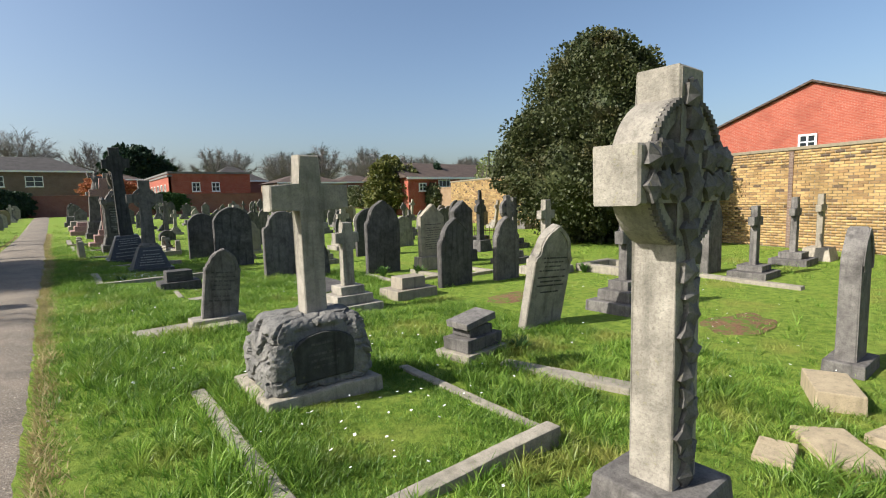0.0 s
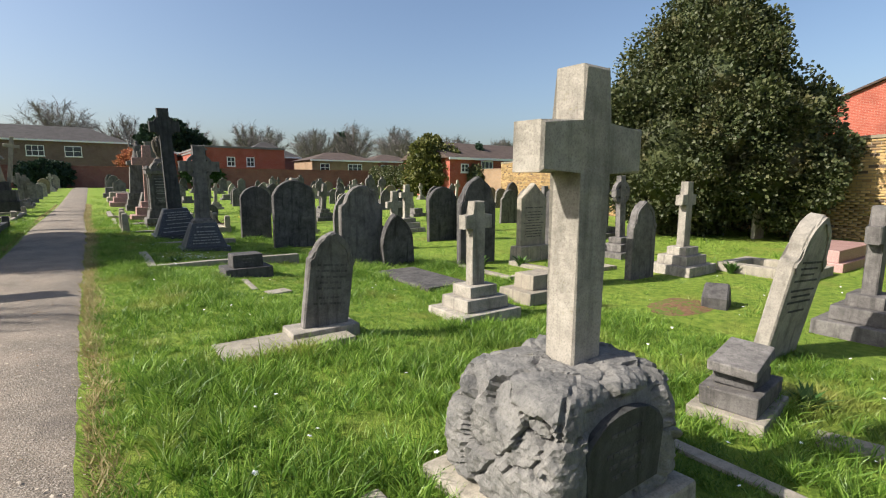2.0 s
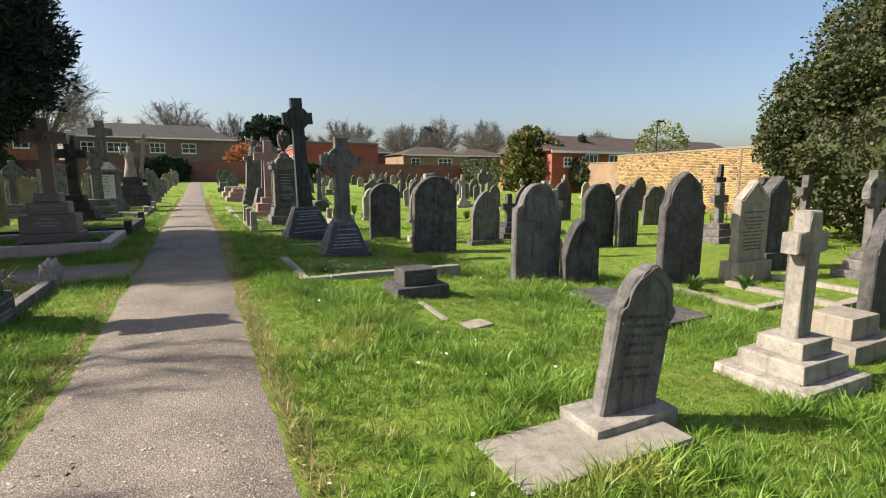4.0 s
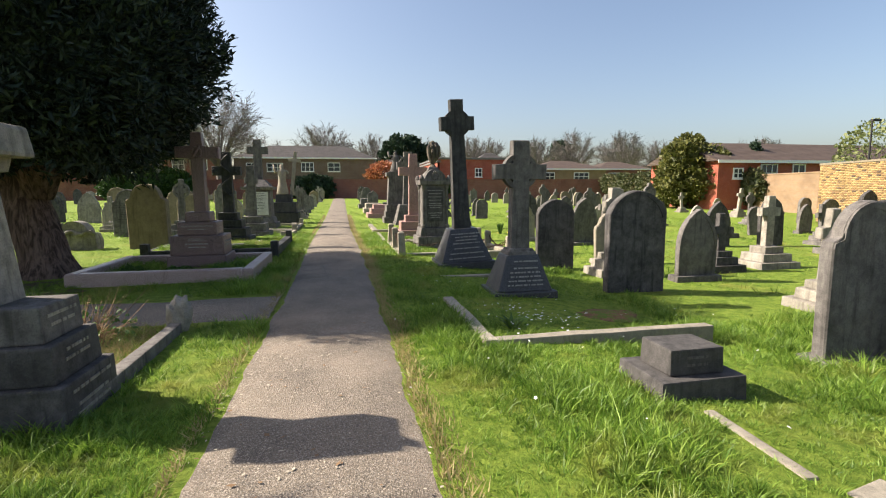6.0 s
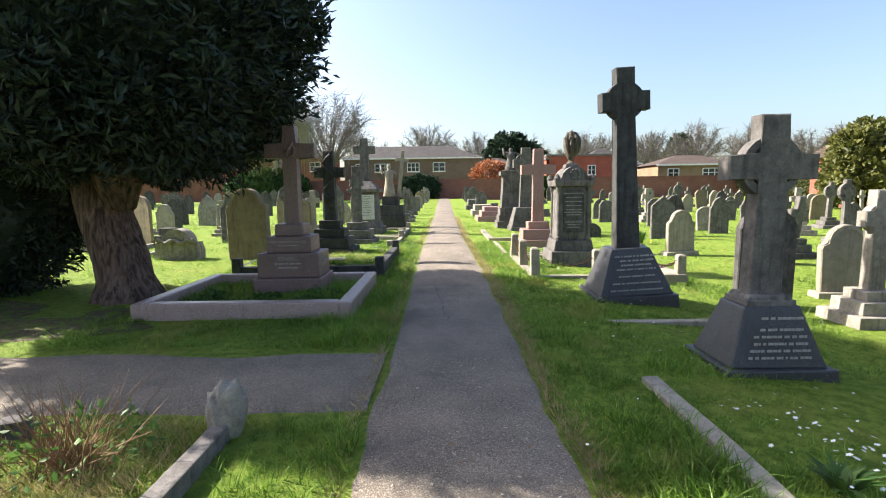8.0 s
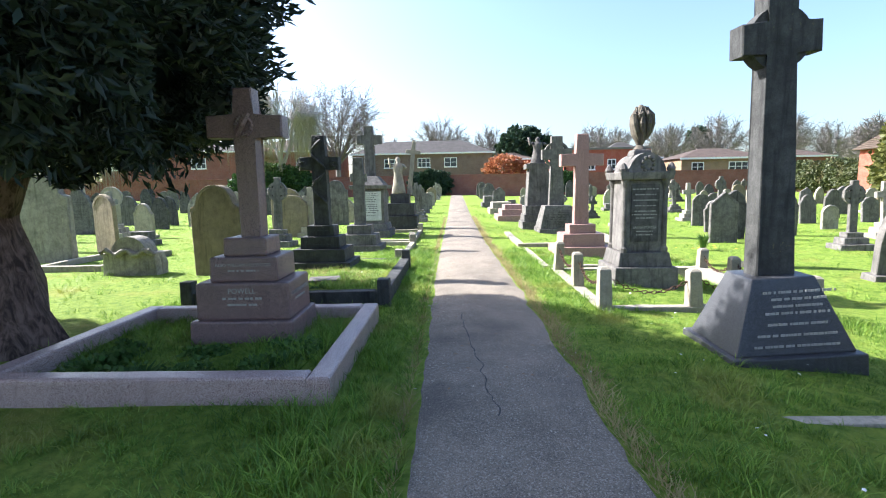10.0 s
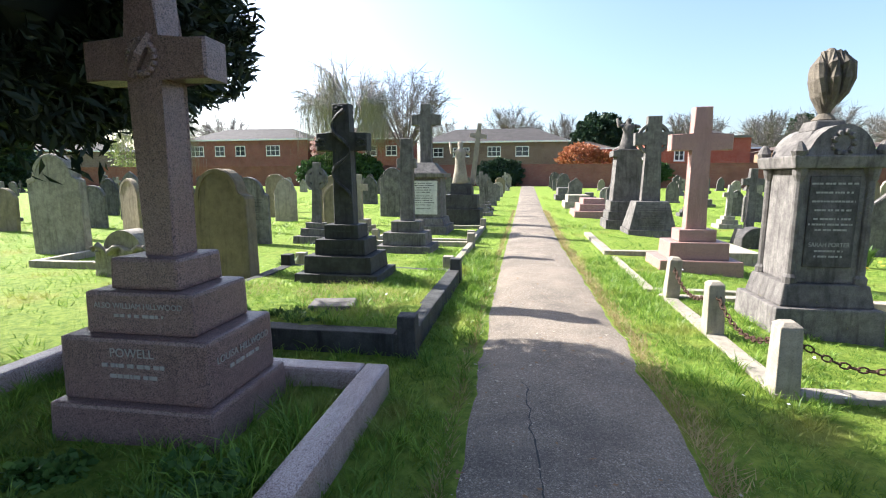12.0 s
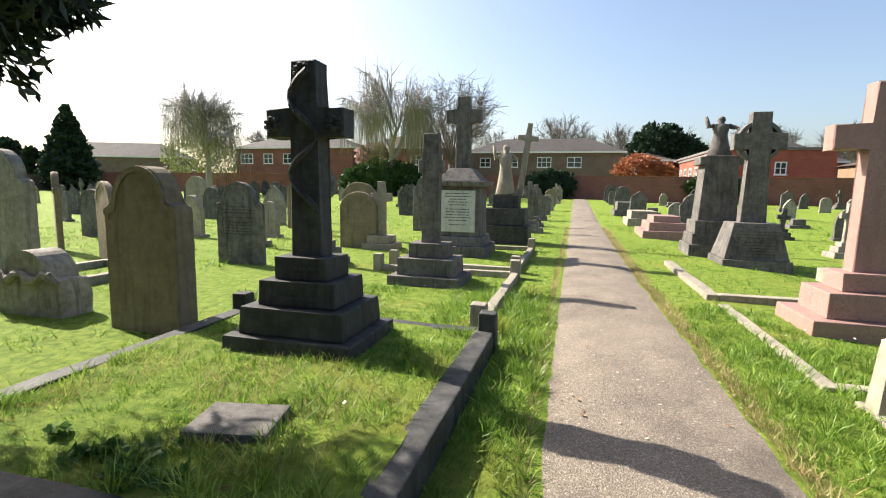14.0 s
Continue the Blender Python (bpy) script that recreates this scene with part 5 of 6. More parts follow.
W0, W1 = (14.6, -2.6), (22.4, 26.9)
east, east_len = wall_run("wall_east", W1, W0, 2.75, 0.33, MORTAR, "old yellow stock-brick boundary wall, uneven and sooty", MORTAR)
wall_run("wall_east_return", W1, (28.0, 28.5), 2.75, 0.33, BROWN_BRICK, "brick return of the boundary wall", BROWN_BRICK)
wall_run("wall_east_far", (28.0, 28.5), (34.0, 66.0), 2.6, 0.33, TAN_BRICK, "yellow-brown brick boundary wall far off", TAN_BRICK)
wall_run("wall_north", (-60.0, 66.0), (34.0, 66.0), 2.35, 0.35, PLUM_BRICK, "long dark red brick boundary wall", PLUM_BRICK)
wall_run("wall_west", (-60.0, 66.0), (-60.0, -30.0), 2.2, 0.35, BROWN_BRICK, "brick boundary wall in the distance", BROWN_BRICK)
wall_run("wall_south", (-60.0, -30.0), (20.0, -30.0), 2.2, 0.35, BROWN_BRICK, "plain brick boundary wall", BROWN_BRICK)
wall_run("wall_south_east", (8.0, -30.0), W0, 2.75, 0.33, BROWN_BRICK, "plain brick boundary wall", BROWN_BRICK)
# shallow brick piers on the yellow wall
for s in (9.5, 16.4, 23.0, 28.6):
    bm = bmesh.new()
    box(bm, s - 0.06, s + 0.06, -0.20, -0.155, -0.2, 2.72, 0.01)
    part("pier", bm, BROWN_BRICK, east)

# ---- buildings ----


def window(parent, x, y, z, w, h, cols=2, rows=2):
    """A white casement window on a wall that faces -y: frame, bars and panes."""
    t = 0.09
    bm = bmesh.new()
    rings = []
    for yy in (y - 0.07, y + 0.02):
        for k in (0.0, t):
            rings.append([bm.verts.new(p) for p in ((x - w / 2 + k, yy, z + k), (x + w / 2 - k, yy, z + k), (x + w / 2 - k, yy, z + h - k), (x - w / 2 + k, yy, z + h - k))])
    for a, b in ((0, 1), (1, 3), (3, 2), (2, 0)):
        for k in range(4):
            bm.faces.new((rings[a][k], rings[a][(k + 1) % 4], rings[b][(k + 1) % 4], rings[b][k]))
    wnd = part("window", bm, WHITE_PAINT, parent)
    for c in range(1, cols):
        xc = x - w / 2 + w * c / cols
        bm = bmesh.new()
        box(bm, xc - t / 2.4, xc + t / 2.4, y - 0.06, y + 0.02, z + t, z + h - t)
        part("mullion", bm, WHITE_PAINT, wnd)
    for r in range(1, rows):
        zc = z + h * r / rows
        bm = bmesh.new()
        box(bm, x - w / 2 + t, x + w / 2 - t, y - 0.05, y + 0.02, zc - t / 3, zc + t / 3)
        part("glazing_bar", bm, WHITE_PAINT, wnd)
    bm = bmesh.new()
    box(bm, x - w / 2 + 0.03, x + w / 2 - 0.03, y - 0.02, y + 0.01, z + 0.03, z + h - 0.03)
    part("pane", bm, GLASS, wnd)
    bm = bmesh.new()
    box(bm, x - w / 2 - 0.06, x + w / 2 + 0.06, y - 0.12, y, z - 0.08, z - 0.005)
    part("sill", bm, WHITE_PAINT, wnd)


def house(x, y, w, d, h, rz, brick, roof_mat, label, roof="hip", rise=1.8, wins=(), zbase=0.6, chimney=False, fascia=True):
    """x, y: the middle of its front, which faces -y before turning by rz. wins: (x, z, w, h, columns)."""
    e = thing("house", label, "house", x, y, rz, zbase)
    bm = bmesh.new()
    if roof == "gable_front":
        prism(bm, [(-w / 2, -0.5), (w / 2, -0.5), (w / 2, h), (0, h + rise), (-w / 2, h)], 0, d)
    else:
        box(bm, -w / 2, w / 2, 0, d, -0.5, h)
    part("wall", bm, brick, e)
    o = 0.35
    bm = bmesh.new()
    if roof == "flat":
        box(bm, -w / 2 - 0.12, w / 2 + 0.12, -0.12, d + 0.12, h, h + 0.25, 0.02)
    elif roof == "gable_front":
        for s in (-1, 1):
            a = [(s * (w / 2 + o), h - rise * o * 2 / w), (0, h + rise + 0.02), (0, h + rise + 0.12), (s * (w / 2 + o), h - rise * o * 2 / w + 0.1)]
            prism(bm, a, -0.18, d + 0.3)
    else:
        inset = d / 2 + o if roof == "hip" else 0.0
        v = [bm.verts.new(p) for p in ((-w / 2 - o, -o, h), (w / 2 + o, -o, h), (w / 2 + o, d + o, h), (-w / 2 - o, d + o, h), (-w / 2 - o + inset, d / 2, h + rise), (w / 2 + o - inset, d / 2, h + rise))]
        for f in ((0, 1, 5, 4), (2, 3, 4, 5), (1, 2, 5), (3, 0, 4), (3, 2, 1, 0)):
            bm.faces.new([v[i] for i in f])
    part("roof", bm, roof_mat, e)
    if fascia and roof != "gable_front":
        bm = bmesh.new()
        box(bm, -w / 2 - 0.36, w / 2 + 0.36, -0.40, -0.355, h - 0.16, h + 0.05)
        part("fascia", bm, WHITE_PAINT, e)
    if chimney:
        bm = bmesh.new()
        box(bm, w * 0.2, w * 0.2 + 0.7, d * 0.4, d * 0.4 + 0.6, h + rise * 0.6, h + rise + 0.8, 0.02)
        part("chimney", bm, brick, e)
    for (wx, wz, ww, wh, cols) in wins:
        window(e, wx, 0, wz, ww, wh, cols)
    return e


house(-6.0, 86, 21, 9, 6.0, 0, BROWN_BRICK, ROOF_GREY, "long brown brick house with white windows, hipped roof", rise=2.2, wins=[(-8, 3.9, 1.5, 1.3, 2), (-4.6, 3.9, 2.4, 1.3, 3), (0.2, 3.9, 1.9, 1.4, 3), (4.2, 3.9, 1.9, 1.4, 2), (-6.5, 1.2, 1.8, 1.4, 3), (2, 1.2, 2.2, 1.4, 3)])
house(7.6, 88, 6.5, 8, 5.0, 0, RED_BRICK, ROOF_BROWN, "red brick house half hidden by russet shrubs", rise=1.2, wins=[(-1.5, 3.2, 1.4, 1.2, 2)])
house(-25, 82, 13.5, 9, 6.4, 0, PLUM_BRICK, ROOF_BROWN, "dark red brick terrace house with white windows", roof="hip", rise=2.0, wins=[(-3.2, 4.0, 2.4, 1.5, 3), (2.0, 4.0, 1.6, 1.4, 2), (5.0, 4.0, 1.6, 1.4, 2)])
house(-43, 83, 20, 9, 6.6, 0, PLUM_BRICK, ROOF_GREY, "dark red brick terrace with white casement windows", roof="hip", rise=2.0, wins=[(-8, 4.2, 2.2, 1.5, 3), (-4.2, 4.2, 1.6, 1.5, 2), (-0.8, 4.2, 1.6, 1.5, 2), (4.5, 4.2, 2.2, 1.5, 3)])
house(-88, 92, 24, 10, 6.0, 20, BROWN_BRICK, ROOF_GREY, "grey distant house in haze", rise=3.0)
# red block: a long wing lit by the sun, with its narrow dark face to the graves
house(16.6, 70.0, 10.0, 26, 4.9, 0, RED_BRICK, ROOF_PALE, "flat-roofed red brick block with small white windows", roof="flat", wins=[(-1.9, 2.6, 1.0, 1.2, 2), (0.5, 2.6, 1.0, 1.2, 2)], fascia=False)
wing = house(11.55, 83.0, 26, 0.3, 4.5, -90, RED_BRICK, ROOF_PALE, "sunlit red brick wing with row of white windows", roof="flat", fascia=False, wins=[(-11 + 2.7 * k, 2.2, 1.3, 1.4, 2) for k in range(9)])
house(24, 84, 9, 8, 4.6, 0, PLUM_BRICK, ROOF_GREY, "plain roofed house behind red block", rise=2.6)
house(32.5, 74, 11, 8, 3.9, 0, TAN_BRICK, ROOF_BROWN, "tan brick house with white windows, brown hipped roof", rise=1.4, wins=[(-3.5, 2.2, 1.5, 1.2, 2), (1.5, 2.2, 2.4, 1.2, 3)])
house(45, 80, 10, 8, 4.2, 0, PLUM_BRICK, ROOF_BROWN, "dark brick house with hipped roof", rise=1.4, wins=[(-2, 2.4, 2.2, 1.2, 3)])
# beyond the yellow wall
house(39.5, 38.5, 26, 8, 3.7, 0, RED_BRICK, ROOF_BROWN, "red brick terrace with white windows behind wall", roof="gable", rise=1.7, zbase=-0.2, wins=[(-11.3, 2.4, 0.9, 0.8, 2), (-8.6, 2.1, 1.5, 1.4, 3), (-5.9, 2.1, 1.2, 1.4, 2), (-2.5, 2.1, 1.4, 1.4, 2), (1.5, 2.1, 1.4, 1.4, 2), (5, 2.1, 1.4, 1.4, 2)])
house(30.0, 7.9, 15.0, 12, 3.9, -90, RED_BRICK, ROOF_BROWN, "red brick gable house rising behind yellow wall", roof="gable_front", rise=3.0, zbase=-0.2, wins=[(-0.1, 3.6, 0.78, 0.78, 2)])


def lamp_post(x, y, z, h):
    e = thing("street_lamp", "dark slim street lamp post behind wall", "street lamp", x, y, 0, z)
    bm = bmesh.new()
    lathe(bm, [(0.09, 0), (0.09, 1.2), (0.06, 1.3), (0.045, h)], 10)
    part("post", bm, IRON, e)
    bm = bmesh.new()
    box(bm, -0.06, 0.55, -0.09, 0.09, h - 0.02, h + 0.09, 0.02)
    part("lamp_head", bm, IRON, e)


lamp_post(28.6, 29.6, -0.2, 5.4)

# ---- trees ----


def leaf_cloud(lobes, n, size, seed, depth=0.35, droop=0.0, aspect=2.0, cut=None):
    """Small folded leaf sprays scattered over and just inside the lobes (x, y, z, rx, ry, rz)."""
    r = np.random.RandomState(seed)
    lobes = np.array(lobes, float)
    area = (lobes[:, 3] * lobes[:, 4] + lobes[:, 3] * lobes[:, 5] + lobes[:, 4] * lobes[:, 5])
    k = r.choice(len(lobes), n, p=area / area.sum())
    d = r.normal(size=(n, 3))
    d /= np.linalg.norm(d, axis=1)[:, None]
    rad = 1 - depth * r.random(n) ** 1.6
    # knobbly surface
    ph = d * 5.0 + k[:, None] * 3.7
    rad *= 1 + 0.09 * np.sin(ph[:, 0] * 2.1) * np.sin(ph[:, 1] * 1.7 + 1) + 0.08 * np.sin(ph[:, 2] * 3.1 + ph[:, 0]) + 0.05 * np.sin(ph[:, 0] * 6.3) * np.sin(ph[:, 1] * 5.9) * np.sin(ph[:, 2] * 6.7)
    p = lobes[k, :3] + d * rad[:, None] * lobes[k, 3:]
    # drop leaves deep inside another lobe
    keep = np.ones(n, bool)
    for lb in lobes[:16]:
        q = (p - lb[:3]) / lb[3:]
        keep &= (q ** 2).sum(1) > 0.30
    if cut is not None:
        keep &= cut(p)
    p, d = p[keep], d[keep]
    n = len(p)
    out = d + r.normal(size=(n, 3)) * 0.55
    out[:, 2] -= droop
    out /= np.linalg.norm(out, axis=1)[:, None]
    side = np.cross(out, r.normal(size=(n, 3)))
    side /= np.linalg.norm(side, axis=1)[:, None] + 1e-9
    up = np.cross(side, out)
    s = size * (0.6 + 0.8 * r.random(n))[:, None]
    a = p - out * s * 0.5
    b = p + side * s * 0.8 / aspect - up * s * 0.1
    c = p + out * s * 0.6
    e = p - side * s * 0.8 / aspect - up * s * 0.1
    v = np.stack([a, b, c, e], 1).reshape(-1, 3)
    i = np.arange(n) * 4
    f = np.concatenate([np.stack([i, i + 1, i + 2], 1), np.stack([i, i + 2, i + 3], 1)])
    return v, f


def lumpy_core(lobes, shrink):
    bm = bmesh.new()
    for k, (x, y, z, a, b, c) in enumerate(lobes):
        m = Matrix.Translation((x, y, z)) @ Matrix.Diagonal((a * shrink, b * shrink, c * shrink, 1))
        bmesh.ops.create_icosphere(bm, subdivisions=3, radius=1, matrix=m)
    roughen(bm, 0.25, 1.1, 3)
    return bm


def leafy_tree(name, label, x, y, lobes, n, size, leaf_mat, seed, trunk=None, category="tree", core=0.72, z=None, core_of=None, **kw):
    """lobes relative to the foot; trunk: (radius, height, list of limb ends)."""
    e = thing(name, label, category, x, y, 0, z)
    v, f = leaf_cloud(lobes, n, size, seed, **kw)
    tagged(mesh_from("crown", v, f, leaf_mat, e), kind="stuff")
    if core:
        part("inner_foliage", lumpy_core([lobes[k] for k in core_of or range(min(16, len(lobes)))], core), leaf_mat, e)
    if trunk:
        rad, h, limbs = trunk
        bm = bmesh.new()
        pts = [Vector((0.12 * math.sin(t * 1.1) * rad - 0.22 * rad * t, 0.1 * t * rad, h * t / 6)) for t in range(7)]
        tube(bm, [Vector((0, 0, -0.3))] + pts, [rad * 1.6] + [rad * (1.38 if t == 0 else 1.05 + 0.02 * t) for t in range(7)], 16)
        for v_ in bm.verts:
            a = math.atan2(v_.co.y, v_.co.x)
            v_.co.x *= 1 + 0.10 * math.sin(5 * a + v_.co.z)
            v_.co.y *= 1 + 0.10 * math.sin(7 * a - v_.co.z)
        part("trunk", bm, BARK, e, smooth=True)
        for lx, ly, lz in limbs:
            bm = bmesh.new()
            a = Vector((0, 0, h * 0.8))
            b = Vector((lx, ly, lz))
            tube(bm, [a + (b - a) * t / 4 + Vector((0, 0, 0.18 * math.sin(t * 0.8))) for t in range(5)], [rad * (0.62 - 0.11 * t) for t in range(5)], 8)
            part("limb", bm, BARK, e, smooth=True)
    return e


# the old yew by the side path; its low west lobes (x below -2) are added foliage in place of the deep shade under the
# crown
yew = [(-0.1, -0.35, 4.1, 2.95, 2.5, 2.4), (-0.6, -0.6, 3.4, 2.3, 2.2, 1.65), (-0.2, 0.0, 5.2, 2.2, 2.0, 1.3), (1.45, -0.6, 3.7, 1.65, 1.6, 1.9), (1.35, -1.5, 3.7, 1.6, 1.4, 1.85),
       (-1.6, -1.1, 4.0, 1.9, 1.5, 1.8), (0.1, -1.9, 3.6, 1.6, 1.15, 1.65), (0.8, -1.9, 3.2, 1.4, 1.1, 1.3), (0.95, 0.5, 3.4, 1.75, 1.6, 1.75), (0.5, 0.0, 5.1, 1.8, 1.6, 1.3),
       (-0.1, 1.1, 2.95, 1.7, 1.2, 1.2), (-1.7, 1.0, 2.95, 1.8, 1.3, 1.25), (-2.4, 0.4, 1.3, 1.4, 1.2, 1.4), (-0.6, 1.6, 3.7, 1.7, 1.45, 1.4), (-0.4, 1.8, 3.15, 1.55, 1.35, 1.2),
       (-2.1, 0.6, 1.3, 0.9, 0.8, 1.4), (-3.7, -0.2, 1.5, 1.5, 1.3, 1.6), (-0.1, 2.35, 3.4, 1.5, 1.2, 1.4), (0.95, 1.8, 2.95, 1.0, 0.9, 1.0)]


def clear_of_cross(p):
    dx, dy = p[:, 0] - 2.25, p[:, 1] - 0.38
    along, off = 0.47 * dx - 0.88 * dy, np.abs(0.88 * dx + 0.47 * dy)
    near = (dx * dx + dy * dy < 0.75) | ((along > 0) & (along < 2.3) & (off < 0.62))
    return ~near | (p[:, 2] > 2.68)


def knobs(lobes, n, seed, lo, hi):
    """Small boughs that stand proud of the main masses and break the outline."""
    r = random.Random(seed)
    out = list(lobes)
    for _ in range(n):
        x, y, z, a, b, c = r.choice(lobes)
        d = Vector((r.gauss(0, 1), r.gauss(0, 1), r.gauss(0.3, 1))).normalized()
        s = r.uniform(lo, hi)
        out.append((x + d.x * a * 0.93, y + d.y * b * 0.93, max(s, z + d.z * c * 0.93), s, s, s * 1.15))
    return out


leafy_tree("yew_tree", "huge dark dense yew with fluted brown trunk", -5.75, 16.6, knobs(yew, 420, 9, 0.13, 0.28), 270000, 0.12, LEAF_YEW, 1,
           trunk=(0.34, 1.75, [(1.25, -0.5, 3.1), (-1.3, 0.1, 3.0), (0.5, -1.2, 3.6), (0.2, 1.4, 3.8), (-0.5, -0.9, 3.4)]), core=0.82, depth=0.27, aspect=5.0, droop=-0.35, cut=clear_of_cross, core_of=(0, 1, 2, 5, 10, 11, 12, 13, 14, 15, 16, 17, 18))
# evergreen by the yellow wall
holm = [(0, 0, 2.9, 3.3, 3.2, 2.9), (-0.2, 0.2, 4.9, 2.15, 2.15, 2.0), (0.3, -0.2, 5.75, 1.35, 1.35, 1.3), (-1.5, 0.2, 2.4, 2.2, 2.3, 2.2), (1.6, -0.6, 2.7, 2.1, 1.9, 2.1), (0.9, 0.4, 4.9, 1.9, 1.8, 1.8), (0.4, -1.7, 2.2, 2.1, 1.9, 2.0), (-1.0, -0.8, 4.4, 1.5, 1.5, 1.5)]
leafy_tree("evergreen_tree", "large bushy evergreen oak with branches to the ground", 15.3, 10.3, knobs(holm, 190, 3, 0.22, 0.62), 240000, 0.095, LEAF_HOLM, 2, trunk=(0.25, 2.5, [(0.8, 0, 4.4), (-0.9, 0.3, 4.6)]), core=0.74, depth=0.5, aspect=1.9)
bush = [(0, 0, 2.3, 2.9, 2.6, 2.3), (-0.9, 0, 3.6, 1.9, 1.9, 1.9), (1.2, 0, 2.9, 1.9, 1.9, 2.0), (-1.9, 0, 1.8, 1.6, 1.6, 1.6), (2.9, 0.2, 2.3, 1.8, 1.7, 2.0)]
leafy_tree("golden_bush", "rounded golden-green evergreen bush by the wall", 27.0, 41.5, knobs(bush, 18, 4, 0.3, 0.7), 22000, 0.26, LEAF_GOLD, 3, category="bush", core=0.78)
leafy_tree("dark_shrub", "dark upright conifer beside golden bush", 31.8, 41.0, [(0, 0, 2.2, 0.9, 0.9, 2.4), (0.2, 0, 3.6, 0.55, 0.55, 1.7)], 7000, 0.24, LEAF_DARK, 4, category="tree", core=0.7)
leafy_tree("ilex_tree", "distant dark rounded evergreen tree", 12.5, 108, [(-1.5, 0, 6.5, 4.2, 4, 5.6), (3.6, 0, 6, 3.4, 3.4, 4.6), (0.5, 0, 9, 3.2, 3, 3.2)], 16000, 0.55, LEAF_DARK, 5, core=0.8)
leafy_tree("conifer", "dark pointed conifer in the distance", -57.3, 60, [(0, 0, 2.4, 2.7, 2.7, 2.6), (0, 0, 4.6, 1.9, 1.9, 2.4), (0, 0, 6.6, 1.2, 1.2, 2.0), (0, 0, 8.2, 0.55, 0.55, 1.4)], 14000, 0.42, LEAF_DARK, 6, core=0.75)
leafy_tree("conifer", "small dark conifer in the distance", -63, 60, [(0, 0, 1.8, 1.4, 1.4, 1.9), (0, 0, 3.4, 0.8, 0.8, 1.6)], 5000, 0.4, LEAF_DARK, 7, core=0.75)
leafy_tree("conifer", "dark broad conifer in the distance", -70, 62, [(0, 0, 2.4, 2.4, 2.4, 2.6), (0, 0, 4.4, 1.6, 1.6, 2.0)], 7000, 0.42, LEAF_DARK, 8, core=0.75)
leafy_tree("cedar", "far dark cedar above the roofs", 70, 158, [(0, 0, 10, 5, 5, 3), (0, 0, 14, 3.2, 3.2, 3), (0, 0, 6, 5.5, 5.5, 3)], 8000, 0.9, LEAF_DARK, 9, core=0.75, trunk=(0.4, 8, [(1, 0, 10)]))
leafy_tree("laurel_hedge", "dense dark green hedge against the wall", -20.5, 63.6, [(0, 0, 1.6, 3.6, 1.6, 2.1), (2.6, 0, 1.5, 2.0, 1.5, 1.8), (-2.8, 0, 1.3, 2.0, 1.4, 1.6)], 14000, 0.26, LEAF_IVY, 10, category="hedge", core=0.8)
leafy_tree("ivy_hedge", "dark ivy mass over the end wall", -3.6, 65.2, [(0, 0, 1.3, 2.2, 0.8, 1.5), (-1.4, 0, 1.2, 1.4, 0.7, 1.4)], 8000, 0.2, LEAF_DARK, 12, category="hedge", core=0.8)
leafy_tree("ivy_hedge", "ivy hanging over the end wall", 10.5, 65.6, [(0, 0, 1.5, 2.4, 0.6, 1.1)], 5000, 0.2, LEAF_IVY, 13, category="hedge", core=0.8)
for hk, hy in enumerate((40.0, 46.0, 52.0, 58.0, 63.0)):
    leafy_tree("ivy_hedge", "dark green hedge overhanging the far wall", 28.0 + (hy - 28.5) * 0.16 - 0.7, hy, [(0, 0, 1.5, 0.9, 2.6, 1.3), (0.1, 1.6, 2.0, 0.8, 1.8, 1.1), (0, -1.7, 1.7, 0.8, 1.6, 1.3)], 7000, 0.2, LEAF_HOLM, 70 + hk, category="hedge", core=0.8)
leafy_tree("blossom_shrub", "pink-blossomed shrub in front of terrace", -24.2, 70, [(0, 0, 4.4, 2.2, 1.6, 1.5)], 6000, 0.25, LEAF_BLOSSOM, 14, category="shrub", core=0, trunk=(0.1, 3.2, [(0.6, 0, 4), (-0.7, 0, 4.2)]))
leafy_tree("russet_shrub", "russet-leaved shrubs beyond the wall", 5.2, 76, [(0, 0, 3.2, 2.6, 1.5, 1.9), (2.5, 0, 2.8, 1.6, 1.2, 1.5)], 6000, 0.26, LEAF_RUSSET, 15, category="shrub", core=0, trunk=(0.1, 1.8, [(1.5, 0, 2.8), (-0.8, 0, 3)]))
leafy_tree("spring_tree", "pale green spring tree in the haze", -62, 84, [(0, 0, 5.2, 5, 4, 3.4), (5, 0, 4.4, 4, 3.5, 3)], 2500, 0.4, LEAF_HAZE, 16, core=0, trunk=(0.25, 4, [(2, 0, 5.5), (-2, 0, 5)]))
leafy_tree("spring_tree", "yellow-green budding tree behind wall", 31.5, 31.5, [(0, 0, 3.8, 2.0, 1.8, 1.9)], 1500, 0.2, LEAF_HAZE, 17, core=0, z=-0.2, trunk=(0.1, 2.5, [(0.6, 0, 3.8), (-0.6, 0.2, 4)]))


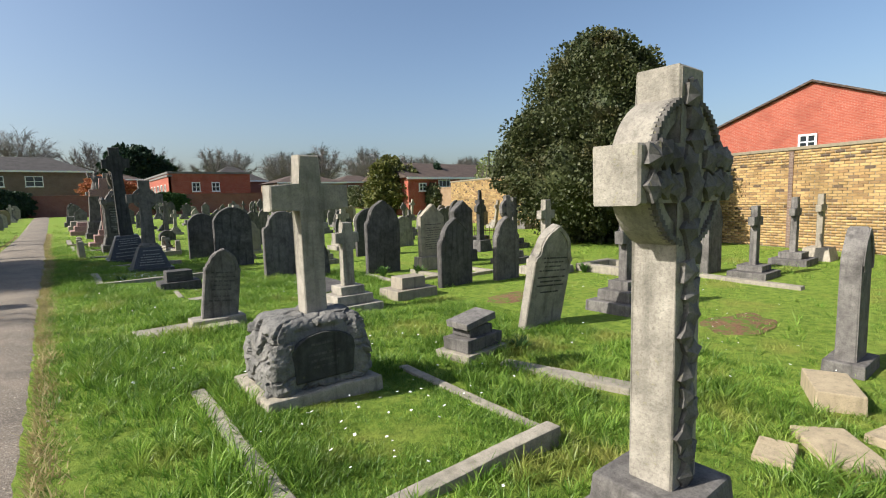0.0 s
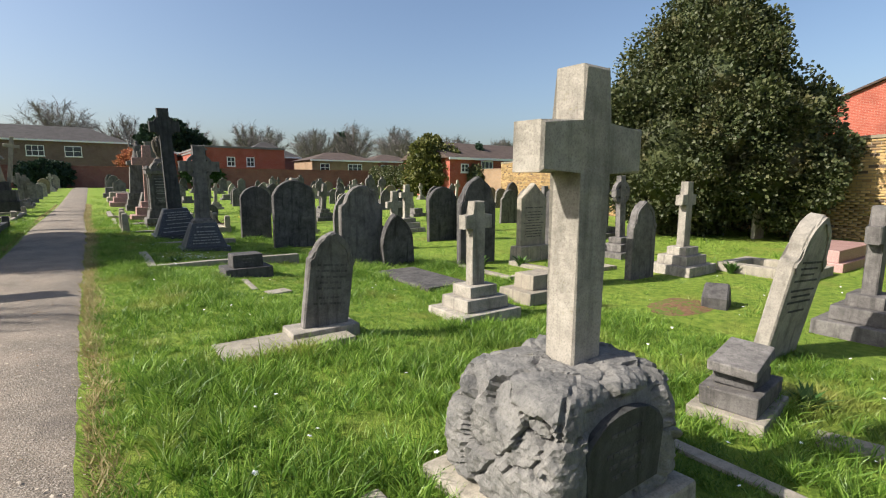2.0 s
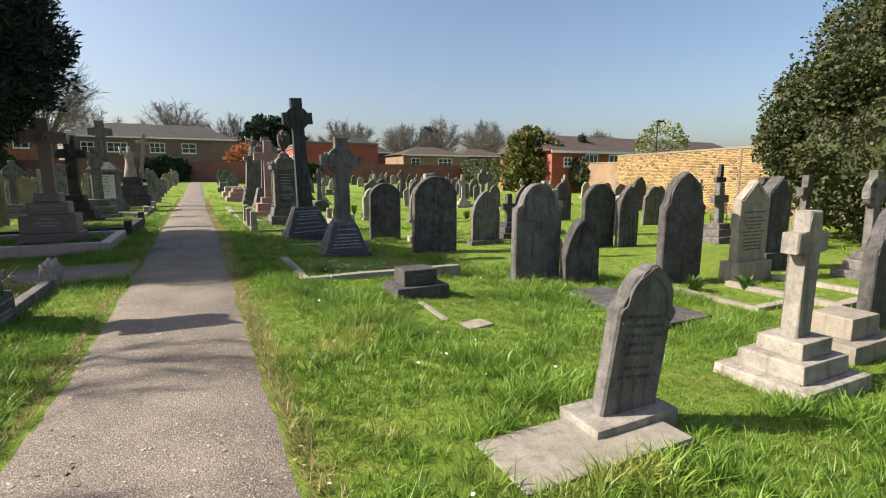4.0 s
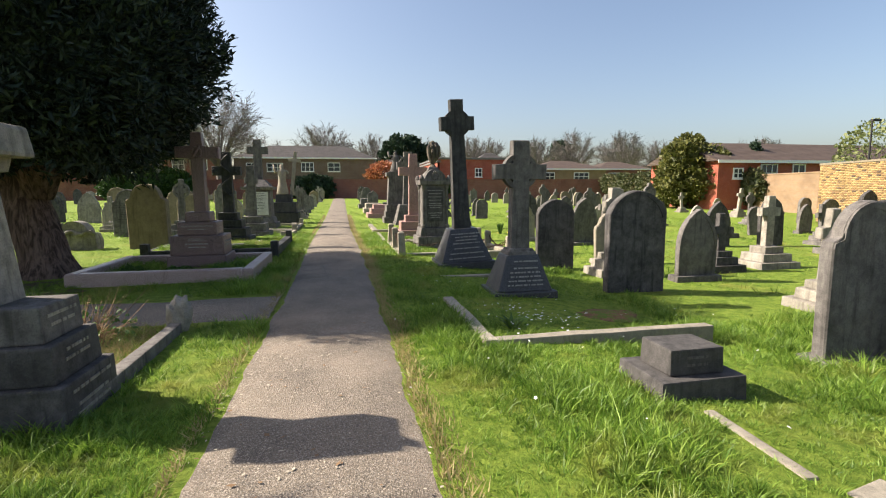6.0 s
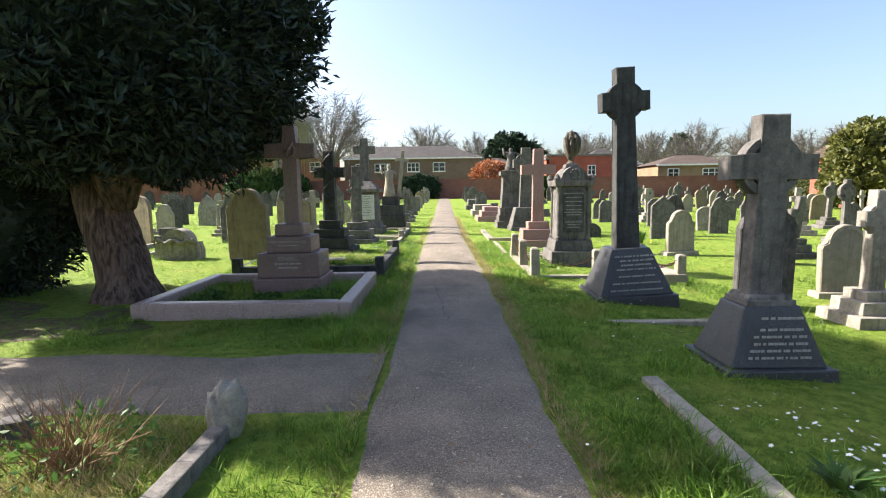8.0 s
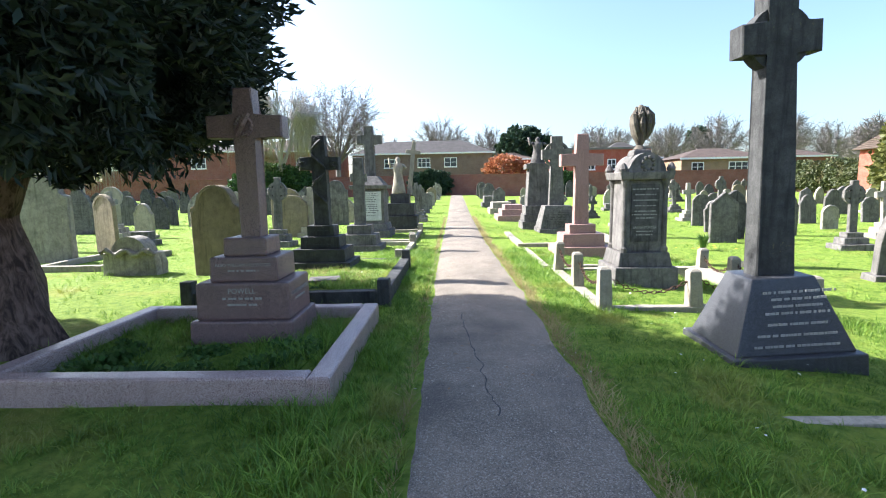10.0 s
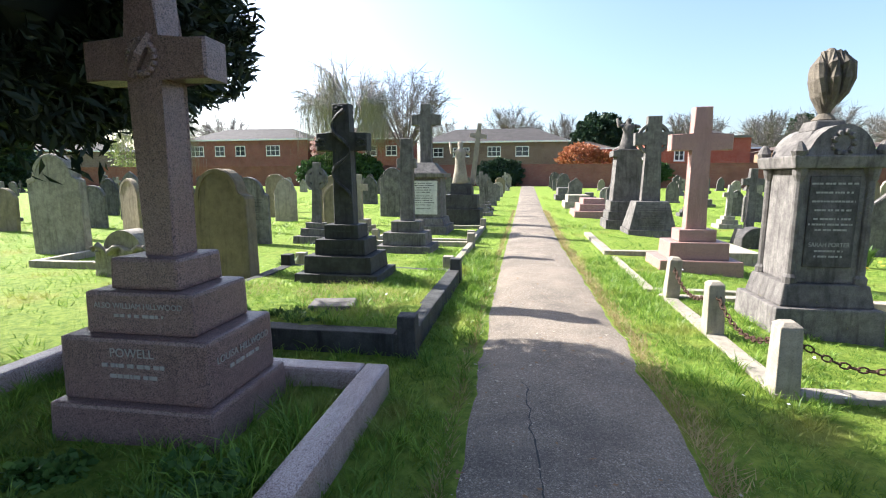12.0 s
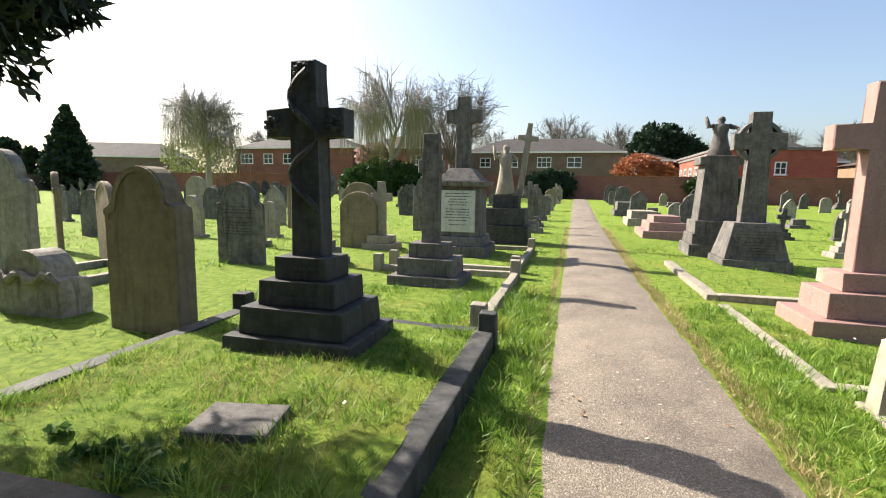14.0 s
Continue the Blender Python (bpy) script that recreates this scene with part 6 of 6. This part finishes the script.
def bare_tree(x, y, h, label, seed, mat=TWIG, spread=0.75, weep=0.0, levels=5, twig=0.02, name="bare_tree"):
    """A leafless tree: trunk and limbs divide again and again into fine twigs."""
    r = random.Random(seed)
    e = thing(name, label, "tree", x, y)
    big, fine = bmesh.new(), []

    def grow(p, d, ln, rad, lv):
        end = p + d * ln
        mid = p + d * ln * 0.5 + Vector((r.uniform(-1, 1), r.uniform(-1, 1), r.uniform(-0.3, 0.3))) * ln * 0.06
        if lv >= 3:
            tube(big, [p, mid, end], [rad, rad * 0.85, rad * 0.7], 6 if lv > 3 else 4)
        else:
            fine.append((p, end, max(rad, twig)))
        if weep and lv == 1:
            for _ in range(15):
                q0 = p + d * ln * r.random()
                fall = Vector((r.uniform(-0.25, 0.25), r.uniform(-0.25, 0.25), -1))
                ln2 = r.uniform(0.14, 0.36) * h
                q1 = q0 + fall * ln2 * 0.5 + Vector((d.x, d.y, 0)) * 0.3
                fine.append((q0, q1, twig))
                fine.append((q1, q1 + Vector((0, 0, -ln2 * 0.5)), twig * 0.8))
        if lv == 0:
            return
        for _ in range(3 if lv > 3 else 4):
            t = r.uniform(0.55, 1.0)
            nd = (d + Vector((r.uniform(-1, 1), r.uniform(-1, 1), r.uniform(-0.45, 0.75))) * spread).normalized()
            if lv <= 2:
                nd = (nd + Vector((0, 0, -weep))).normalized()
            grow(p + d * ln * t, nd, ln * r.uniform(0.62, 0.8) * (1.35 if weep and lv <= 2 else 1), rad * 0.6, lv - 1)
    grow(Vector((0, 0, -0.2)), Vector((0.02, 0, 1)), h * 0.30, h * 0.022, levels)
    part("trunk", big, BARK if not weep else mat, e)
    a = np.array([p for p, q, w in fine])
    b = np.array([q for p, q, w in fine])
    wd = np.array([w for p, q, w in fine])[:, None]
    ax = np.cross(b - a, [0.3, 0.9, 0.2])
    ax /= np.linalg.norm(ax, axis=1)[:, None] + 1e-9
    ay = np.cross(b - a, ax)
    ay /= np.linalg.norm(ay, axis=1)[:, None] + 1e-9
    v = np.concatenate([a + ax * wd, a - ax * wd * 0.5 + ay * wd * 0.8, a - ax * wd * 0.5 - ay * wd * 0.8, b])
    n = len(a)
    i = np.arange(n)
    f = np.concatenate([np.stack([i, i + n, i + 3 * n], 1), np.stack([i + n, i + 2 * n, i + 3 * n], 1), np.stack([i + 2 * n, i, i + 3 * n], 1)])
    tagged(mesh_from("twig_crown", v, f, mat, e), kind="stuff")
    return e


def dome_tree(x, y, h, label, seed, width=0.95, twig=0.03):
    """A leafless tree with a wide domed crown of fine twigs on arching boughs."""
    r = np.random.RandomState(seed)
    e = thing("bare_tree", label, "tree", x, y)
    big = bmesh.new()
    fork = Vector((0, 0, h * 0.24))
    tube(big, [Vector((0, 0, -0.3)), Vector((0.05, 0, h * 0.14)), fork], [h * 0.03, h * 0.024, h * 0.02], 7)
    rx, rz, cz = h * width * 0.5, h * 0.42, h * 0.57
    starts, ends = [], []
    for _ in range(46):
        a, c = r.random() * 6.283, r.uniform(-0.45, 1.0)
        f = math.sqrt(max(0.0, 1 - c * c)) * r.uniform(0.75, 1.0)
        tip = Vector((0.80 * rx * f * math.cos(a), 0.80 * rx * f * math.sin(a), cz + 0.82 * rz * c * r.uniform(0.82, 1.0)))
        mid = fork.lerp(tip, 0.5) + Vector((0, 0, h * 0.05)) + Vector(r.normal(size=3)) * h * 0.02
        tube(big, [fork, mid, tip], [h * 0.006, h * 0.0028, h * 0.0009], 4)
        for _ in range(60):
            t = r.uniform(0.35, 1.0)
            p = fork.lerp(mid, t * 2) if t < 0.5 else mid.lerp(tip, t * 2 - 1)
            d = ((p - Vector((0, 0, h * 0.35))).normalized() + Vector(r.normal(size=3)) * 0.7).normalized()
            q = p + d * h * r.uniform(0.05, 0.13)
            starts.append(p), ends.append(q)
            starts.append(p.lerp(q, 0.5)), ends.append(q + Vector(r.normal(size=3)) * h * 0.035)
    part("trunk", big, TWIG, e)
    a, b = np.array(starts), np.array(ends)
    ax = np.cross(b - a, [0.3, 0.9, 0.2])
    ax /= np.linalg.norm(ax, axis=1)[:, None] + 1e-9
    n = len(a)
    v = np.concatenate([a + ax * twig, a - ax * twig, b])
    i = np.arange(n)
    tagged(mesh_from("twig_crown", v, np.stack([i, i + n, i + 2 * n], 1), TWIG, e), kind="stuff")


bare_tree(-38.5, 60, 16, "bare weeping willow with drooping pale twigs", 1, TWIG_PALE, 0.75, 0.35, 5, 0.018, "weeping_willow")
bare_tree(-19.5, 63.0, 17, "tall bare weeping willow beside the hedge", 2, TWIG_PALE, 0.6, 0.35, 5, 0.018, "weeping_willow")
dome_tree(-15.5, 72, 15, "bare round-crowned tree behind houses", 3, 0.95, 0.02)
for k, (tx, ty, th) in enumerate(((-4.5, 112, 19), (6.0, 112, 16), (29, 118, 17), (44, 118, 17), (58, 125, 20), (64, 112, 18), (80, 120, 17), (-52, 92, 15), (50, 72, 11), (58, 66, 10), (66, 74, 11))):
    dome_tree(tx, ty, th * 0.86, "bare winter tree beyond the houses", 10 + k)
# two trees added out of view to throw branch shadows across the path
bare_tree(-10.5, 11.2, 10.5, "unseen bare tree casting branch shadows on the path", 31, TWIG, 0.8, 0, 4, 0.02)
bare_tree(-9.4, 9.3, 8.5, "unseen spreading bare tree casting denser shadows on the path", 36, TWIG, 0.85, 0, 5, 0.016)
for k, (tx, ty, th) in enumerate(((18, 128, 18), (36, 132, 19), (50, 128, 17), (72, 128, 19), (88, 118, 17), (96, 108, 16), (-18, 122, 17), (70, 96, 14))):
    dome_tree(tx, ty, th * 0.86, "hazy bare tree on the skyline", 60 + k, 1.1)

# ---- bricks of the yellow wall ----
brng = np.random.RandomState(5)
BW, BH = 0.225, 0.0755
brick_me = {}


def brick_mesh(kind):
    """One brick, its front a little worn; kinds differ in length and wear."""
    if kind not in brick_me:
        bm = bmesh.new()
        ln = (0.213, 0.205, 0.101)[kind]
        box(bm, 0, ln, -0.009 - 0.003 * kind, 0.03, 0, 0.064, 0.004 if kind else 0.003)
        me = bpy.data.meshes.new("brick")
        bm.to_mesh(me)
        bm.free()
        me.materials.append(YELLOW_BRICK)
        brick_me[kind] = me
    return brick_me[kind]


singles, joined = [], []
for c in range(36):
    s = -(0.5 * BW if c % 2 else 0.0)
    while s < east_len:
        (singles if 20.6 < s < 25.4 and 17 <= c < 31 else joined).append((max(s, 0), c))
        s += BW
for k, (s, c) in enumerate(singles):
    ob = new("brick", brick_mesh(k * 7 % 2))
    ob.parent = east
    ob.matrix_basis = pose(s, -0.168 + brng.uniform(-0.003, 0.003), c * BH + 0.02, 0, 0, brng.uniform(-0.6, 0.6))
js = np.array(joined)
n = len(js)
x0 = js[:, 0] + brng.uniform(0.002, 0.01, n)
x1 = js[:, 0] + 0.213 + brng.uniform(-0.008, 0.002, n)
z0 = js[:, 1] * BH + 0.02 + brng.uniform(-0.003, 0.003, n)
z1 = z0 + 0.064
yf, yb = -0.176 + brng.uniform(-0.004, 0.003, n), np.full(n, -0.14)
v = np.stack([np.stack(t, 1) for t in ((x0, yf, z0), (x1, yf, z0), (x1, yf, z1), (x0, yf, z1), (x0, yb, z0), (x1, yb, z0), (x1, yb, z1), (x0, yb, z1))], 1).reshape(-1, 3)
i = np.arange(n) * 8
f = np.concatenate([np.stack([i + a for a in q], 1) for q in ((0, 1, 2, 3), (1, 5, 6, 2), (4, 0, 3, 7), (3, 2, 6, 7), (0, 4, 5, 1))])
tagged(mesh_from("brickwork", v, f, YELLOW_BRICK, east), kind="stuff")

# ---- grass ----
grng = np.random.RandomState(8)
edge_y = np.arange(-12, 70, 0.1)
edge_l = np.array([path_edges(t)[0] for t in edge_y])
edge_r = np.array([path_edges(t)[1] for t in edge_y])


def gz(x, y):
    """Height of the turf, with the filled graves."""
    sx, sy = np.clip((x - 0.5) / 3.5, 0, 1), np.clip((y - 30) / 36, 0, 1)
    z = -0.2 * sx * sx * (3 - 2 * sx) + 0.6 * sy * sy * (3 - 2 * sy)
    for a, b, c, d, h in FILL:
        z = np.where((x > a) & (x < b) & (y > c) & (y < d), z + h + 0.005, z)
    return z


def waves(x, y, s, seed):
    """A cheap smooth field, -1 to 1."""
    r = np.random.RandomState(seed)
    t = np.zeros_like(x)
    for _ in range(6):
        a, b, c = r.normal(size=2).tolist() + [r.random() * 6.28]
        t += np.sin((a * x + b * y) * s + c)
    return t / 3.2


def free(x, y, margin=0.0):
    keep = (x < np.interp(y, edge_y, edge_l) + 0.03 - margin) | (x > np.interp(y, edge_y, edge_r) - 0.03 + margin)
    keep &= ~((x < -1.5) & (y > 12.58) & (y < 14.12))
    for a, b, c, d in LOW:
        keep &= ~((x > a) & (x < b) & (y > c) & (y < d))
    return keep


def blades(name, x, y, h, w, mat, label, bend=0.55, three=True, way=None):
    n = len(x)
    z = gz(x, y) - 0.015
    a = grng.random(n) * 6.283
    la = 1.2 * waves(x, y, 3.1, 21) + grng.random(n) * 4.5 if way is None else way
    lean = h * bend * (0.25 + grng.random(n))
    sx, sy = np.cos(a) * w / 2, np.sin(a) * w / 2
    dx, dy = np.cos(la) * lean, np.sin(la) * lean
    p = [np.stack((x - sx, y - sy, z), 1), np.stack((x + sx, y + sy, z), 1)]
    if three:
        p += [np.stack((x + dx * 0.35 + sx * 0.8, y + dy * 0.35 + sy * 0.8, z + h * 0.6), 1), np.stack((x + dx * 0.35 - sx * 0.8, y + dy * 0.35 - sy * 0.8, z + h * 0.6), 1)]
    p.append(np.stack((x + dx, y + dy, z + h), 1))
    k = len(p)
    v = np.stack(p, 1).reshape(-1, 3)
    i = np.arange(n) * k
    if three:
        f = np.concatenate([np.stack([i, i + 1, i + 2], 1), np.stack([i, i + 2, i + 3], 1), np.stack([i + 3, i + 2, i + 4], 1)])
    else:
        f = np.stack([i, i + 1, i + 2], 1)
    return tagged(mesh_from(name, v, f, mat), label, "grass", kind="stuff")


def sow(n, x0, x1, y0, y1, margin=0.0):
    x, y = grng.uniform(x0, x1, n), grng.uniform(y0, y1, n)
    k = free(x, y, margin)
    return x[k], y[k]


def tuft_height(x, y):
    t = waves(x, y, 2.3, 3) + 0.6 * waves(x, y, 6.5, 4)
    h = 0.075 + 0.045 * np.clip(t, -0.8, 1.6)
    # shorter inside the kerbed graves and at the path's edge
    h *= np.where((x > 0.8) & (x < 2.5) & (y > 1.9) & (y < 3.6), 0.55, 1)
    h *= np.where((x > 0.55) & (x < 3.0) & (y > 11.6) & (y < 13.2), 0.5, 1)
    edge = np.abs(x - np.interp(y, edge_y, edge_r))
    return np.maximum(0.022, h * np.clip(0.45 + edge * 1.6, 0, 1))


def tufts(name, n, per, x0, x1, y0, y1, label, scale=1.0, spread=0.028, three=True):
    """Tufts of blades that arch outwards from a common foot."""
    cx, cy = sow(n, x0, x1, y0, y1)
    th = tuft_height(cx, cy) * (0.75 + 0.7 * grng.random(len(cx)) ** 2)
    m = len(cx)
    x, y, h = np.repeat(cx, per), np.repeat(cy, per), np.repeat(th, per) * scale
    a = grng.random(m * per) * 6.283
    r = spread * np.sqrt(grng.random(m * per))
    x, y = x + np.cos(a) * r, y + np.sin(a) * r
    k = free(x, y)
    x, y, h, a, r = x[k], y[k], h[k] * (0.55 + 0.6 * grng.random(k.sum())), a[k], r[k]
    blades(name, x, y, h, (0.0042 + 0.028 * h) * (1 if three else 2.2), GRASS, label, 1.1, three, a + grng.normal(0, 0.5, len(a)))


tufts("near_grass", 17000, 13, -0.5, 5.2, 0.5, 12.0, "tufty bright green grass beside the path", 1.15)
tufts("verge_grass", 21500, 11, -5.2, 3.6, 9.5, 23.5, "green grass on the path verges and graves", 1.0, 0.035)
tufts("west_verge_grass", 5000, 11, -4.6, -1.7, 6.6, 10.4, "green grass between path and monument", 1.05, 0.035)
tufts("plot_grass", 5200, 8, 0.8, 2.45, 1.95, 3.6, "short yellowish grass inside the kerbed grave", 0.85, 0.03, False)
tufts("bed_grass", 1500, 8, -4.7, -2.55, 10.3, 12.45, "bright grass in the overgrown bed", 0.9, 0.04)
tufts("meadow_grass", 32000, 6, -18, 18, 0.8, 46.0, "grass between the rows of graves", 0.9, 0.06, False)
# dry fringe along the path's edge
yy = grng.uniform(1.5, 36, 26000)
side = grng.random(26000) < 0.75
xe = np.where(side, np.interp(yy, edge_y, edge_r) + np.abs(grng.normal(0, 0.085, 26000)) - 0.05, np.interp(yy, edge_y, edge_l) - np.abs(grng.normal(0, 0.04, 26000)) + 0.01)
hh = 0.025 + 0.06 * grng.random(26000)
blades("dry_grass", xe, yy, hh, 0.008 + 0.006 * grng.random(26000), DRY_GRASS, "straw-coloured dry grass fringing the path", bend=1.2, three=False)


def flower_field(name, spots, mat, label, r, seed):
    """Small open flowers on short stalks: a disc of six petals each."""
    q = np.random.RandomState(seed)
    pts = []
    for cx, cy, sx, sy, n in spots:
        pts.append(np.stack((q.normal(cx, sx, n), q.normal(cy, sy, n)), 1))
    p = np.concatenate(pts)
    p = p[free(p[:, 0], p[:, 1])]
    n = len(p)
    z = gz(p[:, 0], p[:, 1]) + 0.05 + 0.03 * q.random(n)
    rr = r * (0.6 + 0.7 * q.random(n))
    tl, ta = 0.6 * q.random(n), q.random(n) * 6.283
    ring = []
    for k in range(10):
        a = 2 * math.pi * k / 10
        s = rr * (1.0 if k % 2 else 0.62)
        ox, oy = s * math.cos(a), s * math.sin(a)
        ring.append(np.stack((p[:, 0] + ox, p[:, 1] + oy, z + tl * (ox * np.cos(ta) + oy * np.sin(ta))), 1))
    ring.append(np.stack((p[:, 0], p[:, 1], z + 0.2 * rr), 1))
    v = np.stack(ring, 1).reshape(-1, 3)
    i = np.arange(n) * 11
    f = np.concatenate([np.stack([i + k, i + (k + 1) % 10, i + 10], 1) for k in range(10)])
    return tagged(mesh_from(name, v, f, mat), label, "flowers", kind="stuff")


def litter(name, n, x0, x1, y0, y1, size, mat, label, seed):
    """Flakes, chips and shreds lying on the asphalt."""
    q = np.random.RandomState(seed)
    x, y = q.uniform(x0, x1, n), q.uniform(y0, y1, n)
    k = (x > np.interp(y, edge_y, edge_l) + 0.02) & (x < np.interp(y, edge_y, edge_r) + 0.05) & (waves(x, y, 1.7, 5) + 0.8 * q.random(n) > 0.25)
    x, y = x[k], y[k]
    n = len(x)
    a, s = q.random(n) * 6.283, size * (0.4 + q.random(n) ** 2 * 1.6)
    r = 0.25 + 0.5 * q.random(n)
    z = np.full(n, 0.040)
    ux, uy = np.cos(a) * s, np.sin(a) * s
    P = [np.stack((x - ux, y - uy, z), 1), np.stack((x + uy * r, y - ux * r, z + 0.003), 1), np.stack((x + ux * 0.9, y + uy * 0.9, z + s * 0.25), 1), np.stack((x - uy * r, y + ux * r, z + 0.002), 1)]
    v = np.stack(P, 1).reshape(-1, 3)
    i = np.arange(n) * 4
    return tagged(mesh_from(name, v, np.stack([i, i + 1, i + 2, i + 3], 1), mat), label, "litter", kind="stuff")


litter("pale_litter", 5200, -2.3, -0.1, 1, 24, 0.009, DRY_LEAF, "pale dry leaf flakes littering the asphalt", 3)
litter("dark_litter", 1400, -2.3, -0.1, 1, 24, 0.013, DRY_TWIG, "brown leaf shreds littering the asphalt", 4)
flower_field("daisies", [(1.7, 2.7, 0.5, 0.5, 40), (3.0, 4.2, 1.2, 1.0, 18), (5.5, 2.6, 1.2, 0.9, 40), (2.2, 8.3, 0.9, 0.7, 22), (0.9, 5.0, 0.4, 0.7, 10), (7, 5, 1.5, 1.5, 25), (0.9, 15, 0.6, 2.0, 20), (1.0, 18.0, 0.7, 2.5, 22), (0.6, 23, 0.4, 2.5, 12), (-4.0, 22, 1.3, 2.0, 30), (2.0, 12, 1, 1, 25)], WHITE_PETAL, "scattered small white daisies in grass", 0.013, 1)
flower_field("white_flowers", [(1.42, 12.05, 0.26, 0.22, 60), (1.1, 12.5, 0.2, 0.2, 18)], WHITE_PETAL, "clump of white spring flowers on grave", 0.015, 2)
flower_field("yellow_flowers", [(8.3, 20.2, 0.25, 0.2, 14), (5.1, 24.5, 0.3, 0.2, 12), (-4.2, 10.2, 0.2, 0.2, 3)], YELLOW_PETAL, "yellow daffodil heads beside headstones", 0.04, 3)


def leaf_clump(x, y, n, h, mat, label, seed, name="plant", spread=0.16):
    q = np.random.RandomState(seed)
    e = thing(name, label, "plant", x, y)
    a = q.random(n) * 6.283
    r0 = spread * 0.3 * q.random(n)
    L = h * (0.6 + 0.6 * q.random(n))
    out = spread * (0.5 + q.random(n))
    w = 0.012 + 0.02 * q.random(n) * h * 3
    bx, by = np.cos(a), np.sin(a)
    px, py = -by * w, bx * w
    P = [np.stack((bx * r0 + px * 0.5, by * r0 + py * 0.5, 0 * a - 0.02), 1), np.stack((bx * r0 - px * 0.5, by * r0 - py * 0.5, 0 * a - 0.02), 1),
         np.stack((bx * out * 0.5 - px, by * out * 0.5 - py, L * 0.7), 1), np.stack((bx * out * 0.5 + px, by * out * 0.5 + py, L * 0.7), 1), np.stack((bx * out, by * out, L), 1)]
    v = np.stack(P, 1).reshape(-1, 3)
    i = np.arange(n) * 5
    f = np.concatenate([np.stack([i, i + 1, i + 2], 1), np.stack([i, i + 2, i + 3], 1), np.stack([i + 3, i + 2, i + 4], 1)])
    tagged(mesh_from("foliage", v, f, mat, e), kind="stuff")
    return e


for k, (px, py, n, h) in enumerate(((5.55, 9.15, 60, 0.22), (6.35, 8.9, 50, 0.18), (3.85, 3.55, 40, 0.14), (8.9, 6.3, 40, 0.2), (8.0, 20.2, 60, 0.35), (5.0, 24.4, 60, 0.4), (-3.75, 15.55, 90, 0.16), (-4.3, 15.8, 90, 0.16), (-3.4, 15.5, 70, 0.12), (-2.75, 15.9, 70, 0.14), (-3.9, 18.6, 60, 0.12), (-4.9, 21.3, 60, 0.3), (0.95, 11.8, 40, 0.11))):
    leaf_clump(px, py, n, h, LEAF_PLANT, "low green leafy plant growing by stone", 50 + k)


def weed_mat(x, y, z, w, h, n, label, seed):
    """A low mat of small leaves, uneven at its edge."""
    r = random.Random(seed)
    e = thing("weed_mat", label, "plant", x, y, 0, ground_z(x, y) + z)
    lobes = [(r.gauss(0, w * 0.4), r.gauss(0, w * 0.4), h * 0.2, w * r.uniform(0.4, 0.8), w * r.uniform(0.4, 0.8), h * r.uniform(0.6, 1.1)) for _ in range(5)]
    v, f = leaf_cloud(lobes, n, 0.045, seed, depth=0.8, aspect=1.7, cut=lambda p: p[:, 2] > -0.01)
    tagged(mesh_from("foliage", v, f, LEAF_PLANT, e), kind="stuff")


rp = random.Random(77)
for k in range(22):
    weed_mat(rp.uniform(-4.45, -2.5), rp.uniform(15.5, 16.3), 0.07, rp.uniform(0.08, 0.2), rp.uniform(0.05, 0.11), 260, "small leafy weed growing inside granite kerb", 100 + k)
for k in range(7):
    weed_mat(rp.uniform(-4.0, -2.5), rp.uniform(18.32, 18.6), 0.19, rp.uniform(0.06, 0.12), rp.uniform(0.04, 0.08), 110, "leafy weeds spilling over the dark kerb", 140 + k)


def dry_shrub(x, y):
    e = thing("dry_shrub", "half-dead straggly shrub with bare reddish twigs", "shrub", x, y)
    q = random.Random(3)
    bm = bmesh.new()
    for k in range(130):
        a, o, h = q.random() * 6.283, q.uniform(0.05, 0.45), q.uniform(0.15, 0.58)
        b = Vector((q.gauss(0, 0.10), q.gauss(0, 0.08), -0.03))
        t = b + Vector((math.cos(a) * o, math.sin(a) * o * 0.8, h))
        m = (b + t) / 2 + Vector((q.gauss(0, 0.03), q.gauss(0, 0.03), 0.04))
        tube(bm, [b, m, t], [0.005, 0.0035, 0.0015], 3)
    tagged(part("dry_growth", bm, DRY_TWIG, e), kind="stuff")
    v, f = leaf_cloud([(0.05, 0, 0.16, 0.42, 0.34, 0.2)], 350, 0.05, 5, depth=0.9, aspect=3)
    tagged(mesh_from("foliage", v, f, LEAF_PLANT, e), kind="stuff")


dry_shrub(-3.15, 12.05)
q = np.random.RandomState(12)
x, y = q.uniform(-4.6, -2.5, 3600), q.uniform(18.5, 20.9, 3600)
k = free(x, y) & (waves(x, y, 2.2, 9) > -0.1)
x, y = x[k], y[k]
blades("grave_straw", x, y, 0.03 + 0.07 * q.random(len(x)), 0.005 + 0.003 * q.random(len(x)), DRY_GRASS, "yellowed dry grass on the kerbed grave", bend=1.2, three=False)
x, y = q.normal(-2.98, 0.34, 5200), q.normal(11.75, 0.42, 5200)
k = (x < -2.55) & free(x, y)
x, y = x[k], y[k]
blades("bed_straw", x, y, 0.03 + 0.09 * q.random(len(x)), 0.006 + 0.003 * q.random(len(x)), DRY_GRASS, "dead straw-coloured stems in the overgrown bed", bend=1.4, three=False)
